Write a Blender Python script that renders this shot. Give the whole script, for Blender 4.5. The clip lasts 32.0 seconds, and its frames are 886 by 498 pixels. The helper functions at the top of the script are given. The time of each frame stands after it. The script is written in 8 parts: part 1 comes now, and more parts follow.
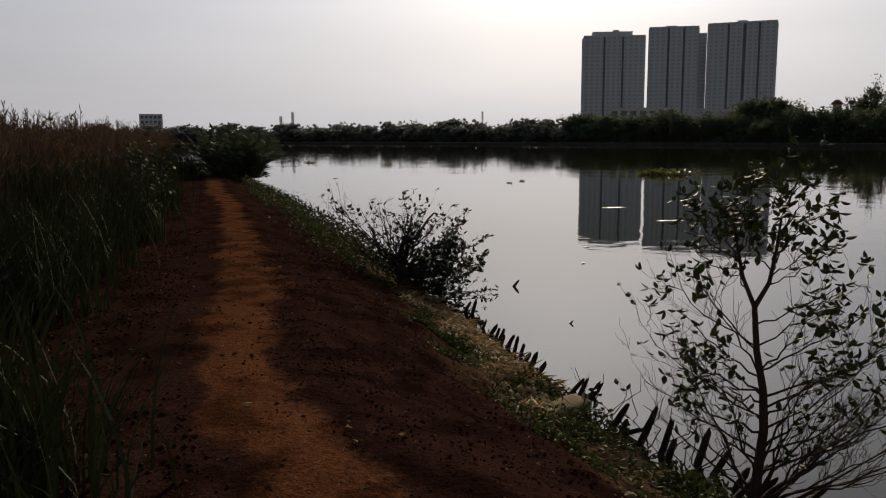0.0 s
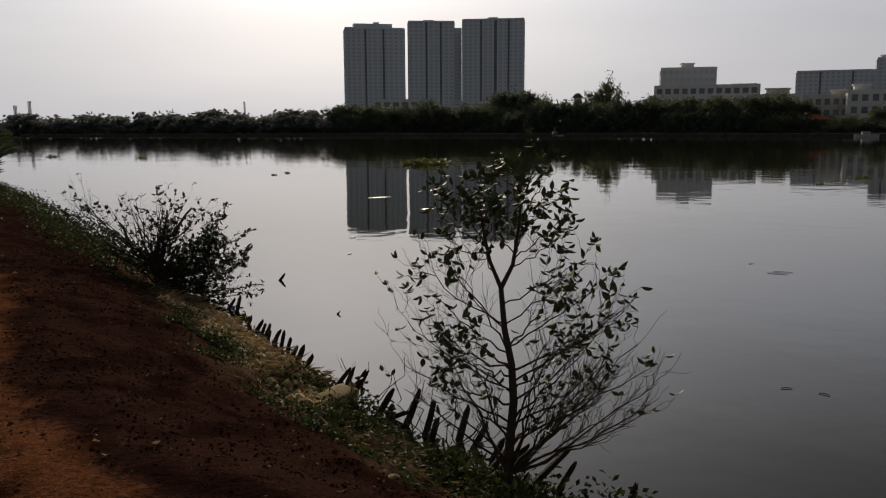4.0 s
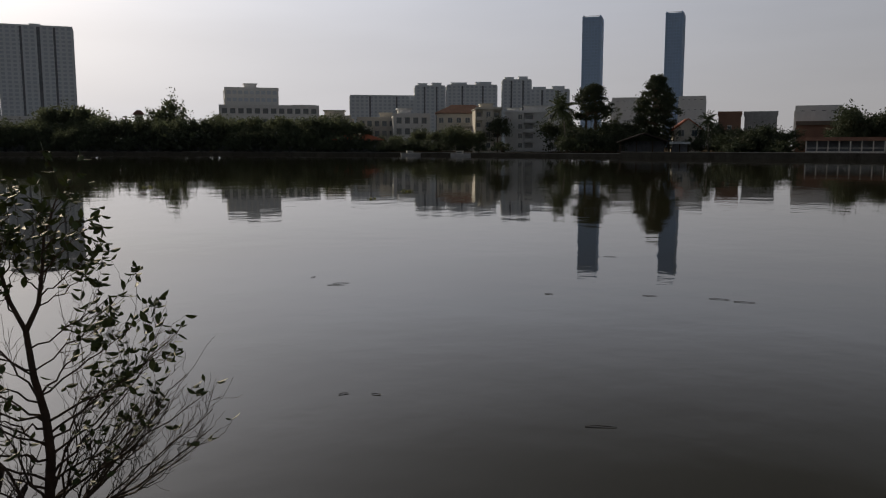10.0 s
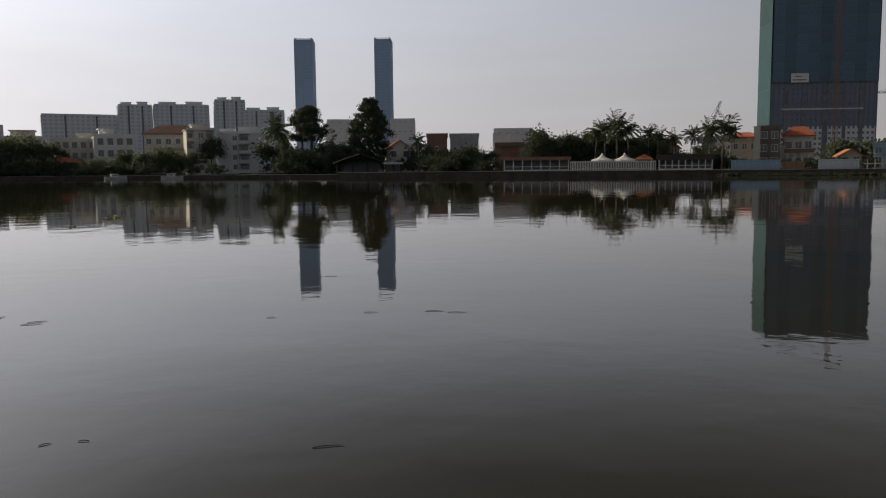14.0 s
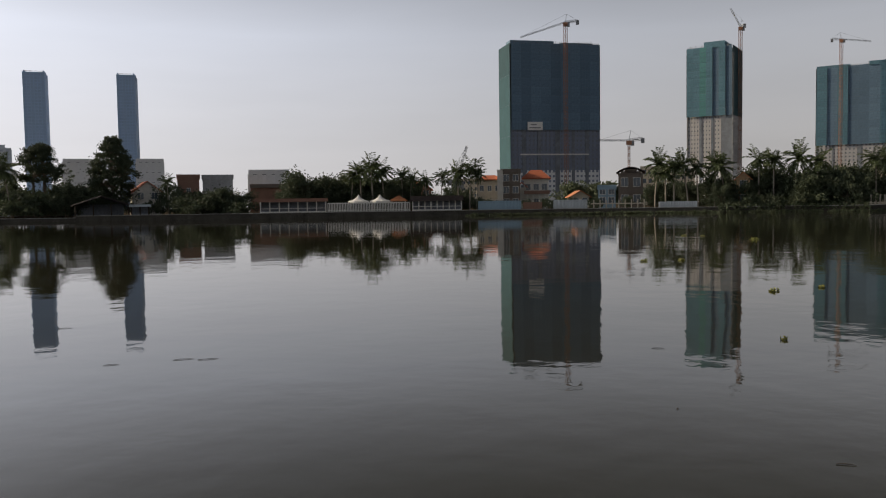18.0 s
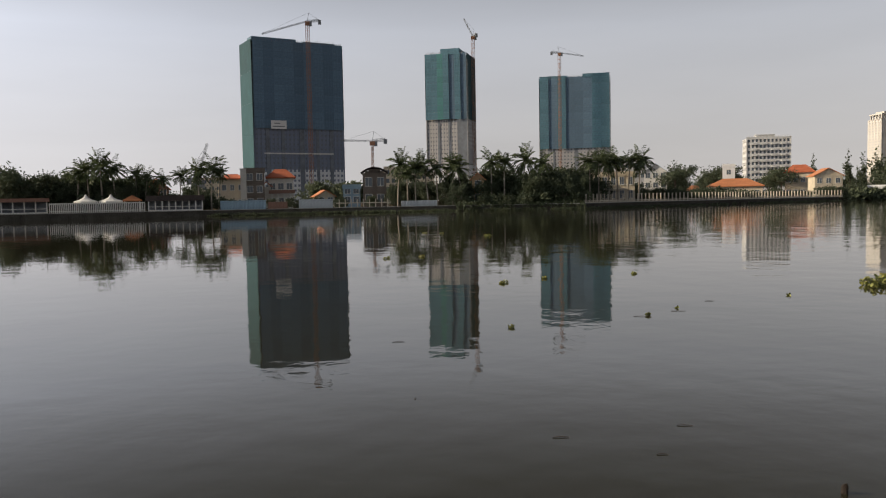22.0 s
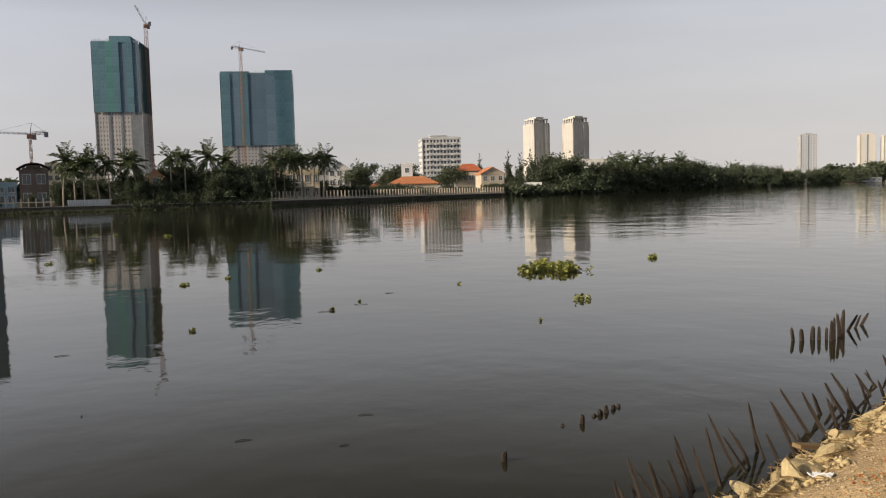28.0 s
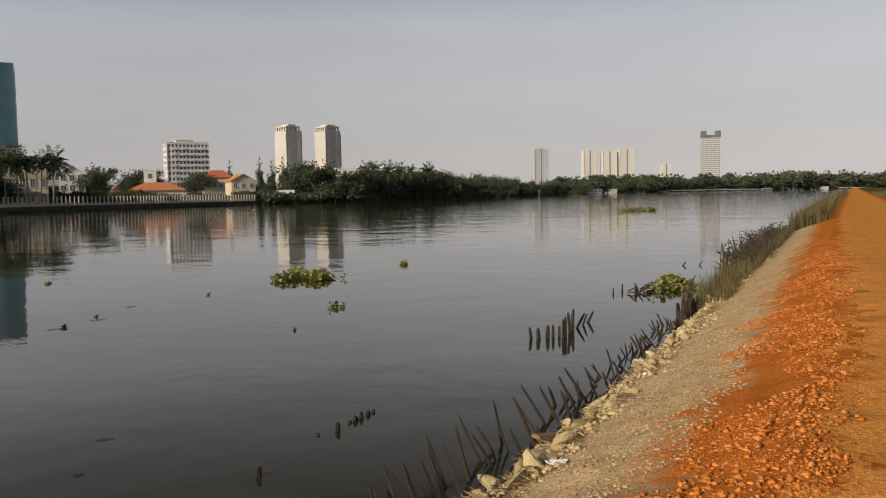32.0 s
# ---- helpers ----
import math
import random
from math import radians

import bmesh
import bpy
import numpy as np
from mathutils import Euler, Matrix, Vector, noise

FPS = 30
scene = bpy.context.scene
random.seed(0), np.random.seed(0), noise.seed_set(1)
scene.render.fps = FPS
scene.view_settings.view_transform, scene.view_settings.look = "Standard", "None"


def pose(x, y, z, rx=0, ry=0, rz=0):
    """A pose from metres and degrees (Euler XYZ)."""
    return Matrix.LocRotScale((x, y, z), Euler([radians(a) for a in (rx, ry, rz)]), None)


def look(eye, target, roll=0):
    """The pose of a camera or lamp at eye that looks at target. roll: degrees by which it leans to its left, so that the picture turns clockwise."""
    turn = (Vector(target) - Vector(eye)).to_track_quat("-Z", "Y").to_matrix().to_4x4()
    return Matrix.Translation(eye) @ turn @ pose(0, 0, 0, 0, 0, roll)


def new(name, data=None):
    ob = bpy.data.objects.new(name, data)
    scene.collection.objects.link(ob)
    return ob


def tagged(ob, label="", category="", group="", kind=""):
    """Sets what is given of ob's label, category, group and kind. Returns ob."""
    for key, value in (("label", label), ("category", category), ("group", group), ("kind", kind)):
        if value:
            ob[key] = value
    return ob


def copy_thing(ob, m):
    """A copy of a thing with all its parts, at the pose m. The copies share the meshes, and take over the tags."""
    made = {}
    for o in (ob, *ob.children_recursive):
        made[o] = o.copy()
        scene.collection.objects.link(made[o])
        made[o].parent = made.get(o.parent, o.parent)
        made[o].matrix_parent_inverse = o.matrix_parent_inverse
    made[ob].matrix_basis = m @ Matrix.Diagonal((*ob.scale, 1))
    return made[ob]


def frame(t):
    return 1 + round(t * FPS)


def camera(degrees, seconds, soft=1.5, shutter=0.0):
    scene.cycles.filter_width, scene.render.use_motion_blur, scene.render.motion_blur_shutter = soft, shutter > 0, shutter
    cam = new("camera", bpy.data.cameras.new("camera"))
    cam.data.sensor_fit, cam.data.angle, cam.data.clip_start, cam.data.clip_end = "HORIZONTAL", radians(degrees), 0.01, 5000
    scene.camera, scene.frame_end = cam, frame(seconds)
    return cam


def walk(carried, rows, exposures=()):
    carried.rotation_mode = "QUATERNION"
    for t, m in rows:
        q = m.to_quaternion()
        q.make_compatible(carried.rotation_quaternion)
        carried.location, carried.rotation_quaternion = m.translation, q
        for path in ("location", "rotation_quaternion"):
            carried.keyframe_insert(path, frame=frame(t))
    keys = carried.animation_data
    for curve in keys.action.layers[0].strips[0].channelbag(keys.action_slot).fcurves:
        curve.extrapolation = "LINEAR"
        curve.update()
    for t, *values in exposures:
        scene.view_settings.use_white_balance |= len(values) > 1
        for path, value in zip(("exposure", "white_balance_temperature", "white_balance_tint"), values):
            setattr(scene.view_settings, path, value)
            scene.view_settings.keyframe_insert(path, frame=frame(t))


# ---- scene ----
# The camera turns almost on the spot at the edge of a dirt path: seconds, yaw, pitch, roll, place.
cam = camera(57.24, 32.0, soft=1.1)
TURN = """
0.0 0.05 -7.78 0.15  0.000 0.288 2.597
0.5 -1.91 -8.06 0.22  0.016 0.296 2.597
1.0 -3.80 -8.12 0.09  0.032 0.303 2.597
1.5 -5.52 -8.39 0.35  0.046 0.307 2.598
2.0 -6.98 -8.48 0.11  0.055 0.304 2.599
2.5 -9.39 -8.54 0.16  0.063 0.293 2.600
3.0 -11.66 -8.71 0.45  0.070 0.280 2.601
3.5 -13.99 -8.57 0.47  0.076 0.270 2.602
5.5 -22.09 -8.39 0.08  0.101 0.218 2.614
6.0 -23.99 -8.32 0.43  0.112 0.214 2.613
6.5 -26.38 -8.49 0.27  0.124 0.210 2.611
7.0 -28.34 -8.57 0.56  0.138 0.206 2.609
7.5 -30.37 -8.54 0.16  0.154 0.199 2.607
8.0 -31.90 -8.57 0.09  0.177 0.191 2.606
8.5 -33.30 -8.97 0.29  0.207 0.194 2.608
9.0 -35.31 -8.16 0.03  0.239 0.205 2.619
9.5 -40.07 -6.89 0.98  0.265 0.208 2.630
10.0 -45.78 -7.25 0.01  0.281 0.203 2.637
10.5 -48.93 -8.08 0.24  0.286 0.202 2.641
11.0 -50.27 -7.62 1.10  0.287 0.201 2.646
11.5 -52.62 -7.20 1.36  0.288 0.196 2.650
12.0 -56.14 -6.78 1.06  0.288 0.191 2.651
12.5 -59.04 -6.85 0.90  0.288 0.188 2.650
13.0 -61.19 -7.04 0.77  0.288 0.182 2.649
13.5 -63.84 -6.59 0.31  0.287 0.174 2.648
14.0 -65.40 -5.88 0.55  0.286 0.164 2.646
14.5 -68.04 -5.52 0.19  0.286 0.153 2.645
16.5 -77.04 -3.60 0.96  0.281 0.095 2.635
17.0 -79.39 -3.49 1.22  0.280 0.079 2.632
17.5 -81.27 -3.31 0.88  0.279 0.062 2.629
18.0 -82.32 -3.17 0.86  0.278 0.046 2.627
18.5 -83.89 -3.42 0.72  0.277 0.029 2.624
19.0 -86.73 -3.46 1.05  0.275 0.013 2.621
19.5 -88.20 -3.01 1.40  0.274 -0.003 2.618
20.0 -91.20 -3.21 0.48  0.273 -0.018 2.616
20.5 -93.16 -2.97 0.81  0.272 -0.032 2.614
21.0 -94.85 -3.30 0.71  0.271 -0.044 2.612
21.5 -97.57 -3.38 0.71  0.270 -0.056 2.610
22.0 -100.07 -3.50 1.06  0.270 -0.066 2.608
22.5 -101.49 -3.63 1.26  0.269 -0.074 2.607
23.0 -102.76 -3.49 1.42  0.269 -0.079 2.606
23.5 -104.80 -3.78 1.15  0.268 -0.083 2.605
24.0 -106.42 -3.63 1.31  0.271 -0.090 2.604
24.5 -107.77 -3.54 1.14  0.279 -0.106 2.600
26.5 -115.29 -4.16 0.50  0.237 -0.147 2.606
27.0 -117.89 -4.03 1.15  0.257 -0.165 2.603
27.5 -120.50 -4.06 1.33  0.267 -0.177 2.598
28.0 -121.89 -4.14 1.41  0.271 -0.185 2.599
28.5 -123.83 -3.61 1.63  0.275 -0.193 2.602
29.0 -126.09 -3.63 1.68  0.278 -0.203 2.601
29.5 -129.41 -3.47 1.68  0.280 -0.210 2.600
30.0 -131.46 -3.33 1.30  0.281 -0.209 2.599
30.5 -132.97 -3.34 0.45  0.282 -0.203 2.600
31.0 -134.02 -3.34 0.25  0.285 -0.200 2.597
31.5 -135.54 -3.61 0.23  0.292 -0.204 2.593
32.0 -139.15 -3.91 0.88  0.300 -0.213 2.591
"""
rows = []
for line in TURN.strip().splitlines():
    t, yaw, pitch, roll, x, y, z = [float(v) for v in line.split()]
    rows.append((t, pose(x, y, z, 90 + pitch, roll, yaw)))
EXPOSURE = [(0.0, -1.08), (3.0, -1.08), (6.0, -1.06), (9.0, -1.0), (12.0, -0.72), (15.0, -0.42), (19.0, -0.14), (23.0, 0.12), (26.0, 0.22), (29.0, 0.06), (32.0, -0.15)]
walk(cam, rows, EXPOSURE)

# ---- light: hazy morning, low sun up the river ----
SUN_BEARING, SUN_EL = 8.7, 21.5
world = bpy.data.worlds.new("hazy_morning")
scene.world = world
world.use_nodes = True
wn, wl = world.node_tree.nodes, world.node_tree.links
bg = wn["Background"]
sky = wn.new("ShaderNodeTexSky")
sky.sky_type = "NISHITA"
sky.sun_disc = False
sky.sun_elevation = radians(SUN_EL)
sky.sun_rotation = radians(SUN_BEARING)
sky.air_density, sky.dust_density, sky.ozone_density = 1.0, 6.0, 1.5
bg.inputs["Strength"].default_value = 0.10
# morning haze: grey all round, paler towards the sun and darker overhead
way = wn.new("ShaderNodeTexCoord")
toward = wn.new("ShaderNodeVectorMath")
toward.operation = "DOT_PRODUCT"
sb, se = radians(SUN_BEARING), radians(SUN_EL)
toward.inputs[1].default_value = (math.sin(sb) * math.cos(se), math.cos(sb) * math.cos(se), math.sin(se))
wl.new(way.outputs["Generated"], toward.inputs[0])
half = wn.new("ShaderNodeMath")
half.operation = "MULTIPLY_ADD"
half.inputs[1].default_value, half.inputs[2].default_value = 0.5, 0.5
wl.new(toward.outputs["Value"], half.inputs[0])
bend = wn.new("ShaderNodeMath")
bend.operation = "POWER"
bend.inputs[1].default_value = 3.6
wl.new(half.outputs[0], bend.inputs[0])
haze = wn.new("ShaderNodeMix")
haze.data_type = "RGBA"
haze.inputs["A"].default_value = (4.42, 4.4, 4.4, 1)
haze.inputs["B"].default_value = (14.5, 14.8, 15.9, 1)
wl.new(bend.outputs[0], haze.inputs["Factor"])
# the haze brightens again opposite the sun
rest = wn.new("ShaderNodeMath")
rest.operation = "SUBTRACT"
rest.inputs[0].default_value = 1.0
wl.new(half.outputs[0], rest.inputs[1])
cube = wn.new("ShaderNodeMath")
cube.operation = "POWER"
cube.inputs[1].default_value = 3.0
wl.new(rest.outputs[0], cube.inputs[0])
counter = wn.new("ShaderNodeMix")
counter.data_type = "RGBA"
counter.blend_type = "ADD"
counter.inputs["B"].default_value = (3.3, 3.2, 3.1, 1)
wl.new(cube.outputs[0], counter.inputs["Factor"])
wl.new(haze.outputs["Result"], counter.inputs["A"])
glare = wn.new("ShaderNodeMath")
glare.operation = "POWER"
glare.inputs[1].default_value = 60.0
wl.new(half.outputs[0], glare.inputs[0])
aureole = wn.new("ShaderNodeMix")
aureole.data_type = "RGBA"
aureole.blend_type = "ADD"
aureole.inputs["B"].default_value = (9, 8.8, 8.8, 1)
wl.new(glare.outputs[0], aureole.inputs["Factor"])
wl.new(counter.outputs["Result"], aureole.inputs["A"])
split = wn.new("ShaderNodeSeparateXYZ")
wl.new(way.outputs["Generated"], split.inputs[0])
tone = wn.new("ShaderNodeValToRGB")
tone.color_ramp.elements.new(0.5)
sunward = wn.new("ShaderNodeValToRGB")
sunward.color_ramp.elements.new(0.5)
for node, stops in ((tone, ((0.0, (1.035, 0.99, 0.95)), (0.2, (0.93, 0.957, 1.028)), (0.37, (0.165, 0.176, 0.196)))),
                    (sunward, ((0.12, (1.0, 0.99, 0.985)), (0.32, (1.48, 1.48, 1.52)), (0.6, (0.4, 0.415, 0.45))))):
    for el, (p, c) in zip(node.color_ramp.elements, stops):
        el.position, el.color = p, (*c, 1)
    wl.new(split.outputs["Z"], node.inputs["Fac"])
blend = wn.new("ShaderNodeMix")
blend.data_type = "RGBA"
near_sun = wn.new("ShaderNodeMath")
near_sun.operation = "POWER"
near_sun.inputs[1].default_value = 13.0
wl.new(half.outputs[0], near_sun.inputs[0])
wl.new(near_sun.outputs[0], blend.inputs["Factor"])
wl.new(tone.outputs["Color"], blend.inputs["A"])
wl.new(sunward.outputs["Color"], blend.inputs["B"])
dim = wn.new("ShaderNodeMix")
dim.data_type = "RGBA"
dim.blend_type = "MULTIPLY"
dim.inputs["Factor"].default_value = 1.0
wl.new(aureole.outputs["Result"], dim.inputs["A"])
wl.new(blend.outputs["Result"], dim.inputs["B"])
# faint long streaks of cloud
flat = wn.new("ShaderNodeMapping")
flat.inputs["Scale"].default_value = (2.2, 2.2, 13.0)
wl.new(way.outputs["Generated"], flat.inputs["Vector"])
cloud = wn.new("ShaderNodeTexNoise")
cloud.inputs["Scale"].default_value, cloud.inputs["Detail"].default_value = 1.6, 6
wl.new(flat.outputs["Vector"], cloud.inputs["Vector"])
streak = wn.new("ShaderNodeMapRange")
streak.inputs["From Min"].default_value, streak.inputs["From Max"].default_value = 0.3, 0.7
streak.inputs["To Min"].default_value, streak.inputs["To Max"].default_value = 0.965, 1.03
wl.new(cloud.outputs["Fac"], streak.inputs["Value"])
drifts = wn.new("ShaderNodeVectorMath")
drifts.operation = "SCALE"
wl.new(dim.outputs["Result"], drifts.inputs[0])
wl.new(streak.outputs["Result"], drifts.inputs["Scale"])
veil = wn.new("ShaderNodeMix")
veil.data_type = "RGBA"
veil.inputs["Factor"].default_value = 0.88
wl.new(sky.outputs["Color"], veil.inputs["A"])
wl.new(drifts.outputs["Vector"], veil.inputs["B"])
wl.new(veil.outputs["Result"], bg.inputs["Color"])

sun = new("sun", bpy.data.lights.new("sun", "SUN"))
sun.data.energy, sun.data.angle, sun.data.color = 4.6, radians(2.0), (1.0, 0.83, 0.6)
sun.matrix_world = look((0, 0, 60), (-60 * math.cos(se) * math.sin(sb), -60 * math.cos(se) * math.cos(sb), 60 - 60 * math.sin(se)))

# ---- materials ----
def material(name, base, rough=0.8, vary=0.25, scale=3.0, bump=0.2, metal=0.0, spec=0.4, island=0.0, obrand=0.0, tint=None, translucent=0.0, fine=9.0, alpha=1.0):
    """A surface with broad stains and fine grain; island and obrand shift its value from leaf to leaf or thing to thing."""
    m = bpy.data.materials.new(name)
    m.use_nodes = True
    n, l = m.node_tree.nodes, m.node_tree.links
    b = n["Principled BSDF"]
    b.inputs["Roughness"].default_value = rough
    b.inputs["Metallic"].default_value = metal
    b.inputs["Specular IOR Level"].default_value = spec
    tc = n.new("ShaderNodeTexCoord")
    n1 = n.new("ShaderNodeTexNoise")
    n1.inputs["Scale"].default_value = scale
    n1.inputs["Detail"].default_value = 5
    n2 = n.new("ShaderNodeTexNoise")
    n2.inputs["Scale"].default_value = scale * fine
    n2.inputs["Detail"].default_value = 3
    for k in (n1, n2):
        l.new(tc.outputs["Object"], k.inputs["Vector"])
    add = n.new("ShaderNodeMath")
    add.operation = "ADD"
    l.new(n1.outputs["Fac"], add.inputs[0])
    l.new(n2.outputs["Fac"], add.inputs[1])
    value = add.outputs[0]
    for amount, node, out in ((island, "ShaderNodeNewGeometry", "Random Per Island"), (obrand, "ShaderNodeObjectInfo", "Random")):
        if amount:
            g = n.new(node)
            mm = n.new("ShaderNodeMath")
            mm.operation = "MULTIPLY_ADD"
            l.new(g.outputs[out], mm.inputs[0])
            mm.inputs[1].default_value = amount
            l.new(value, mm.inputs[2])
            value = mm.outputs[0]
    lo, hi = 0.6, 1.4 + island + obrand
    mr = n.new("ShaderNodeMapRange")
    mr.inputs["From Min"].default_value, mr.inputs["From Max"].default_value = lo, hi
    l.new(value, mr.inputs["Value"])
    mix = n.new("ShaderNodeMix")
    mix.data_type = "RGBA"
    l.new(mr.outputs["Result"], mix.inputs["Factor"])
    dark = [c * (1 - vary) for c in base]
    light = [min(1, c * (1 + vary)) for c in (tint or base)]
    mix.inputs["A"].default_value = (*dark, 1)
    mix.inputs["B"].default_value = (*light, 1)
    l.new(mix.outputs["Result"], b.inputs["Base Color"])
    if bump:
        bp = n.new("ShaderNodeBump")
        bp.inputs["Strength"].default_value = bump
        bp.inputs["Distance"].default_value = 0.02
        l.new(add.outputs[0], bp.inputs["Height"])
        l.new(bp.outputs["Normal"], b.inputs["Normal"])
    if translucent:
        tr = n.new("ShaderNodeBsdfTranslucent")
        l.new(mix.outputs["Result"], tr.inputs["Color"])
        ms = n.new("ShaderNodeMixShader")
        ms.inputs["Fac"].default_value = translucent
        l.new(b.outputs["BSDF"], ms.inputs[1])
        l.new(tr.outputs["BSDF"], ms.inputs[2])
        l.new(ms.outputs["Shader"], n["Material Output"].inputs["Surface"])
    if alpha < 1:
        b.inputs["Alpha"].default_value = alpha
    return m


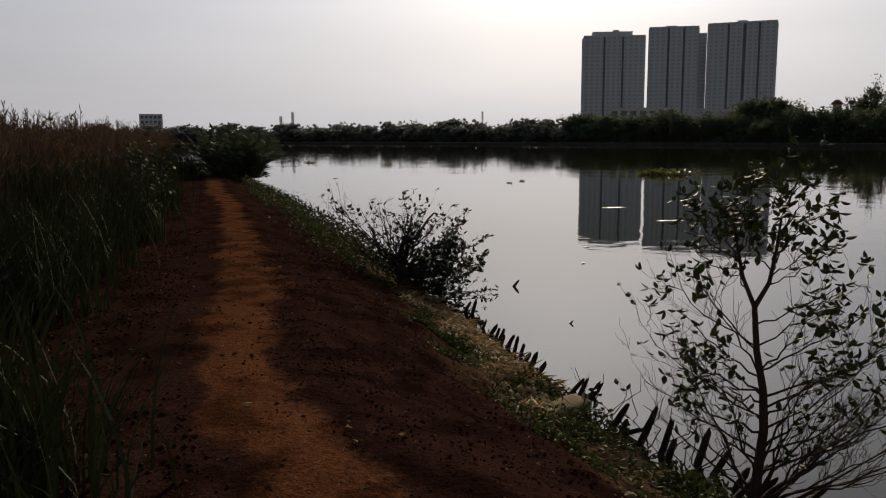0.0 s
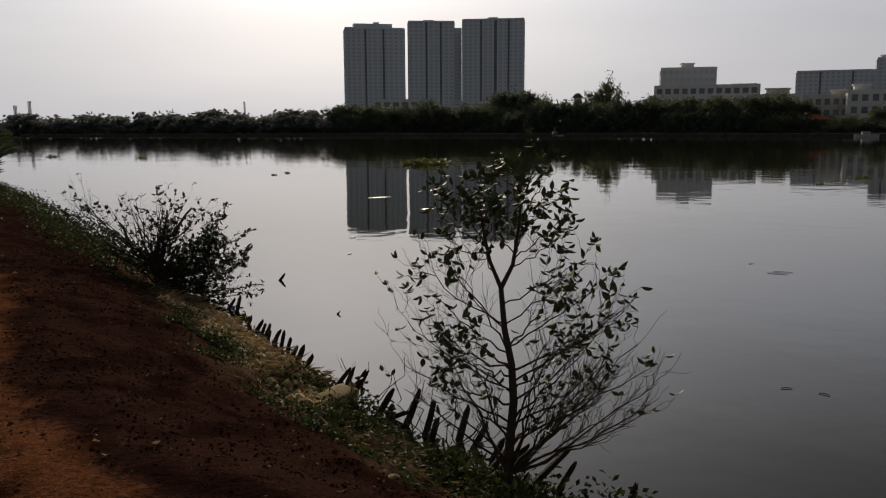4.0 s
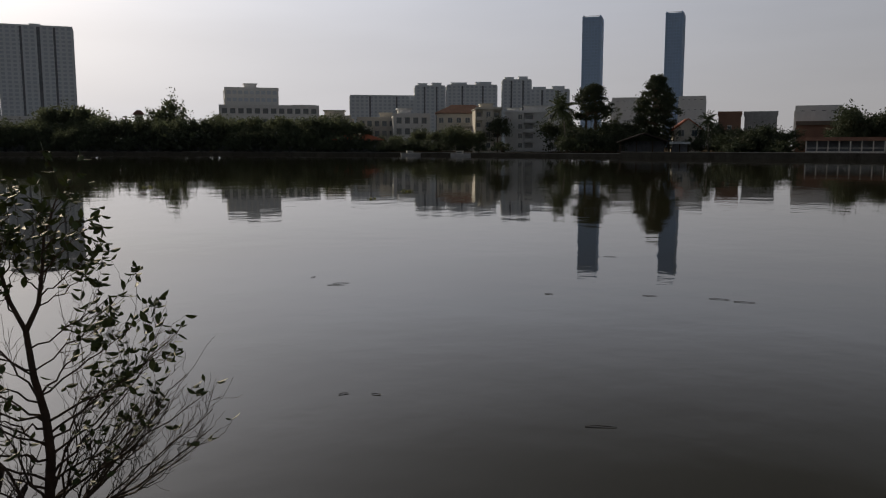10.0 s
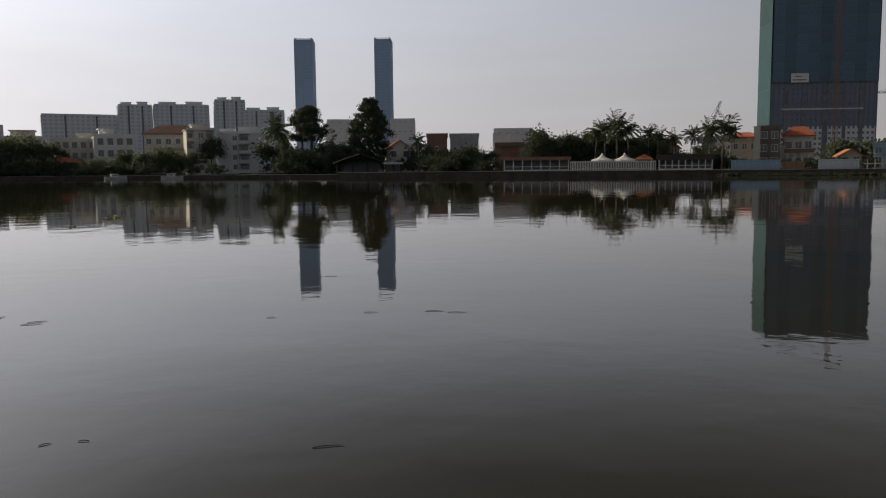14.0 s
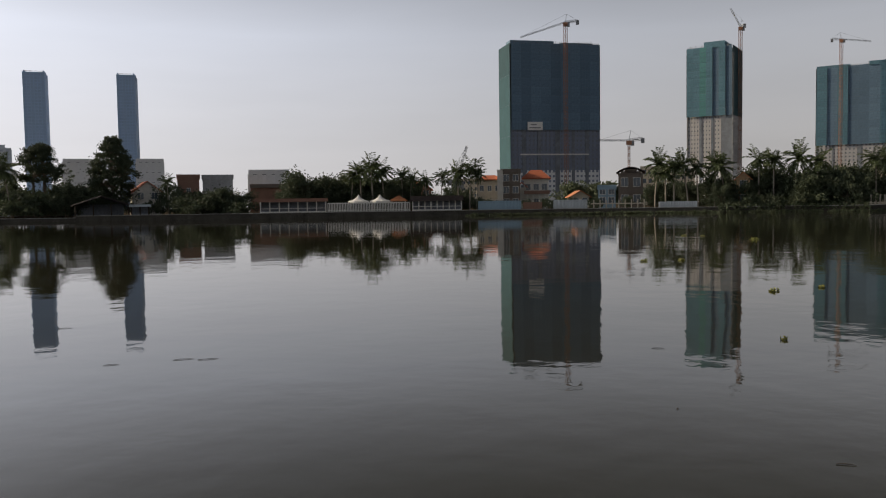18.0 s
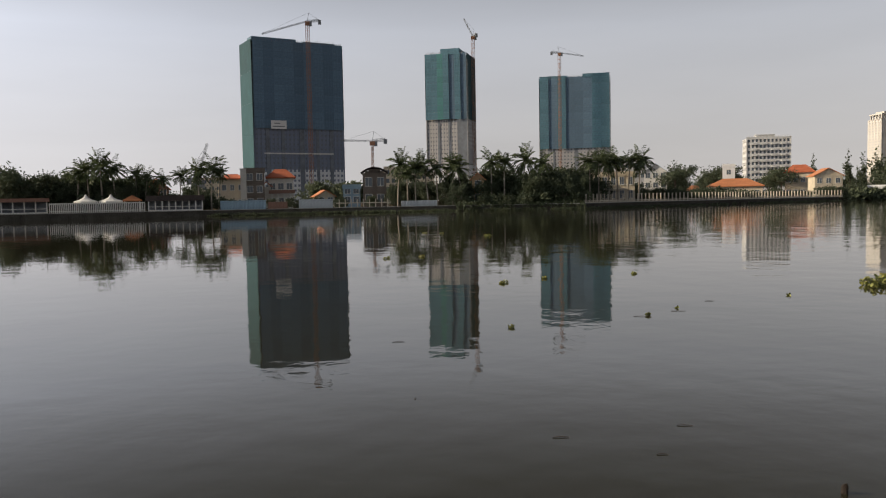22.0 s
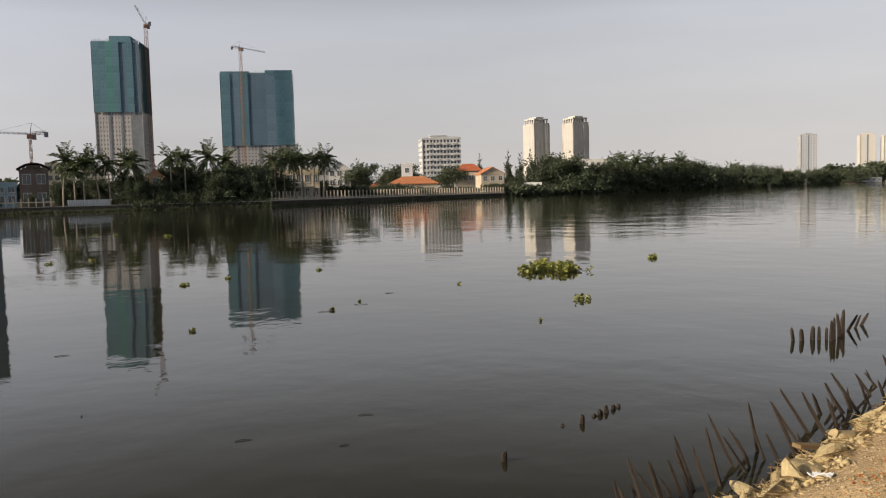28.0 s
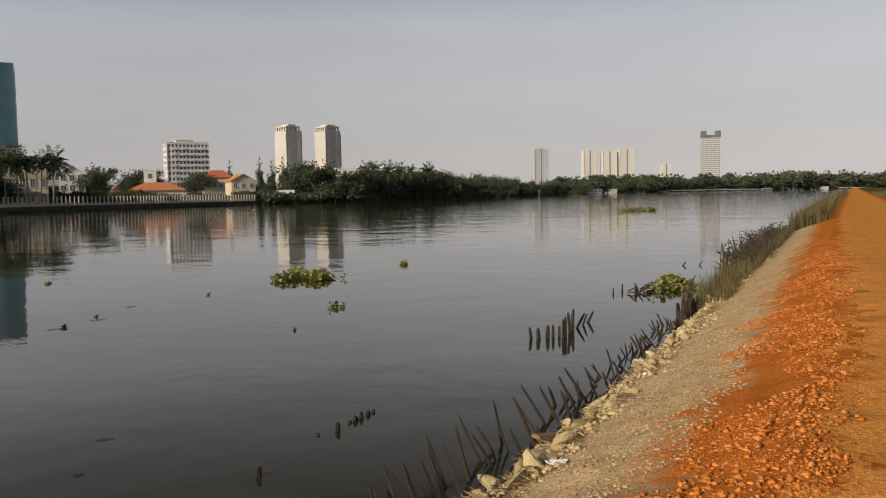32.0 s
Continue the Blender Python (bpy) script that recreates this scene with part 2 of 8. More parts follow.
M = {
    "white": material("white_plaster", (0.62, 0.61, 0.58), 0.85, 0.18, 0.15),
    # Lifted copy of the white plaster, standing in for haze over up-river blocks.
    "bright": material("lifted_white_paint", (0.7, 0.71, 0.72), 0.8, 0.1, 0.15),
    # Whites toned down, since haze dims the sunlit towers and hotel.
    "pale_render": material("toned_down_render", (0.53, 0.505, 0.465), 0.9, 0.2, 0.12),
    "grey_paint": material("toned_down_white_paint", (0.58, 0.58, 0.575), 0.85, 0.15, 0.15),
    # The cream lifted the same way, haze put into its colour.
    "pale_cream": material("lifted_cream_paint", (0.63, 0.6, 0.54), 0.8, 0.14, 0.2),
    "cream": material("cream_plaster", (0.55, 0.48, 0.37), 0.85, 0.2, 0.2),
    "warm_white": material("warm_white_paint", (0.6, 0.56, 0.49), 0.85, 0.14, 0.15),
    "ochre": material("ochre_plaster", (0.50, 0.34, 0.2), 0.85, 0.22, 0.2),
    "umber": material("brown_timber_cladding", (0.17, 0.14, 0.115), 0.85, 0.3, 0.5),
    "brick": material("brick_red_plaster", (0.26, 0.15, 0.11), 0.85, 0.25, 0.4),
    # Blue-grey paled in colour, standing in for haze over the distant towers.
    "blue_grey": material("haze_paled_grey_paint", (0.70, 0.75, 0.80), 0.7, 0.08, 0.08),
    "slate_blue": material("slate_blue_cladding", (0.36, 0.51, 0.73), 0.55, 0.12, 0.06),
    "concrete": material("raw_concrete", (0.42, 0.42, 0.43), 0.9, 0.25, 0.2),
    # Darkened blue in place of the sheer net over these floors.
    "blue_concrete": material("net_veiled_concrete", (0.2, 0.23, 0.3), 0.9, 0.2, 0.2),
    "pale_concrete": material("pale_floor_plaster", (0.47, 0.46, 0.46), 0.9, 0.2, 0.2),
    "wall_dark": material("weathered_river_wall", (0.075, 0.07, 0.06), 0.95, 0.5, 0.5, spec=0.0),
    "cap": material("pale_concrete_cap", (0.34, 0.33, 0.31), 0.95, 0.25, 0.6, spec=0.0),
    "glass": material("dark_window_glass", (0.10, 0.125, 0.15), 0.15, 0.3, 0.12, 0.0, spec=0.6),
    # Glass paled towards the walls, the way haze would flatten it.
    "haze_glass": material("haze_paled_glazing", (0.52, 0.58, 0.66), 0.3, 0.12, 0.12, 0.0, spec=0.5),
    # Opaque; its darker tone stands in for set-back, see-through columns.
    "net_dark": material("shade_toned_net", (0.11, 0.175, 0.245), 0.85, 0.25, 0.12, obrand=0.25),
    "net_bright": material("bright_teal_debris_net", (0.07, 0.2, 0.205), 0.8, 0.25, 0.12, obrand=0.4, tint=(0.09, 0.25, 0.25)),
    "blue_glass": material("blue_tower_glazing", (0.33, 0.46, 0.66), 0.3, 0.12, 0.12, 0.0, spec=0.5),
    # Side copy of the net, darkened to offset the sun falling on it.
    "net_side": material("sun_side_debris_net", (0.016, 0.055, 0.07), 0.85, 0.3, 0.2, obrand=0.5, tint=(0.022, 0.072, 0.085)),
    # Dark tone on solid cores and strips, painting in unlit depth.
    "void": material("unlit_depth_tone", (0.18, 0.2, 0.23), 0.8, 0.4, 0.3, 0.0),
    "red_tile": material("red_clay_tile", (0.42, 0.12, 0.055), 0.8, 0.3, 0.6),
    "orange_tile": material("orange_clay_tile", (0.48, 0.19, 0.085), 0.8, 0.25, 0.6),
    "brown_tile": material("brown_roof_tile", (0.2, 0.10, 0.07), 0.85, 0.3, 0.6),
    "tin": material("corrugated_tin", (0.38, 0.42, 0.45), 0.45, 0.3, 0.5, metal=0.3),
    "tin_blue": material("blue_tin", (0.25, 0.36, 0.44), 0.5, 0.3, 0.5),
    "thatch": material("dark_thatch", (0.07, 0.055, 0.05), 0.95, 0.4, 0.9),
    "net": material("green_debris_net", (0.08, 0.175, 0.23), 0.8, 0.3, 0.12, obrand=0.25, tint=(0.105, 0.215, 0.275)),
    "net_blue": material("blue_green_debris_net", (0.115, 0.185, 0.265), 0.8, 0.25, 0.12, obrand=0.25, tint=(0.135, 0.215, 0.295)),
    "orange_steel": material("faded_orange_steel", (0.34, 0.17, 0.1), 0.6, 0.25, 0.8),
    "grey_steel": material("grey_steel", (0.22, 0.23, 0.24), 0.5, 0.25, 0.8, metal=0.5),
    "canvas": material("white_canvas", (0.75, 0.74, 0.72), 0.8, 0.08, 0.5),
    "rail_white": material("white_painted_rail", (0.68, 0.67, 0.63), 0.7, 0.15, 0.7),
    "rail_sand": material("sandstone_rail", (0.5, 0.45, 0.37), 0.85, 0.2, 0.7),
    "bark": material("grey_brown_bark", (0.13, 0.10, 0.075), 0.95, 0.4, 6.0, 0.6),
    "twig": material("dark_twig_bark", (0.075, 0.055, 0.042), 0.9, 0.35, 20.0, 0.4),
    "palm_trunk": material("pale_palm_trunk", (0.27, 0.24, 0.2), 0.95, 0.3, 2.0, 0.6),
    "leaf": material("glossy_shrub_leaf", (0.04, 0.056, 0.022), 0.55, 0.45, 8.0, 0.1, spec=0.14, island=0.6, obrand=0.6, tint=(0.06, 0.08, 0.03), translucent=0.1),
    # Far foliage lifted in colour to make up for the missing haze.
    "far_leaf": material("tree_foliage", (0.085, 0.104, 0.066), 0.7, 0.4, 0.3, 0.0, island=0.5, obrand=0.7, tint=(0.125, 0.148, 0.088), translucent=0.45),
    "dark_leaf": material("dark_tree_foliage", (0.048, 0.064, 0.04), 0.65, 0.4, 0.3, 0.0, island=0.6, obrand=0.6, tint=(0.075, 0.094, 0.052), translucent=0.25),
    # Greyed and paled so that the distant treeline looks hazed over.
    "haze_leaf": material("haze_greyed_foliage", (0.125, 0.135, 0.135), 0.75, 0.25, 0.3, 0.0, island=0.5, obrand=0.6, tint=(0.145, 0.155, 0.15), translucent=0.55),
    "palm_leaf": material("palm_frond", (0.06, 0.08, 0.04), 0.5, 0.4, 0.5, 0.0, island=0.5, obrand=0.6, tint=(0.085, 0.11, 0.045), translucent=0.2),
    "grass": material("green_reed_blade", (0.029, 0.04, 0.017), 0.75, 0.45, 2.0, 0.0, spec=0.15, island=0.9, tint=(0.043, 0.055, 0.022), translucent=0.1),
    "plume": material("dry_reed_plume", (0.13, 0.086, 0.055), 0.9, 0.3, 4.0, 0.0, spec=0.1, island=0.6, translucent=0.25),
    "dry_grass": material("dry_grass_blade", (0.15, 0.1, 0.048), 0.8, 0.45, 3.0, 0.0, island=0.9, tint=(0.12, 0.11, 0.042), translucent=0.2),
    "stake": material("wet_dark_stake_wood", (0.052, 0.038, 0.028), 0.75, 0.5, 14.0, 0.8, obrand=0.5),
    "hyacinth": material("water_hyacinth_leaf", (0.05, 0.105, 0.022), 0.4, 0.45, 4.0, 0.0, spec=0.5, island=1.2, tint=(0.3, 0.29, 0.07), translucent=0.2),
    "hyacinth_stem": material("hyacinth_stalk", (0.13, 0.15, 0.05), 0.6, 0.3, 6.0, 0.0, island=0.5),
    "stone": material("pale_rubble", (0.36, 0.23, 0.11), 0.95, 0.5, 9.0, 0.9, obrand=1.0, island=0.7, tint=(0.74, 0.55, 0.31)),
    "rubble_warm": material("warm_broken_rubble", (0.3, 0.2, 0.1), 0.95, 0.5, 11.0, 0.8, spec=0.05, island=1.0, tint=(0.62, 0.46, 0.27)),
    # Wide tone spread in grit and clods imitates shadowed gaps between them.
    "grit": material("grey_sand_clod", (0.27, 0.205, 0.13), 0.95, 0.35, 14.0, 0.5, spec=0.0, island=1.1, tint=(0.54, 0.42, 0.26)),
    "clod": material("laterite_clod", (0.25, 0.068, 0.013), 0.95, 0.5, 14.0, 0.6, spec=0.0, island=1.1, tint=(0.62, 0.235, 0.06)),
    # Clod copy darkened to go with the shade put into up-river soil.
    "dark_clod": material("shaded_laterite_clod", (0.035, 0.015, 0.011), 0.95, 0.5, 14.0, 0.5, spec=0.0, island=0.9, tint=(0.075, 0.032, 0.02)),
    "herb": material("low_herb_leaf", (0.026, 0.039, 0.014), 0.65, 0.45, 8.0, 0.0, spec=0.1, island=0.8, tint=(0.072, 0.088, 0.03), translucent=0.22),
    "straw": material("dead_reed_straw", (0.3, 0.21, 0.105), 0.9, 0.5, 9.0, 0.2, island=1.0, translucent=0.3),
    "dead_leaf": material("curled_dead_leaf", (0.12, 0.066, 0.036), 0.85, 0.5, 9.0, 0.2, spec=0.05, island=0.9),
    "litter": material("white_plastic_litter", (0.75, 0.76, 0.78), 0.45, 0.12, 8.0, 0.1),
    "sack": material("woven_sandbag_cloth", (0.62, 0.5, 0.29), 0.95, 0.25, 12.0, 0.6, translucent=0.35),
    "hull": material("boat_hull_paint", (0.45, 0.46, 0.48), 0.5, 0.2, 1.0),
    "car_white": material("white_car_paint", (0.7, 0.7, 0.7), 0.25, 0.06, 1.0, 0.0),
    "rubber": material("black_rubber", (0.02, 0.02, 0.02), 0.8, 0.2, 6.0),
}


def water_material():
    m = bpy.data.materials.new("turbid_river_water")
    m.use_nodes = True
    n, l = m.node_tree.nodes, m.node_tree.links
    b = n["Principled BSDF"]
    b.inputs["Base Color"].default_value = (0.028, 0.026, 0.015, 1)
    b.inputs["Roughness"].default_value = 0.02
    b.inputs["IOR"].default_value = 1.33
    tc = n.new("ShaderNodeTexCoord")
    height = None
    for size, stretch, weight in ((0.13, 1.0, 1.0), (0.6, 1.0, 0.4), (2.2, 1.0, 0.1), (7.0, 1.0, 0.03)):
        mp = n.new("ShaderNodeMapping")
        mp.inputs["Scale"].default_value = (size, size * stretch, size)
        nz = n.new("ShaderNodeTexNoise")
        nz.inputs["Scale"].default_value = 1.0
        nz.inputs["Detail"].default_value = 2
        l.new(tc.outputs["Object"], mp.inputs["Vector"])
        l.new(mp.outputs["Vector"], nz.inputs["Vector"])
        mu = n.new("ShaderNodeMath")
        mu.operation = "MULTIPLY_ADD"
        l.new(nz.outputs["Fac"], mu.inputs[0])
        mu.inputs[1].default_value = weight
        if height is None:
            mu.inputs[2].default_value = 0.0
        else:
            l.new(height, mu.inputs[2])
        height = mu.outputs[0]
    bp = n.new("ShaderNodeBump")
    bp.inputs["Strength"].default_value = 1.0
    bp.inputs["Distance"].default_value = 0.016
    l.new(height, bp.inputs["Height"])
    # a light breeze ruffles the broad reach down-river
    axes = n.new("ShaderNodeSeparateXYZ")
    l.new(tc.outputs["Object"], axes.inputs[0])
    breeze = n.new("ShaderNodeMapRange")
    breeze.inputs["From Min"].default_value, breeze.inputs["From Max"].default_value = 5.0, -80.0
    breeze.inputs["To Min"].default_value, breeze.inputs["To Max"].default_value = 0.016, 0.07
    l.new(axes.outputs["Y"], breeze.inputs["Value"])
    l.new(breeze.outputs["Result"], bp.inputs["Distance"])
    l.new(bp.outputs["Normal"], b.inputs["Normal"])
    return m


def ground_material():
    """Laterite path, loose red gravel, grey sand and river mud, told apart by the distance from the waterline; up-river
    soil is darkened for backlight and grass shade.
    """
    m = bpy.data.materials.new("river_bank_soil")
    m.use_nodes = True
    n, l = m.node_tree.nodes, m.node_tree.links
    b = n["Principled BSDF"]
    b.inputs["Roughness"].default_value = 0.95
    b.inputs["Specular IOR Level"].default_value = 0.0
    at = n.new("ShaderNodeAttribute")
    at.attribute_name = "shore"
    ay = n.new("ShaderNodeAttribute")
    ay.attribute_name = "north"
    tc = n.new("ShaderNodeTexCoord")

    def noise_node(scale, detail=6):
        k = n.new("ShaderNodeTexNoise")
        k.inputs["Scale"].default_value = scale
        k.inputs["Detail"].default_value = detail
        l.new(tc.outputs["Object"], k.inputs["Vector"])
        return k.outputs["Fac"]

    def mul_add(a, f, c):
        k = n.new("ShaderNodeMath")
        k.operation = "MULTIPLY_ADD"
        l.new(a, k.inputs[0])
        k.inputs[1].default_value = f
        if isinstance(c, float):
            k.inputs[2].default_value = c
        else:
            l.new(c, k.inputs[2])
        return k.outputs[0]

    def ramp(stops, src):
        r = n.new("ShaderNodeValToRGB")
        e = r.color_ramp.elements
        while len(e) < len(stops):
            e.new(0.5)
        for el, (p, c) in zip(e, stops):
            el.position, el.color = p, (*c, 1)
        l.new(src, r.inputs["Fac"])
        return r.outputs["Color"]

    def mix(f, a, c, kind="MIX"):
        k = n.new("ShaderNodeMix")
        k.data_type = "RGBA"
        k.blend_type = kind
        if isinstance(f, float):
            k.inputs["Factor"].default_value = f
        else:
            l.new(f, k.inputs["Factor"])
        l.new(a, k.inputs["A"])
        l.new(c, k.inputs["B"])
        return k.outputs["Result"]

    big, mid, fine, grit = noise_node(0.9), noise_node(3.2), noise_node(22), noise_node(75, 3)
    wob = mul_add(big, 0.8, mul_add(mid, 0.5, mul_add(fine, 0.3, at.outputs["Fac"])))
    s = mul_add(wob, 0.1, -0.08)  # 0.1 for each metre from the water
    rough = mul_add(big, 1.1, mul_add(mid, 1.5, mul_add(fine, 0.7, at.outputs["Fac"])))
    s_south = mul_add(rough, 0.1, -0.165)
    mud, sand, sand2 = (0.085, 0.07, 0.052), (0.42, 0.32, 0.2), (0.46, 0.345, 0.205)
    red, path, turf = (0.44, 0.14, 0.028), (0.58, 0.255, 0.066), (0.10, 0.085, 0.035)
    south = ramp([(0.0, mud), (0.012, mud), (0.04, sand), (0.145, sand2), (0.185, red), (0.268, red), (0.285, path), (0.62, path), (0.68, red), (0.8, turf)], s_south)
    # The same laterite, darkened for backlight and the tall grass's shade.
    shaded_red, worn = (0.042, 0.0205, 0.0165), (0.15, 0.062, 0.03)
    # the worn strip is shifted inland near the camera to fit the camera's view
    axes = n.new("ShaderNodeSeparateXYZ")
    l.new(tc.outputs["Object"], axes.inputs[0])
    drift = n.new("ShaderNodeMapRange")
    drift.inputs["From Min"].default_value, drift.inputs["From Max"].default_value = 3.0, 9.0
    drift.inputs["To Min"].default_value, drift.inputs["To Max"].default_value = -0.024, 0.002
    l.new(axes.outputs["Y"], drift.inputs["Value"])
    north = ramp([(0.0, mud), (0.03, mud), (0.05, (0.12, 0.085, 0.055)), (0.105, (0.09, 0.056, 0.036)), (0.13, shaded_red), (0.276, shaded_red), (0.294, worn), (0.332, worn), (0.344, shaded_red), (0.52, shaded_red), (0.6, turf)], mul_add(drift.outputs["Result"], 1.0, s))
    # Mottling that imitates streaky shadows of clods and leaf litter.
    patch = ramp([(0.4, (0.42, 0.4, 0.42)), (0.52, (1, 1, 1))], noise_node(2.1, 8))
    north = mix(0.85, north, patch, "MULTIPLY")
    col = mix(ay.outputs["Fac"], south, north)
    # Grain contrast paints in the tiny shadows that frontal sun leaves out.
    shade = ramp([(0.28, (0.62, 0.6, 0.6)), (0.5, (1, 1, 1)), (0.75, (1.25, 1.2, 1.1))], fine)
    col = mix(0.8, col, shade, "MULTIPLY")
    shade2 = ramp([(0.3, (0.75, 0.74, 0.72)), (0.6, (1.1, 1.1, 1.1))], mid)
    col = mix(0.7, col, shade2, "MULTIPLY")
    grain_shade = ramp([(0.36, (0.55, 0.53, 0.5)), (0.5, (1, 1, 1)), (0.64, (1.25, 1.22, 1.18))], grit)
    col = mix(0.85, col, grain_shade, "MULTIPLY")
    l.new(col, b.inputs["Base Color"])
    h = mul_add(grit, 0.7, mul_add(fine, 1.3, mul_add(mid, 0.8, 0.0)))
    bp = n.new("ShaderNodeBump")
    bp.inputs["Strength"].default_value = 0.7
    bp.inputs["Distance"].default_value = 0.015
    l.new(h, bp.inputs["Height"])
    l.new(bp.outputs["Normal"], b.inputs["Normal"])
    return m


# ---- mesh helpers ----
def part(name, bm, mat, parent, label="", smooth=False):
    me = bpy.data.meshes.new(name)
    bm.to_mesh(me)
    bm.free()
    return place(name, me, mat, parent, label, smooth)


def place(name, me, mat, parent=None, label="", smooth=False):
    if mat and not me.materials:
        me.materials.append(mat)
    if smooth:
        me.polygons.foreach_set("use_smooth", [True] * len(me.polygons))
    ob = new(name, me)
    if parent:
        ob.parent = parent
    return tagged(ob, label)


def share(ob, m):
    """Another object on the same mesh and parent, at the local pose m, with its sub-parts."""
    c = ob.copy()
    scene.collection.objects.link(c)
    c.matrix_local = m
    for k in ob.children:
        kc = k.copy()
        scene.collection.objects.link(kc)
        kc.parent = c
        kc.matrix_local = k.matrix_local
    return c


def box(bm, x0, x1, y0, y1, z0, z1):
    v = [bm.verts.new(p) for p in ((x0, y0, z0), (x1, y0, z0), (x1, y1, z0), (x0, y1, z0), (x0, y0, z1), (x1, y0, z1), (x1, y1, z1), (x0, y1, z1))]
    for f in ((3, 2, 1, 0), (4, 5, 6, 7), (0, 1, 5, 4), (1, 2, 6, 5), (2, 3, 7, 6), (3, 0, 4, 7)):
        bm.faces.new([v[i] for i in f])
    return v


def boxes(*sizes):
    bm = bmesh.new()
    for s in sizes:
        box(bm, *s)
    return bm


def mesh(name, verts, faces):
    me = bpy.data.meshes.new(name)
    me.from_pydata(verts, [], faces)
    me.update()
    return me


def tubes(segs, sides=5):
    """Tapered tubes for a list of (start, end, start radius, end radius)."""
    verts, faces = [], []
    ring = [(math.cos(2 * math.pi * k / sides), math.sin(2 * math.pi * k / sides)) for k in range(sides)]
    for a, c, r0, r1 in segs:
        a, c = Vector(a), Vector(c)
        d = (c - a).normalized()
        u = d.orthogonal().normalized()
        w = d.cross(u)
        b0 = len(verts)
        for p, r in ((a, r0), (c, r1)):
            for x, y in ring:
                verts.append(p + u * (x * r) + w * (y * r))
        for k in range(sides):
            j = (k + 1) % sides
            faces.append((b0 + k, b0 + j, b0 + sides + j, b0 + sides + k))
        faces.append(tuple(b0 + sides + k for k in range(sides)))
    return verts, faces


def pipes(paths, sides=6):
    """Continuous tapering tubes, one for each list of (place, radius)."""
    verts, faces = [], []
    for path in paths:
        u = None
        b0 = len(verts)
        for k, (p, r) in enumerate(path):
            a, c = path[max(0, k - 1)][0], path[min(len(path) - 1, k + 1)][0]
            d = (Vector(c) - Vector(a)).normalized()
            u = d.orthogonal().normalized() if u is None else (u - d * u.dot(d)).normalized()
            w = d.cross(u)
            for q in range(sides):
                t = 2 * math.pi * q / sides
                verts.append(Vector(p) + u * (r * math.cos(t)) + w * (r * math.sin(t)))
        for k in range(len(path) - 1):
            for q in range(sides):
                j = (q + 1) % sides
                faces.append((b0 + k * sides + q, b0 + k * sides + j, b0 + (k + 1) * sides + j, b0 + (k + 1) * sides + q))
        faces.append(tuple(b0 + (len(path) - 1) * sides + q for q in range(sides)))
    return verts, faces


def blades(points, ways, lengths, widths, fold=0.25, rng=None):
    """Leaves: one folded rhomb of four triangles at each point, along each way."""
    rng = rng or np.random.default_rng(1)
    p, d = np.asarray(points, float), np.asarray(ways, float)
    d /= np.linalg.norm(d, axis=1, keepdims=True) + 1e-9
    side = np.cross(d, rng.normal(size=d.shape))
    side /= np.linalg.norm(side, axis=1, keepdims=True) + 1e-9
    up = np.cross(side, d)
    L, W = np.asarray(lengths)[:, None], np.asarray(widths)[:, None]
    mid = p + d * L * 0.5
    v = np.stack([p, mid + side * W * 0.5 + up * W * fold, p + d * L, mid - side * W * 0.5 + up * W * fold, mid], 1).reshape(-1, 3)
    k = np.arange(len(p))[:, None] * 5
    f = np.concatenate([k + [0, 1, 4], k + [1, 2, 4], k + [2, 3, 4], k + [3, 0, 4]], 0)
    return v.tolist(), f.tolist()


def merged(*sets):
    verts, faces = [], []
    for v, f in sets:
        b = len(verts)
        verts.extend(v)
        faces.extend([tuple(i + b for i in q) for q in f])
    return verts, faces


def spot(bearing, dist, z=1.2, turn=0.0):
    """A pose on the plan: metres out along a bearing (degrees clockwise from up-river), with local y pointing away and local x to the right."""
    a = radians(bearing)
    return pose(dist * math.sin(a), dist * math.cos(a), z, 0, 0, -bearing + turn)


def thing(name, m, label, category, group="", kind=""):
    ob = new(name)
    ob.empty_display_size = 0.3
    ob.matrix_basis = m
    return tagged(ob, label, category, group, kind)

# ---- the large structure: one sheet of ground, the river ----
SHORE_Y = (-4500, -300, -54, -24, -14, -11, -8.2, -5, 0, 3.75, 5, 5.8, 6.5, 7.1, 7.8, 9.15, 10.25, 12, 13.7, 20.4, 27, 37.5, 51, 70, 120, 300, 4500)
SHORE_X = (1130, 79, 17.4, 9.42, 6.7, 5.9, 5.18, 4.46, 3.65, 2.95, 2.42, 2.06, 1.75, 1.5, 1.3, 1.04, 0.76, 0.24, -0.2, -2.1, -4.3, -7.4, -11.8, -22, -55, -190, -3500)
FAR_B = (-40, -12, 0, 8, 20, 30, 40, 50, 60, 70, 80, 91, 100, 110, 118, 126, 133, 140, 147, 153, 160, 170)
FAR_D = (480, 420, 340, 300, 275, 258, 236, 212, 190, 180, 176, 178, 178, 180, 212, 262, 300, 380, 620, 1100, 1500, 1700)


def shore_x(y):
    return float(np.interp(y, SHORE_Y, SHORE_X))


def far_d(bearing):
    return float(np.interp(bearing, FAR_B, FAR_D))


def inland(x, y):
    """Metres from the near waterline, positive on land."""
    slope = (shore_x(y + 1.5) - shore_x(y - 1.5)) / 3
    return (shore_x(y) - x) / math.hypot(1, slope)


PROFILE_U = (-60, -8, -3, -1, 0, 0.35, 0.9, 1.5, 2.5, 3.2, 3.6, 6.6, 8, 40, 5000)
PROFILE_S = (-4.0, -2.2, -1.0, -0.4, -0.04, 0.17, 0.385, 0.62, 0.98, 1.01, 0.99, 0.99, 1.1, 1.1, 1.1)
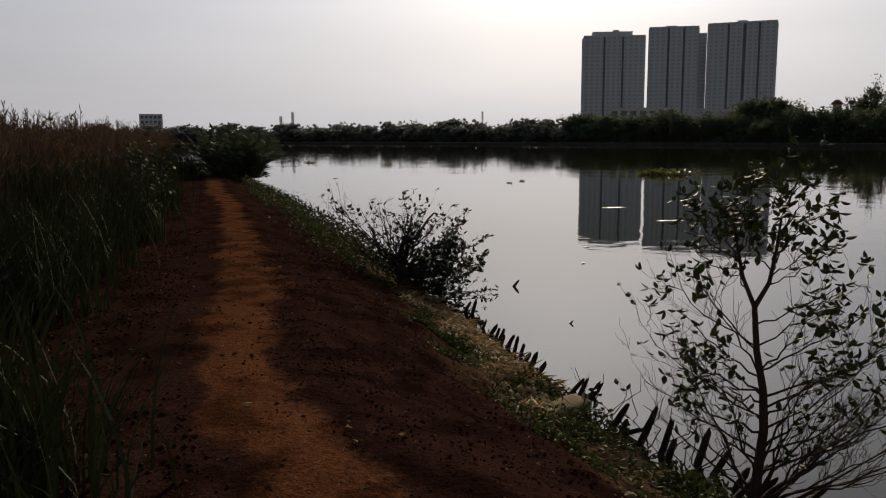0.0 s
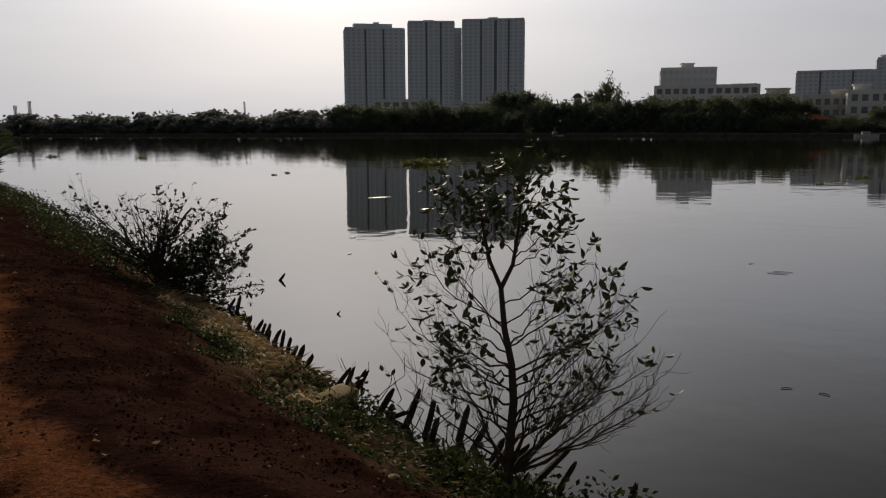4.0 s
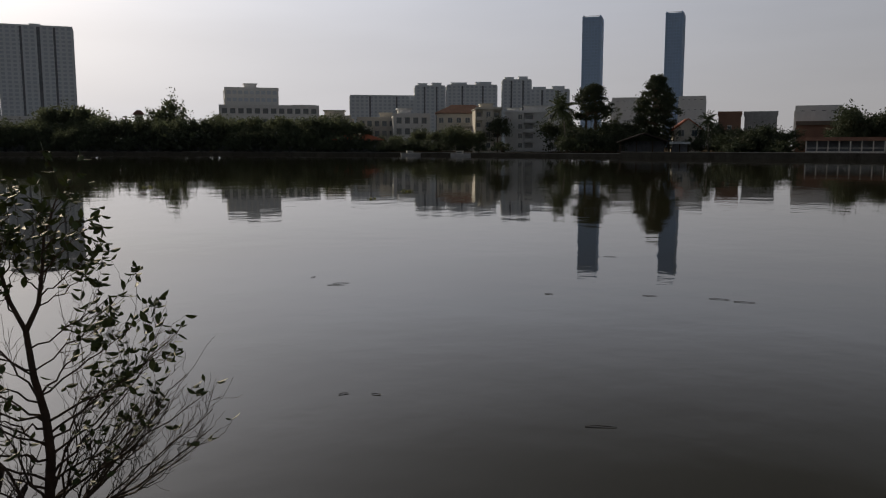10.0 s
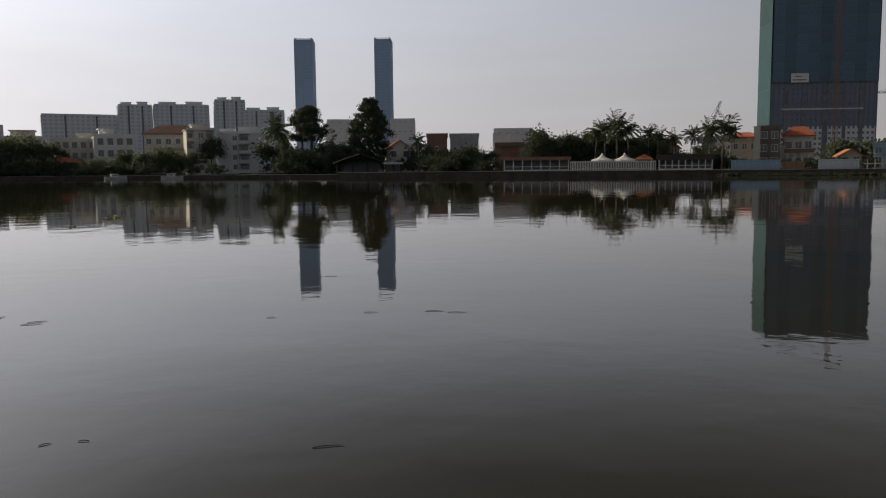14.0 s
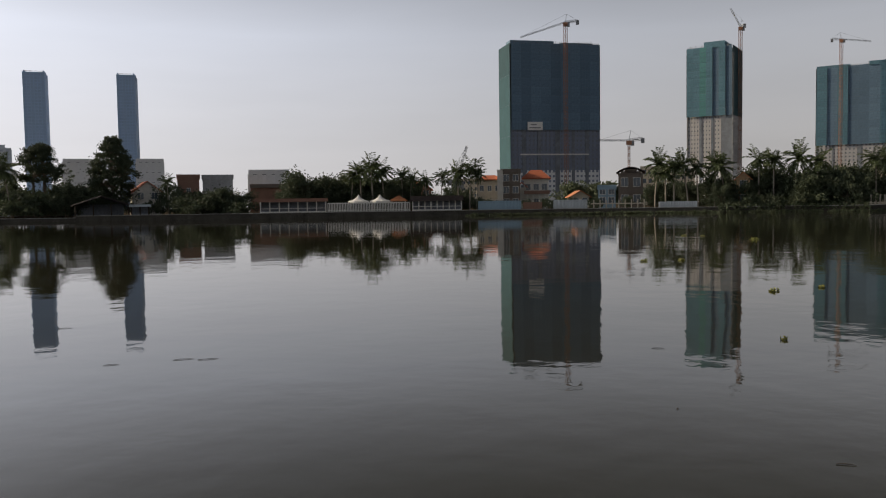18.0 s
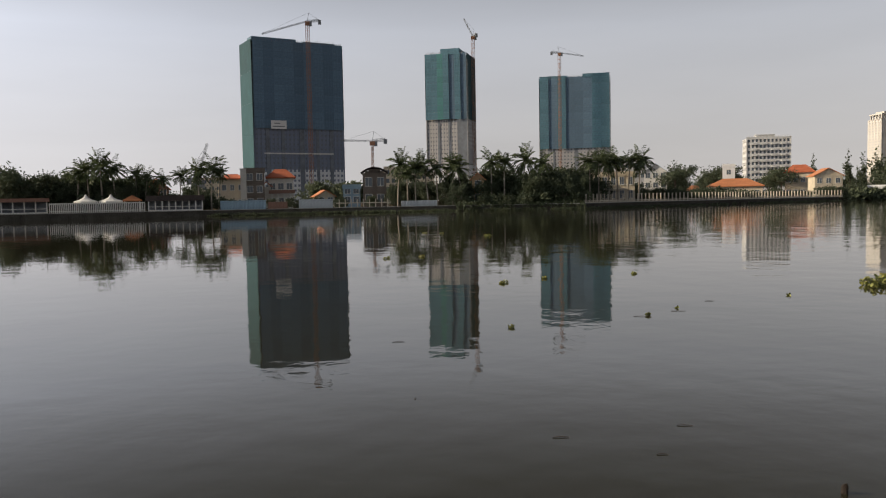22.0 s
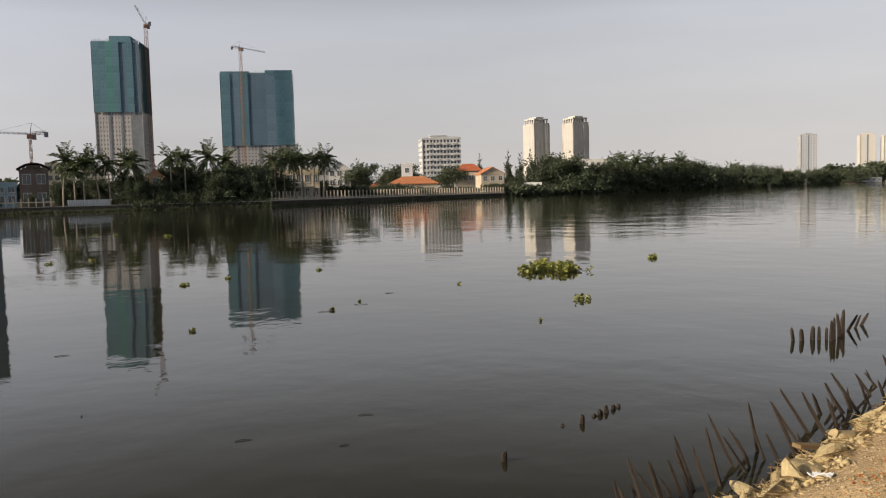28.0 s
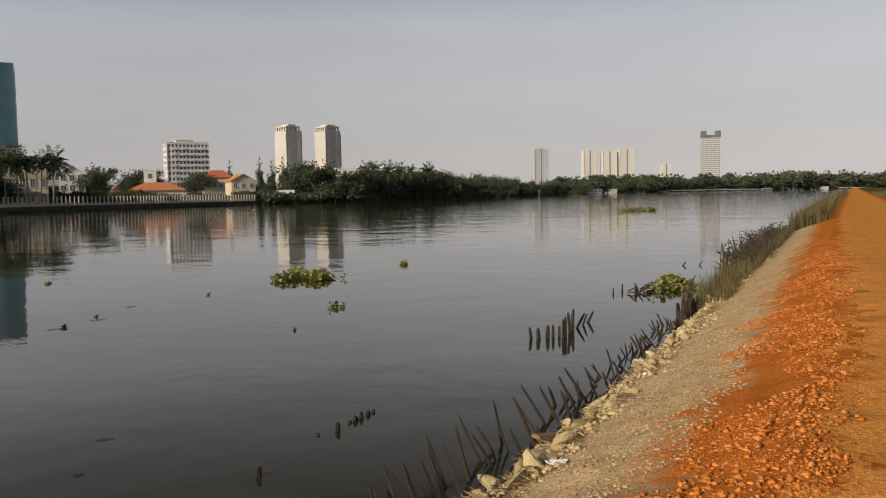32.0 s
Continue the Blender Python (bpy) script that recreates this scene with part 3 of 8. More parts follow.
PROFILE_N = (-4.0, -2.2, -1.0, -0.45, -0.05, 0.12, 0.3, 0.62, 0.95, 1.0, 0.98, 1.05, 1.15, 1.1, 1.1)


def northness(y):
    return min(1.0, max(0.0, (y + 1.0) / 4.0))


def ground_z(x, y):
    u = inland(x, y)
    k = northness(y)
    z = (1 - k) * float(np.interp(u, PROFILE_U, PROFILE_S)) + k * float(np.interp(u, PROFILE_U, PROFILE_N))
    r = math.hypot(x, y)
    if r > 120 and u < 0:
        b = math.degrees(math.atan2(x, y))
        if b > -40:
            if r > far_d(b):
                low = 0.65 if b < 60 else 1.05
                z = max(z, min(1.15, low + (r - far_d(b) - 16.0) * 0.05))
    if r < 60:
        z += 0.05 * noise.noise((x * 0.9, y * 0.9, 0)) + 0.010 * noise.noise((x * 2.6, y * 2.6, 4)) * min(1, max(0, u + 1))
        if 0 < u < 2.4:
            z += (0.05 + 0.03 * k) * noise.noise((x * 2.1, y * 2.1, 9)) + 0.035 * k * noise.noise((x * 5.3, y * 5.3, 2))
        if u > 0.1:
            z = max(z, 0.03)
    return z


def spread(fine_lo, fine_hi, step, limit):
    mid = list(np.arange(fine_lo, fine_hi, step))
    out, d, v = [], step, fine_hi
    while v < limit:
        out.append(v)
        d *= 1.09
        v += d
    out.append(limit)
    back, d, v = [], step, fine_lo
    while v > -limit:
        d *= 1.09
        v -= d
        back.append(max(v, -limit))
    return back[::-1] + mid + out


def build_ground():
    us = spread(-1.5, 7.0, 0.085, 4300)
    ys = spread(-16.0, 17.0, 0.12, 4400)
    verts, shore, north = [], [], []
    for y in ys:
        slope = (shore_x(y + 1.5) - shore_x(y - 1.5)) / 3
        c = math.hypot(1, slope)
        x0 = shore_x(y)
        for u in us:
            x = x0 - u * c
            verts.append((x, y, ground_z(x, y)))
            shore.append(u)
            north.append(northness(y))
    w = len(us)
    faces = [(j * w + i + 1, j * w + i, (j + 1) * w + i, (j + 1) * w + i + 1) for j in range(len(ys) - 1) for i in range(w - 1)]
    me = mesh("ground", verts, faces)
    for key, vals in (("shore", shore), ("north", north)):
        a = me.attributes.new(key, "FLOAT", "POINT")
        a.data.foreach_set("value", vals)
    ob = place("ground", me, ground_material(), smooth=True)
    tagged(ob, "red laterite dirt path on a sandy river bank", "ground", kind="structure")


build_ground()
wm = mesh("water", [(-4400, -4400, 0), (4400, -4400, 0), (4400, 4400, 0), (-4400, 4400, 0)], [(0, 1, 2, 3)])
tagged(place("water", wm, water_material()), "calm turbid grey-green river mirroring the far bank", "water", kind="structure")


def river_wall():
    """The far bank's retaining wall with its pale cap, one stretch after another."""
    root = thing("river_wall", pose(0, 0, 0), "low weathered concrete river wall with a pale cap", "wall", kind="structure")
    wall, cap = bmesh.new(), bmesh.new()
    step = 1.0
    b = -11.0
    while b < 126.0:
        d0, d1 = far_d(b), far_d(b + step)
        p = [Vector((d * math.sin(radians(a)), d * math.cos(radians(a)), 0)) for a, d in ((b, d0), (b + step, d1))]
        out = Vector((math.sin(radians(b)), math.cos(radians(b)), 0))
        top = 0.75 if b < 58 else 1.15
        back = 20.0 if b < 58 else 12.0
        for bm, z0, z1, f0, f1 in ((wall, -2.0, top, 0.0, back), (cap, top, top + 0.1, -0.1, 1.4)):
            q = []
            for z in (z0, z1):
                q += [bm.verts.new(p[0] + out * f0 + Vector((0, 0, z))), bm.verts.new(p[1] + out * f0 + Vector((0, 0, z))),
                      bm.verts.new(p[1] + out * f1 + Vector((0, 0, z))), bm.verts.new(p[0] + out * f1 + Vector((0, 0, z)))]
            for f in ((4, 5, 6, 7), (0, 1, 5, 4), (3, 0, 4, 7), (1, 2, 6, 5), (2, 3, 7, 6)):
                bm.faces.new([q[i] for i in f])
        b += step
    part("wall", wall, M["wall_dark"], root)
    part("cap", cap, M["cap"], root, "pale concrete cap")


river_wall()

# ---- buildings of the far bank ----
def facade(t, w, dep, z0, z1, floors, bays, side_bays, wall, pier_wall, band=0.38, pier=0.3, proud=0.35):
    """Floor bands and piers that stand proud of the glazing behind, on the front and both sides: each one a part."""
    fh = (z1 - z0) / floors
    bh = band * fh
    first = None
    for k in range(floors):
        mm = pose(0, 0, z0 + k * fh)
        if first is None:
            first = part("floor_band", boxes((-w / 2, w / 2, -proud, 0.05, 0, bh), (-w / 2 - proud, -w / 2 + 0.05, -proud, dep, 0, bh), (w / 2 - 0.05, w / 2 + proud, -proud, dep, 0, bh)), M[wall], t)
            first.matrix_local = mm
        else:
            share(first, mm)
    bw, sw, first, second = w / bays, dep / side_bays, None, None
    for k in range(bays + 1):
        mm = pose(-w / 2 + k * bw, 0, 0)
        if first is None:
            first = part("pier", boxes((-pier * bw / 2, pier * bw / 2, -proud * 1.15, 0.03, z0, z1)), M[pier_wall], t)
            first.matrix_local = mm
        else:
            share(first, mm)
    for k in range(side_bays + 1):
        for x in (-w / 2 - proud * 0.6, w / 2 + proud * 0.6):
            mm = pose(x, k * sw, 0)
            if second is None:
                second = part("side_pier", boxes((-proud * 0.5, proud * 0.5, -pier * sw / 2, pier * sw / 2, z0, z1)), M[pier_wall], t)
                second.matrix_local = mm
            else:
                share(second, mm)


def highrise(name, label, category, m, w, dep, h, floors, bays, wall, band=0.4, pier=0.3, glass="glass", crown=(), notch=(), group="", proud=0.35, side_bays=4):
    """crown: roof boxes (x0, x1, y0, y1, height); notch: dark strips that paint in shaded slots at x, of a width."""
    t = thing(name, m, label, category, group)
    part("glazing", boxes((-w / 2, w / 2, 0, dep, -1.5, h)), M[glass], t, "dark glazing")
    facade(t, w, dep, 0, h, floors, bays, side_bays, wall, wall, band, pier, proud)
    part("roof", boxes((-w / 2 - 0.5, w / 2 + 0.5, -0.5, dep + 0.5, h, h + 0.5), (-w / 2 - 0.5, w / 2 + 0.5, -0.5, -0.2, h + 0.5, h + 1.3)), M[wall], t)
    for x0, x1, y0, y1, hh in crown:
        part("roof_housing", boxes((x0, x1, y0, y1, h + 0.4, h + 0.4 + hh), (x0 - 0.4, x1 + 0.4, y0 - 0.4, y1 + 0.4, h + 0.4 + hh, h + 0.8 + hh)), M[wall], t)
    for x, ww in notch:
        part("recess", boxes((x - ww / 2, x + ww / 2, -proud * 1.4, 0.2, 0, h)), M["void"], t, "dark strip painted in for a shaded slot")
    return t


def hazy_towers():
    d = 700
    lab = "tall grey apartment tower against the light"
    k = d * math.tan(radians(1))
    highrise("apartment_tower", lab, "tower", spot(11.6, d, 1.2, 6), 4.0 * k, 22, 83.5, 27, 11, "blue_grey", 0.42, 0.4, glass="haze_glass", crown=((-17, 15, 4, 18, 4.0), (0, 4, 6, 12, 5.5)), notch=((-8, 1.6), (7, 1.6)), group="riverside towers")
    highrise("apartment_tower", lab + " with a lower wing", "tower", spot(15.45, d, 1.2, 3), 3.1 * k, 22, 89, 29, 9, "blue_grey", 0.42, 0.4, glass="haze_glass", crown=((-6, 2, 4, 12, 1.6), (-17, -6, 4, 16, 0.8)), notch=((-4, 1.6), (8, 1.6)), group="riverside towers")
    highrise("apartment_tower", "narrow lower wing between two grey towers", "tower", spot(17.25, d + 8, 1.2), 0.52 * k, 14, 84, 28, 2, "blue_grey", 0.42, 0.3, glass="haze_glass", group="riverside towers")
    highrise("apartment_tower", "tallest grey apartment tower of a row of three", "tower", spot(19.7, d, 1.2, -4), 4.15 * k, 22, 90.5, 29, 12, "blue_grey", 0.42, 0.4, glass="haze_glass", crown=((-4, 3, 4, 12, 2.0), (-22, 20, 3, 18, 0.8)), notch=((-10, 1.6), (2, 2.4), (13, 1.6)), group="riverside towers")
    for b, w, h in ((13.6, 26, 12), (16.4, 30, 9.5), (19.4, 30, 11)):
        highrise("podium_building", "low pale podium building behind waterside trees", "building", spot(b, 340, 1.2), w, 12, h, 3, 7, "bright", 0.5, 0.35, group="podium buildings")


def block_house(label, m, w, dep, floors, fh, wall, windows, balconies, housings=()):
    """A plain flat-roofed block: windows at shares of its width, and stacks of recessed balconies at a share, of a width."""
    t = thing("apartment_house", m, label, "building")
    h = floors * fh
    cut = sorted((x * w - bw / 2, x * w + bw / 2) for x, bw in balconies)
    edges = [-w / 2] + [e for c in cut for e in c] + [w / 2]
    solid = [(edges[k], edges[k + 1], 0, 1.4, -1.0, h) for k in range(0, len(edges), 2) if edges[k + 1] - edges[k] > 0.05]
    part("wall", boxes((-w / 2, w / 2, 1.4, dep, -1.0, h), *solid), M[wall], t)
    part("roof", boxes((-w / 2 - 0.35, w / 2 + 0.35, -0.35, dep + 0.3, h, h + 0.2), (-w / 2, w / 2, 0.0, 0.2, h + 0.2, h + 0.7)), M[wall], t)
    for x0, x1, hh in housings:
        part("roof_housing", boxes((x0, x1, 3, 8, h + 0.2, h + hh), (x0 - 0.3, x1 + 0.3, 2.7, 8.3, h + hh, h + hh + 0.2)), M[wall], t)
    first = None
    for k in range(floors):
        for x in windows:
            mm = pose(x * w, -0.005, k * fh + 0.9)
            if first is None:
                pane, fr = window_mesh(1.1, 1.3)
                first = part("window", pane, M["glass"], t, "dark glass pane")
                part("window_frame", fr, M["rail_white"], first)
                first.matrix_local = mm
            else:
                share(first, mm)
        for x0, x1 in cut:
            bal = part("balcony", boxes((x0, x1, -0.7, 1.38, k * fh - 0.16, k * fh), (x0, x1, -0.7, -0.6, k * fh, k * fh + 0.85)), M[wall], t)
            part("balcony_door", boxes((x0 + 0.4, x1 - 0.4, 1.33, 1.42, k * fh + 0.02, k * fh + 2.1)), M["glass"], bal, "dark balcony door")
    return t


def mid_blocks():
    d = 330
    highrise("office_block", "mid-rise white block with a flat roof and plant room", "building", spot(32.75, d + 14, 1.2, 4), 20.5, 14, 23.6, 8, 9, "bright", 0.52, 0.3, glass="haze_glass", crown=((-2.6, 2.2, 4, 9, 2.4),))
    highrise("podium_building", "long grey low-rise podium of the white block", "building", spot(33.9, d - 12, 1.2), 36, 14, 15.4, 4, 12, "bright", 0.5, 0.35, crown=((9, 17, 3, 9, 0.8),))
    highrise("stepped_house", "stepped cream townhouse with roof terraces", "house", spot(38.3, 262, 1.2, -6), 9.5, 9, 9.6, 3, 4, "pale_cream", 0.45, 0.4, crown=((-3.5, 2.5, 2, 7, 2.3),))
    highrise("townhouse", "flat-roofed cream townhouse behind trees", "house", spot(41.2, 268, 1.2), 12, 9, 9.4, 3, 5, "pale_cream", 0.45, 0.4, crown=((1, 5, 2, 7, 2.0),), group="townhouses")
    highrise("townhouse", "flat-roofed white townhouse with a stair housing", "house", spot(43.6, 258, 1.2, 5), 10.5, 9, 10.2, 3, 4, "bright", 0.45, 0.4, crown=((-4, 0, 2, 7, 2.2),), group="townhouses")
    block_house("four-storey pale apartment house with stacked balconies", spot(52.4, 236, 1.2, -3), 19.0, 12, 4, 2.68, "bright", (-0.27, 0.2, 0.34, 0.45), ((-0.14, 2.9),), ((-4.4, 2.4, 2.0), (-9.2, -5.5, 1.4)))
    block_house("slim cream apartment house with corner balconies", spot(48.95, 233, 1.2, 6), 7.4, 10, 4, 2.9, "pale_cream", (0.0,), ((-0.36, 1.9), (0.33, 2.1)), ((-2.0, 1.6, 1.6),))
    far = (("hz", 41.6, 4.4, 3.38, 1.0), ("hz", 44.9, 2.0, 4.05, 0), ("hz", 47.8, 3.4, 4.1, 0), ("hz", 50.9, 1.9, 4.45, 0), ("hz", 53.15, 2.6, 3.78, 0))
    for _, b, w, el, flat in far:
        dd = 760
        ww, hh = w * dd * math.tan(radians(1)), 1.4 + dd * math.tan(radians(el))
        crown = () if flat else ((-ww * 0.42, -ww * 0.1, 3, 12, 2.6), (ww * 0.08, ww * 0.4, 3, 12, 3.2))
        highrise("apartment_slab", "distant pale grey-blue apartment slab", "building", spot(b, dd, 1.2, 5), ww, 20, hh, int(hh / 3.1), max(5, int(ww / 4)), "blue_grey", 0.45, 0.45, glass="haze_glass", crown=crown, notch=((-ww * 0.2, 1.5), (ww * 0.22, 1.5)), group="distant apartment slabs")
    for b, el, wd in ((55.9, 8.5, 1.4), (61.27, 8.58, 1.22)):
        dd = 1000
        ww, hh = wd * dd * math.tan(radians(1)), 1.4 + dd * math.tan(radians(el))
        t = highrise("slim_tower", "slim slate-blue glass tower rising behind trees", "tower", spot(b, dd, 1.2, -8), ww * 0.88, 24, hh, 42, 6, "slate_blue", 0.3, 0.2, glass="blue_glass", crown=(), group="slim twin towers", proud=0.25)
        for x in (-ww * 0.4, ww * 0.4):
            part("roof_fin", boxes((x - 0.5, x + 0.5, 0, 20, hh, hh + 3.2)), M["slate_blue"], t)
        part("roof_rail", boxes((-ww * 0.42, ww * 0.42, 0.5, 0.9, hh + 2.2, hh + 2.6)), M["grey_steel"], t)
    t = thing("store_wall", spot(70.3, 228, 1.2), "rusty brick-red store front below a white block", "wall")
    part("wall", boxes((-5.0, 5.0, 0, 0.4, -0.5, 6.6)), M["brick"], t)
    part("canopy", boxes((-5.1, 5.1, -1.0, 0.0, 6.6, 7.6)), M["umber"], t, "dark projecting canopy")
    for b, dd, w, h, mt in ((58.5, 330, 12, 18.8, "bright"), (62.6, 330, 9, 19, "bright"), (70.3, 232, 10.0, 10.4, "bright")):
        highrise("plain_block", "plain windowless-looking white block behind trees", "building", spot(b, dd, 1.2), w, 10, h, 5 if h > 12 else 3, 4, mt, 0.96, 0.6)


# ---- villas ----
def hip_roof(w, dep, z, rise, over=0.6, ridge=0.45, thick=0.25):
    bm = bmesh.new()
    x, y0, y1 = w / 2 + over, -over, dep + over
    rw = w * ridge / 2
    ym = dep / 2
    e = [bm.verts.new(p) for p in ((-x, y0, z), (x, y0, z), (x, y1, z), (-x, y1, z))]
    f = [bm.verts.new(p) for p in ((-x, y0, z + thick), (x, y0, z + thick), (x, y1, z + thick), (-x, y1, z + thick))]
    r = [bm.verts.new(p) for p in ((-rw, ym, z + rise), (rw, ym, z + rise))]
    for q in ((e[3], e[2], e[1], e[0]), (e[0], e[1], f[1], f[0]), (e[1], e[2], f[2], f[1]), (e[2], e[3], f[3], f[2]), (e[3], e[0], f[0], f[3]),
              (f[0], f[1], r[1], r[0]), (f[2], f[3], r[0], r[1]), (f[1], f[2], r[1]), (f[3], f[0], r[0])):
        bm.faces.new(q)
    return bm


def gable_roof(w, dep, z, rise, over=0.5, thick=0.22):
    """Ridge running away from the river."""
    bm = bmesh.new()
    x = w / 2 + over
    k = rise / (w / 2)
    pts = [(-x, z - over * k), (0, z + rise), (x, z - over * k), (x, z - over * k - thick), (0, z + rise - thick), (-x, z - over * k - thick)]
    a = [bm.verts.new((p, -over, q)) for p, q in pts]
    c = [bm.verts.new((p, dep + over, q)) for p, q in pts]
    for k in range(6):
        j = (k + 1) % 6
        bm.faces.new((a[k], a[j], c[j], c[k]))
    bm.faces.new((a[5], a[4], a[1], a[0]))
    bm.faces.new((a[4], a[3], a[2], a[1]))
    bm.faces.new((c[0], c[1], c[4], c[5]))
    bm.faces.new((c[1], c[2], c[3], c[4]))
    bmesh.ops.recalc_face_normals(bm, faces=bm.faces)
    return bm


def window_mesh(w, h):
    frame_bm = boxes((-w / 2 - 0.08, w / 2 + 0.08, -0.09, 0.0, h, h + 0.1), (-w / 2 - 0.08, w / 2 + 0.08, -0.14, 0.0, -0.12, 0.0),
                     (-w / 2 - 0.08, -w / 2, -0.08, 0.0, 0.0, h), (w / 2, w / 2 + 0.08, -0.08, 0.0, 0.0, h), (-0.03, 0.03, -0.07, 0.0, 0.0, h))
    return boxes((-w / 2, w / 2, -0.03, 0.02, 0.0, h)), frame_bm


def villa(label, m, w, dep, storeys, wall, roof, kind="hip", rise=2.2, fh=3.1, nwin=4, win=(1.3, 1.5), balcony=False, name="villa", group=""):
    t = thing(name, m, label, "house", group)
    h = storeys * fh
    walls = boxes((-w / 2, w / 2, 0, dep, -1.0, h), (-w / 2 - 0.15, w / 2 + 0.15, -0.15, dep + 0.15, h - 0.25, h))
    if kind == "gable":
        v = [walls.verts.new(p) for p in ((-w / 2, 0.02, h), (w / 2, 0.02, h), (0, 0.02, h + rise * 0.97))]
        walls.faces.new(v)
    part("wall", walls, M[wall], t)
    if kind == "hip":
        part("roof", hip_roof(w, dep, h + 0.01, rise), M[roof], t, roof.replace("_", " ") + " roof")
    elif kind == "gable":
        part("roof", gable_roof(w, dep, h + 0.15, rise), M[roof], t, roof.replace("_", " ") + " roof")
    elif kind == "barrel":
        bm = bmesh.new()
        arc = [(x * (w / 2 + 0.5), h + rise * (1 - x * x) + up) for up, xs in ((0.0, np.linspace(-1, 1, 9)), (0.22, np.linspace(1, -1, 9))) for x in xs]
        a = [bm.verts.new((x, -0.6, z)) for x, z in arc]
        c = [bm.verts.new((x, dep + 0.6, z)) for x, z in arc]
        for k in range(18):
            j = (k + 1) % 18
            bm.faces.new((a[k], a[j], c[j], c[k]))
        for k in range(8):
            bm.faces.new((a[k], a[k + 1], a[16 - k], a[17 - k]))
        bmesh.ops.recalc_face_normals(bm, faces=bm.faces)
        part("roof", bm, M[roof], t, "rounded dark roof")
        part("end_wall", boxes((-w / 2, w / 2, 0.1, 0.3, h, h + rise * 0.05), (-w * 0.4, w * 0.4, 0.1, 0.3, h, h + rise * 0.38), (-w * 0.25, w * 0.25, 0.1, 0.3, h, h + rise * 0.74)), M[wall], t)
    else:
        part("parapet", boxes((-w / 2 - 0.2, w / 2 + 0.2, -0.2, 0.05, h, h + 0.9), (-w / 2 - 0.2, -w / 2 + 0.05, 0.05, dep, h, h + 0.9), (w / 2 - 0.05, w / 2 + 0.2, 0.05, dep, h, h + 0.9)), M[wall], t)
    first = None
    for s in range(storeys):
        for k in range(nwin):
            mm = pose(-w / 2 + w * (k + 0.5) / nwin, -0.005, s * fh + 0.95)
            if first is None:
                pane, fr = window_mesh(*win)
                first = part("window", pane, M["glass"], t, "dark glass pane")
                part("window_frame", fr, M["rail_white"], first, "white frame")
                first.matrix_local = mm
            else:
                share(first, mm)
    if balcony:
        for s in range(1, storeys):
            bal = part("balcony", boxes((-w * 0.35, w * 0.35, -1.3, 0, s * fh - 0.18, s * fh)), M["white"], t)
            rail = boxes((-w * 0.35, w * 0.35, -1.3, -1.22, s * fh + 0.85, s * fh + 0.95))
            for q in range(13):
                x = -w * 0.35 + q * w * 0.7 / 12
                box(rail, x - 0.04, x + 0.04, -1.29, -1.23, s * fh, s * fh + 0.85)
            part("balustrade", rail, M["rail_white"], bal)
    return t


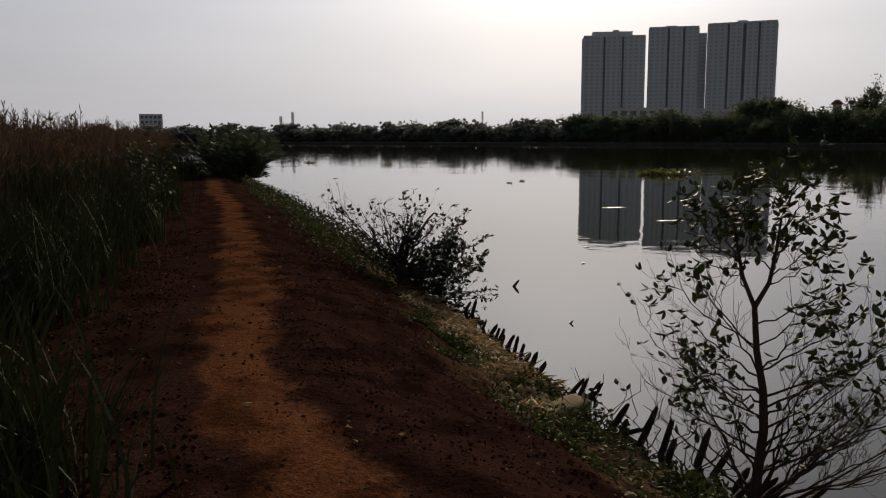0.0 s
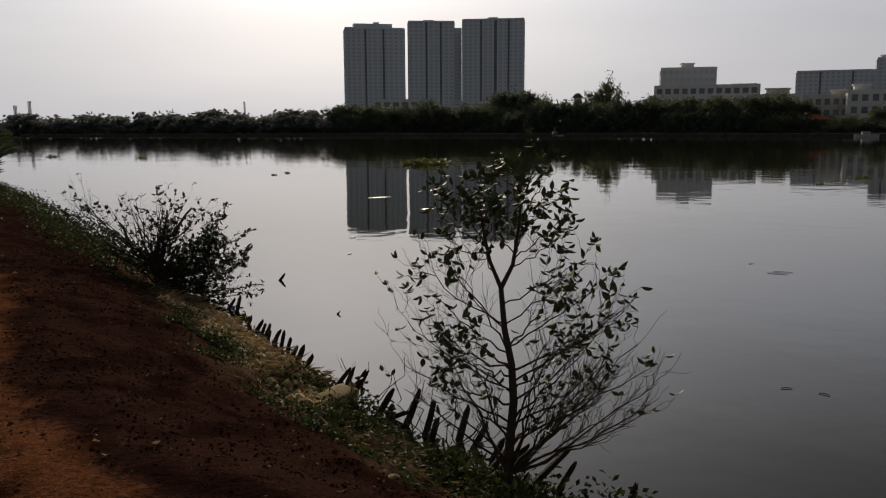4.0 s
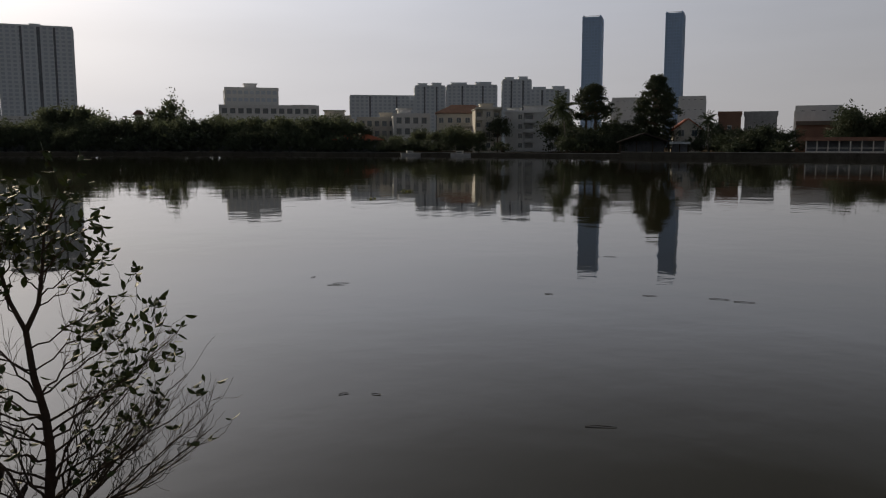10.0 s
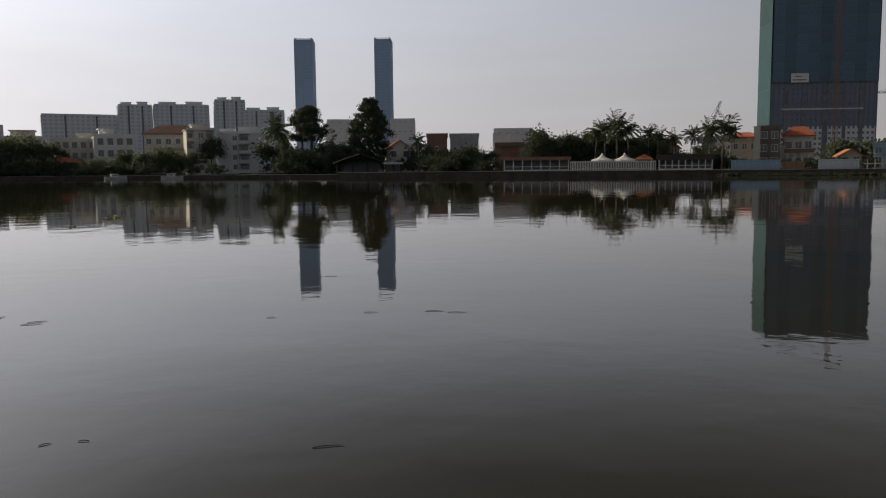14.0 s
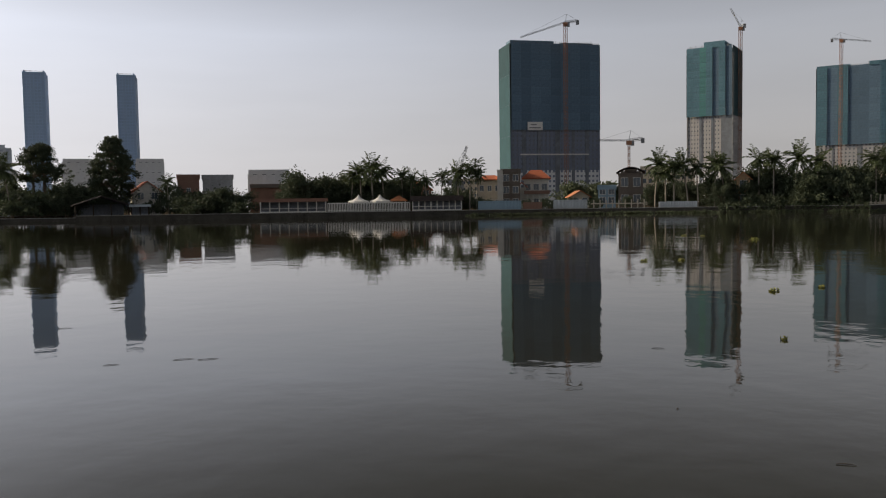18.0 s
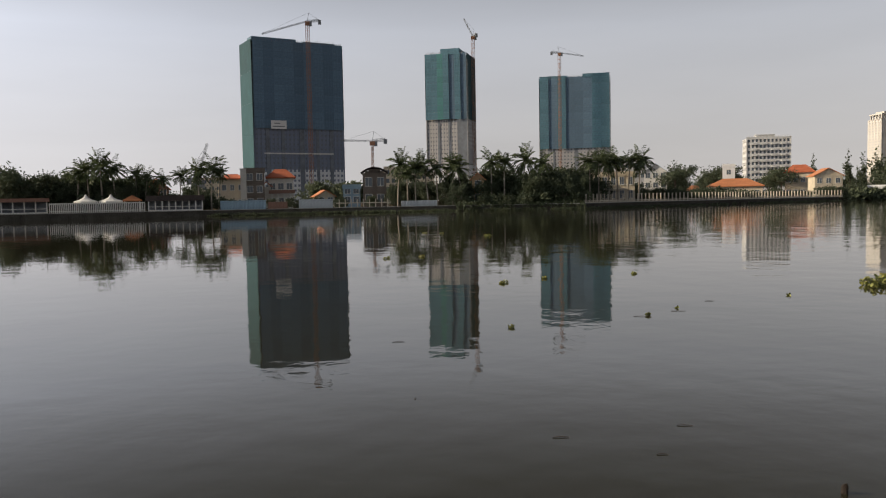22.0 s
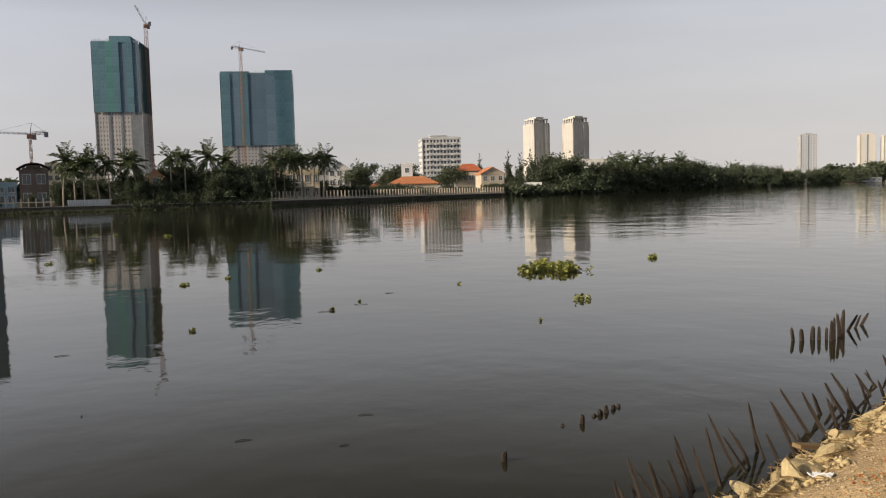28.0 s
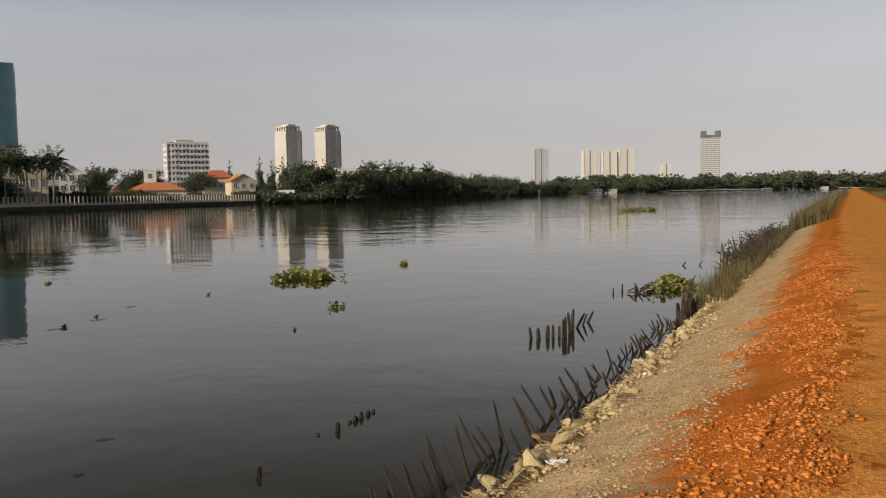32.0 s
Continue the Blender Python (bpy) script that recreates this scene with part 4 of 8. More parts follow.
def villas():
    villa("cream villa with a broad brown hipped roof", spot(47.2, 250, 1.2), 16, 12, 3, "pale_cream", "brown_tile", rise=2.9, fh=3.7, nwin=6, balcony=True)
    villa("house with a faded red tiled roof", spot(62.4, 212, 1.2, 8), 6.4, 7, 2, "pale_cream", "red_tile", "gable", 2.4, 2.8, nwin=2)
    villa("tall narrow brick-red house side", spot(65.0, 212, 1.2), 5.2, 8, 2, "brick", "brown_tile", "flat", fh=4.4, nwin=1, win=(0.8, 0.9))
    villa("brown flat-roofed house among trees", spot(66.9, 214, 1.2), 7.4, 8, 2, "concrete", "brown_tile", "flat", fh=4.4, nwin=3, win=(0.8, 0.9))
    villa("red-roofed house behind palms", spot(80.8, 215, 1.2, 10), 5.4, 6, 2, "brick", "red_tile", "gable", 2.2, 2.7, nwin=2)
    villa("modern house of pale and brown cubes", spot(85.6, 205, 1.2), 5.8, 8, 2, "cream", "red_tile", "hip", 1.4, 3.6, nwin=3, win=(0.9, 1.3))
    villa("modern house wing with a brown facade", spot(87.1, 204, 1.2), 4.6, 8, 3, "umber", "brown_tile", "flat", fh=3.0, nwin=2)
    t = thing("gable_wall", spot(86.35, 203.4, 1.2), "tall pale plastered slab wall of the modern house", "wall")
    part("wall", boxes((-0.7, 0.7, 0, 5.5, -0.6, 9.6)), M["pale_cream"], t)
    part("coping", boxes((-0.8, 0.8, -0.1, 5.6, 9.6, 9.75)), M["white"], t)
    t = villa("villa with a red hipped roof and white balcony", spot(88.85, 208, 1.2), 6.2, 7, 2, "pale_cream", "red_tile", "hip", 2.4, 3.7, nwin=3, balcony=True)
    part("porch_roof", gable_roof(2.6, 3.0, 5.6, 1.1, 0.3), M["red_tile"], t, "lower red tiled roof").matrix_local = pose(-3.6, -0.6, 0)
    part("porch_wall", boxes((-4.8, -2.5, -0.4, 2.4, 0, 5.3)), M["pale_cream"], t)
    part("terrace_front", boxes((-3.0, 3.4, -1.36, -1.3, 3.6, 4.5)), M["brick"], t, "pinkish terrace parapet")
    for x in (-2.2, -0.7, 0.8, 2.3):
        part("arcade_post", boxes((x - 0.2, x + 0.2, -1.3, -0.9, 0, 3.5)), M["rail_white"], t)
    villa("orange tiled garden house", spot(91.9, 214, 1.2, 12), 4.6, 6, 1, "cream", "orange_tile", "gable", 1.4, 2.9, nwin=2)
    villa("brown boathouse with a rounded dark roof", spot(95.3, 202, 1.2), 5.8, 9, 2, "umber", "thatch", "barrel", 1.3, 4.1, nwin=2, win=(1.6, 2.0))
    villa("low grey annex beside a boathouse", spot(93.7, 203, 1.2), 4.2, 8, 2, "tin_blue", "tin", "flat", fh=2.3, nwin=2)
    villa("orange painted house between trees", spot(102.55, 184.5, 1.2), 2.7, 6, 2, "ochre", "orange_tile", "gable", 1.2, 3.0, nwin=1)
    villa("pale arcaded house behind palm trunks", spot(111.6, 200, 1.2), 12, 9, 2, "cream", "brown_tile", "flat", fh=3.2, nwin=6, win=(1.0, 1.8), balcony=True)
    villa("flat grey-roofed hall behind the promenade", spot(112.9, 270, 1.2), 11.5, 12, 4, "concrete", "tin", "flat", fh=3.1, nwin=5)
    villa("pale gabled house with a grey roof", spot(114.7, 250, 1.2), 6.6, 9, 3, "white", "tin", "gable", 2.4, 2.8, nwin=3)
    villa("small red-roofed garden pavilion", spot(117.2, 238, 1.2), 3.0, 4, 1, "brick", "orange_tile", "hip", 1.4, 2.6, nwin=1, name="pavilion")
    villa("villa with a wide orange tiled roof", spot(119.8, 262, 1.2), 15.5, 12, 1, "cream", "orange_tile", "hip", 2.6, 3.6, nwin=5)
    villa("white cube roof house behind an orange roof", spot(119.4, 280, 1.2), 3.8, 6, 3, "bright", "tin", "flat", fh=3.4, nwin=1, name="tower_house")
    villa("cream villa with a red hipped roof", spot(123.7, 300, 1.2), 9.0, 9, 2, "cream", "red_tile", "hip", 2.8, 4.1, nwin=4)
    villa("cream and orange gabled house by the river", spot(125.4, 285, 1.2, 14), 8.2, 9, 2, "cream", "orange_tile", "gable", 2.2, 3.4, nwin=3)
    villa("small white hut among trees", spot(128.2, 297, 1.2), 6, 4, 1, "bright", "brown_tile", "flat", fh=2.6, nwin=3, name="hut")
    villa("flat-roofed white house above the spit's trees", spot(132.5, 336, 1.2, 8), 9.2, 9, 4, "white", "tin", "flat", fh=2.9, nwin=4, balcony=True)
    t = thing("garden_wall", spot(126.9, 291, 1.2), "low white garden wall on the green bank", "wall")
    part("wall", boxes((-3.6, 3.6, 0, 0.25, -0.6, 1.5)), M["white"], t)
    part("coping", boxes((-3.7, 3.7, -0.06, 0.31, 1.5, 1.62)), M["rail_sand"], t)
    villa("white roadside kiosk under the trees", spot(143.4, far_d(143.4) + 7, 1.2), 7, 5, 1, "cream", "tin", "flat", fh=2.2, nwin=3, win=(1.2, 0.9), name="hut")
    villa("white roadside kiosk under the trees", spot(145.6, far_d(145.6) + 7, 1.2), 7, 5, 1, "cream", "tin", "flat", fh=2.2, nwin=3, win=(1.2, 0.9), name="hut")
    villa("low red-roofed shed among the waterside trees", spot(39.9, 245, 1.2), 14, 6, 1, "brick", "red_tile", "hip", 1.8, 3.0, nwin=4, name="shed")
    t = villa("slim white turret with a small cupola", spot(25.5, 300, 1.2), 2.6, 2.6, 4, "white", "brown_tile", "hip", 1.6, 3.0, nwin=1, win=(0.8, 1.2), name="turret")


def river_edge_things():
    # open-sided waterside sheds
    def shelter(name, label, m, w, dep, h, rise, roof, posts, wall=None, rail=False, timber="rail_white"):
        t = thing(name, m, label, "shelter")
        part("roof", gable_roof(w, dep, h, rise, 0.5, 0.18) if rise > 1 else boxes((-w / 2 - 0.4, w / 2 + 0.4, -0.5, dep + 0.4, h, h + 0.25), (-w / 2 - 0.4, w / 2 + 0.4, 0.5, dep + 0.4, h + 0.25, h + 0.25 + rise)), M[roof], t)
        first = None
        for k in range(posts):
            mm = pose(-w / 2 + 0.1 + (w - 0.2) * k / (posts - 1), 0, 0)
            if first is None:
                first = part("post", boxes((-0.12, 0.12, -0.12, 0.12, 0, h)), M[timber], t)
                first.matrix_local = mm
            else:
                share(first, mm)
        # With no wall material given, the back is coloured as shaded inside.
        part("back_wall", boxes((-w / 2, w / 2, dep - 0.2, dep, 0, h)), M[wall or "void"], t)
        if rail:
            part("rail", boxes((-w / 2, w / 2, -0.06, 0.06, 0.85, 0.97), (-w / 2, w / 2, -0.05, 0.05, 0.0, 0.25)), M["rail_white"], t)
        return t

    shelter("boat_shed", "dark thatched boat shed at the water", spot(59.6, 196, 1.2, 6), 11.2, 9, 2.5, 1.9, "thatch", 4, timber="stake")
    shelter("lean_to", "small tin lean-to beside the boat shed", spot(61.9, 195, 1.2), 3.8, 4, 1.8, 0.3, "tin", 3, timber="stake")
    shelter("pavilion", "long low riverside pavilion with a red-brown roof", spot(71.9, 184, 1.25), 14.5, 5, 2.35, 0.5, "brick", 8, rail=True)
    shelter("pavilion", "dark-roofed riverside terrace with a white rail", spot(81.9, 181, 1.25), 11.0, 5, 2.1, 0.9, "thatch", 9, rail=True)
    # white slatted fence
    t = thing("picket_fence", spot(77.1, 180.5, 1.25), "white picket fence on the river wall", "fence")
    part("rail", boxes((-9, 9, -0.05, 0.05, 0.25, 0.4), (-9, 9, -0.05, 0.05, 1.75, 1.95)), M["rail_white"], t)
    first = part("picket", boxes((-0.09, 0.09, -0.1, -0.05, 0, 2.0)), M["rail_white"], t)
    first.matrix_local = pose(-8.9, 0, 0)
    for k in range(1, 52):
        share(first, pose(-8.9 + k * 0.35, 0, 0))
    # canvas tents and the orange garden roof
    def tent(m):
        t = thing("canvas_tent", m, "white peaked canvas tent", "tent", "riverside tents")
        bm = bmesh.new()
        n = 8
        rings = []
        for r, z in ((2.5, 2.0), (2.55, 2.35), (1.3, 2.7), (0.5, 3.15), (0.08, 3.8)):
            rings.append([bm.verts.new((r * math.cos(2 * math.pi * (k + 0.5) / n), r * math.sin(2 * math.pi * (k + 0.5) / n), z)) for k in range(n)])
        for a, c in zip(rings, rings[1:]):
            for k in range(n):
                bm.faces.new((a[k], a[(k + 1) % n], c[(k + 1) % n], c[k]))
        part("canopy", bm, M["canvas"], t)
        v, f = tubes([((x, y, 0), (x, y, 2.1), 0.05, 0.05) for x in (-2, 2) for y in (-2, 2)])
        part("pole", mesh_bm(v, f), M["grey_steel"], t)
        return t

    for b in (76.4, 77.9):
        tent(spot(b, 184.5, 1.2))
    t = thing("garden_pavilion", spot(79.2, 184, 1.2), "orange-roofed garden pavilion beside the tents", "pavilion")
    part("roof", hip_roof(3.4, 3.4, 2.2, 1.3, 0.3, 0.05), M["orange_tile"], t)
    part("post", boxes((-1.6, -1.4, 0, 0.2, 0, 2.2)), M["rail_white"], t)
    part("post", boxes((1.4, 1.6, 0, 0.2, 0, 2.2)), M["rail_white"], t)
    # corrugated hoardings
    def hoarding(label, m, w, h, mat):
        t = thing("tin_fence", m, label, "fence", "tin fences")
        n = int(w / 0.9)
        first = None
        for k in range(n):
            mm = pose(-w / 2 + (k + 0.5) * w / n, 0.015 * (k % 2), 0)
            if first is None:
                bm = bmesh.new()
                row0 = [bm.verts.new((-w / n / 2 + q * w / n / 12, 0.03 * math.sin(q * math.pi / 2), 0)) for q in range(13)]
                row1 = [bm.verts.new((v.co.x, v.co.y, h)) for v in row0]
                for q in range(12):
                    bm.faces.new((row0[q], row0[q + 1], row1[q + 1], row1[q]))
                bm.normal_update()
                bmesh.ops.solidify(bm, geom=bm.faces[:], thickness=0.01)
                first = part("sheet", bm, M[mat], t)
                first.matrix_local = mm
            else:
                share(first, mm)
        part("rail", boxes((-w / 2, w / 2, 0.03, 0.1, h * 0.8, h * 0.86)), M["grey_steel"], t)

    hoarding("pale blue corrugated sheet fence on the river wall", spot(86.3, 181.5, 1.25), 9.6, 1.9, "tin_blue")
    hoarding("grey corrugated sheet fence on the river wall", spot(91.2, 181.5, 1.25), 7.4, 1.9, "tin")
    hoarding("rusty sheet fence in shade", spot(88.6, 182, 1.25), 4.2, 1.5, "brick")
    hoarding("grey sheet fence beneath palms", spot(98.4, 181.5, 1.25), 8.0, 1.2, "tin")

    def posts(name, label, b0, b1, n, off, h, mat, w=0.22, rails=(0.3,), group=""):
        for q in range(n):
            b = b0 + (b1 - b0) * q / n
            bb = b0 + (b1 - b0) * (q + 1) / n
            d0, d1 = far_d(b) + off, far_d(bb) + off
            p0 = Vector((d0 * math.sin(radians(b)), d0 * math.cos(radians(b)), 1.2))
            p1 = Vector((d1 * math.sin(radians(bb)), d1 * math.cos(radians(bb)), 1.2))
            L = (p1 - p0).length
            ang = math.degrees(math.atan2((p1 - p0).y, (p1 - p0).x))
            t = thing(name, pose(p0.x, p0.y, p0.z, 0, 0, ang), label, "fence", group)
            part("rail", boxes(*[(0, L, -0.09, 0.09, z, z + 0.2) for z in rails]), M[mat], t)
            k = max(2, int(round(L / 1.35)))
            first = None
            for i in range(k):
                mm = pose((i + 0.5) * L / k, 0, 0)
                if first is None:
                    first = part("post", boxes((-w / 2, w / 2, -w / 2, w / 2, 0, h), (-w * 0.7, w * 0.7, -w * 0.7, w * 0.7, h, h + 0.1)), M[mat], t)
                    first.matrix_local = mm
                else:
                    share(first, mm)

    posts("promenade_fence", "pale stone post fence along the river promenade", 109.9, 126.2, 13, 1.0, 1.9, "rail_sand", rails=(0.0, 0.35), group="promenade fence")
    posts("post_fence", "pale concrete post fence on the river wall", 92.6, 96.4, 3, 1.6, 1.7, "rail_sand", rails=(0.9,), group="post fence")


def mesh_bm(v, f):
    bm = bmesh.new()
    vs = [bm.verts.new(p) for p in v]
    for q in f:
        bm.faces.new([vs[i] for i in q])
    return bm


# ---- the three towers under construction and their cranes ----
def lattice(p0, p1, w, bays, r):
    """A square lattice between two points, as tube segments."""
    p0, p1 = Vector(p0), Vector(p1)
    d = (p1 - p0).normalized()
    u = d.orthogonal().normalized()
    v = d.cross(u)
    cs = [(u + v) * w / 2, (u - v) * w / 2, (-u - v) * w / 2, (-u + v) * w / 2]
    segs = [(p0 + c, p1 + c, r, r) for c in cs]
    for k in range(bays):
        a, b = p0.lerp(p1, k / bays), p0.lerp(p1, (k + 1) / bays)
        for i in range(4):
            j = (i + 1) % 4
            segs.append((a + cs[i], b + cs[j], r * 0.6, r * 0.6))
            segs.append((b + cs[i], b + cs[j], r * 0.6, r * 0.6))
    return segs


def crane(m, label, mast_h, jib, counter, mast_mat="orange_steel", luff=0.0, swing=0.0, w=1.9):
    """swing: the jib's direction in degrees from local x; luff: its rise."""
    t = thing("tower_crane", m, label, "crane", "tower cranes")
    part("mast", mesh_bm(*tubes(lattice((0, 0, 0), (0, 0, mast_h), w, int(mast_h / 3.5), 0.17), 4)), M[mast_mat], t)
    c, s = math.cos(radians(swing)), math.sin(radians(swing))
    tip = (jib * c * math.cos(radians(luff)), jib * s * math.cos(radians(luff)), mast_h + 2.5 + jib * math.sin(radians(luff)))
    part("jib", mesh_bm(*tubes(lattice((0, 0, mast_h + 2.5), tip, 0.8 * min(1.0, w), int(jib / 2.5), 0.075), 4)), M["grey_steel"], t, "pale lattice jib")
    end = (-counter * c, -counter * s, mast_h + 3.2)
    part("counter_jib", mesh_bm(*tubes(lattice((0, 0, mast_h + 2.5), end, 1.2, 4, 0.12), 4)), M["grey_steel"], t)
    part("counterweight", boxes((end[0] - 1.0, end[0] + 1.0, end[1] - 1.0, end[1] + 1.0, mast_h + 0.8, mast_h + 3.4)), M["grey_steel"], t)
    part("cab", boxes((0.9, 2.9, -1.4, 1.2, mast_h - 0.5, mast_h + 2.2)), M["grey_steel"], t)
    part("slewing_ring", boxes((-1.5, 1.5, -1.5, 1.5, mast_h, mast_h + 2.2)), M[mast_mat], t)
    apex = (-1.0 * c, -1.0 * s, mast_h + 8)
    part("pendant_line", mesh_bm(*tubes([((0, 0, mast_h + 2), apex, 0.2, 0.15), (apex, tip, 0.06, 0.06), (apex, end, 0.06, 0.06)], 4)), M["grey_steel"], t)
    return t


# Column colours paint in the light and shade of the nets' relief.
NETS = {"b": "net_blue", "t": "net", "d": "net_dark", "g": "net_bright"}


def building_site():
    def site_tower(b, d, wdeg, el_top, el_net, turn, dep, net, cols, rows, bays, label, recess, side=2, shell="concrete"):
        w = wdeg * d * math.tan(radians(1))
        h, hn = 1.4 + d * math.tan(radians(el_top)), 1.4 + d * math.tan(radians(el_net))
        t = thing("tower_shell", spot(b, d, 1.2, turn), label, "tower", "towers under construction")
        part("core", boxes((-w / 2, w / 2, 0, dep, -1.5, h - 2)), M["void"], t, "dark core standing in for unlit floors")
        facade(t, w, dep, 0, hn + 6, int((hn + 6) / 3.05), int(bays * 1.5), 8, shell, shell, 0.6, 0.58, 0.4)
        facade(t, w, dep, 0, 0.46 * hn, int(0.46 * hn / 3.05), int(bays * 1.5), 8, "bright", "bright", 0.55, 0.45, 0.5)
        # Proud dark strips imitate the shade of vertical slots.
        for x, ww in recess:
            part("recess", boxes((x * w - ww / 2, x * w + ww / 2, -0.75, 0.3, 0, hn + 3)), M["void"], t, "dark strip painted in for a shaded slot")
        pw, ph = w / cols, (h - hn) / rows
        kinds = {}
        rng = random.Random(int(b))
        for i in range(cols):
            fwd = -1.5 - (0.7 if net[i] in "tg" else 0.0)
            first = kinds.get(net[i])
            for j in range(rows):
                mm = pose(-w / 2 + i * pw, fwd, hn + j * ph)
                if first is None:
                    bm = bmesh.new()
                    nf = 10
                    low = [bm.verts.new((pw * q / nf, 0.035 * math.sin(q * 2.3), 0.0)) for q in range(nf + 1)]
                    high = [bm.verts.new((pw * q / nf, 0.035 * math.sin(q * 2.3 + 0.6), ph - 0.06)) for q in range(nf + 1)]
                    for q in range(nf):
                        bm.faces.new((low[q], low[q + 1], high[q + 1], high[q]))
                    bm.normal_update()
                    bmesh.ops.solidify(bm, geom=bm.faces[:], thickness=0.08)
                    first = part("net_panel", bm, M[NETS[net[i]]], t, "sagging green safety net")
                    first.matrix_local = mm
                    kinds[net[i]] = first
                else:
                    share(first, mm)
        low = 0.1 * hn if side == 3 else hn
        nj = max(2, int((h - low) / 18))
        sp = None
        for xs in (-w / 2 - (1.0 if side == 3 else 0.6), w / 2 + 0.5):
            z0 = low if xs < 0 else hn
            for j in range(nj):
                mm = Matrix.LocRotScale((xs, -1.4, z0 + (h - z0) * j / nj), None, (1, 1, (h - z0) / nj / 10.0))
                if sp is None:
                    sp = part("side_net", boxes((0, 0.1, 0, dep + 2, 0, 9.95)), M["net_side"], t, "sunlit green safety net")
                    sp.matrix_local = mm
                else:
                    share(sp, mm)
        tie = None
        for j in range(1, int((h - hn) / 3.6)):
            mm = pose(0, -1.62 - (0.7 if "t" in net else 0.0), hn + j * 3.6)
            if tie is None:
                tie = part("scaffold_ledger", boxes((-w / 2, w / 2, -0.06, 0.0, 0, 0.16)), M["net_dark"], t)
                tie.matrix_local = mm
            else:
                share(tie, mm)
        top = bmesh.new()
        for q in range(cols * 5):
            x = -w / 2 + w * (q + 0.5) / (cols * 5)
            box(top, x - 0.1, x + 0.1, -1.5, -1.35, h - 1, h + 0.8 + 1.1 * rng.random())
        box(top, -w / 2, w / 2, -1.5, -1.4, h + 0.2, h + 0.32)
        part("scaffold_tube", top, M["grey_steel"], t)
        part("roof_formwork", boxes((-w * 0.36, -w * 0.05, 4, dep - 3, h - 2, h + 0.6), (w * 0.08, w * 0.4, 4, dep - 3, h - 2, h + 0.4)), M["concrete"], t)
        return t, w, h

    t, w, h = site_tower(90.22, 560, 6.4, 10.78, 5.0, 20, 24, "bdbbdbbdb", 9, 10, 15, "tower under construction wrapped in green nets, lit on one side", ((-0.36, 2.4), (-0.19, 2.2), (0.02, 3.4), (0.2, 2.2), (0.36, 2.4)), 3, "blue_concrete")
    sg = part("sign_board", boxes((-0.33 * w, -0.33 * w + 10.5, -3.2, -2.9, 50, 55.5)), M["canvas"], t, "white site board with illegible writing")
    part("sign_mark", boxes((-0.33 * w + 1.0, -0.33 * w + 9.2, -3.28, -3.19, 51.2, 51.9), (-0.33 * w + 2.0, -0.33 * w + 6.2, -3.28, -3.19, 53.3, 53.9)), M["grey_steel"], sg)
    part("floor_band_white", boxes((-w * 0.4, w * 0.38, -0.9, -0.4, 33.5, 34.4)), M["white"], t, "white transfer floor edge")
    part("net_crown", boxes((-w / 2 - 0.5, -w * 0.02, -1.5, 8, h - 1, h + 1.6), (w * 0.06, w * 0.42, -1.2, 8, h - 1, h + 0.8)), M["net_blue"], t, "raised net of the topmost floor")
    # The wide strip at 0.38 paints the right face as shaded.
    t2, w2, h2 = site_tower(100.45, 640, 2.9, 10.0, 5.55, -14, 30, "ttgtdtd", 7, 9, 10, "slender tower under construction with green nets above bare floors", ((0.06, 1.6), (-0.2, 1.8), (0.38, 7.6)), 2, "pale_concrete")
    part("net_crown", boxes((-w2 * 0.12, w2 * 0.34, -2.0, 20, h2 - 1, h2 + 3.6)), M["net"], t2, "raised net of the topmost floor")
    part("hoist_mast", mesh_bm(*tubes(lattice((w2 * 0.53, -2.4, 0), (w2 * 0.53, -2.4, h2 - 6), 0.9, 30, 0.07), 4)), M["grey_steel"], t2, "rusty hoist mast up one corner")
    t3, w3, h3 = site_tower(109.3, 760, 4.75, 8.2, 3.35, -3, 30, "tbtddbtt", 8, 10, 14, "broad tower under construction wrapped in blue-green nets", ((0.02, 3.0), (-0.3, 1.6), (0.3, 1.6)))
    part("net_crown", boxes((-w3 / 2, -w3 * 0.1, -1.5, 10, h3 - 1, h3 + 1.2), (w3 * 0.12, w3 / 2, -2.2, 12, h3 - 1, h3 + 2.2)), M["net"], t3, "raised net of the topmost floor")
    crane(spot(90.95, 552, 1.2), "orange tower crane in front of a netted tower", 118, 31, 8, swing=185, luff=-17)
    crane(spot(102.35, 650, 1.2), "tower crane behind the slender netted tower", 127, 20, 5, swing=125, luff=52)
    crane(spot(108.3, 750, 1.2), "orange tower crane before the broad netted tower", 129, 22, 7, swing=0, luff=-10)
    crane(spot(95.2, 470, 1.2), "small pale tower crane beyond the houses", 33, 17, 7.5, swing=177, luff=2, w=0.9)
    crane(spot(83.3, 330, 1.2), "far crawler crane jib above palms", 8, 15, 3, "grey_steel", swing=20, luff=72, w=0.8)
    for b, d, w, h in ((84.0, 420, 14, 13), (96.8, 300, 8, 12.5), (98.6, 320, 9, 11), (80.0, 420, 12, 12)):
        highrise("plain_block", "pale distant block between trees", "building", spot(b, d, 1.2), w, 10, h, 4, 4, "cream", 0.5, 0.4)


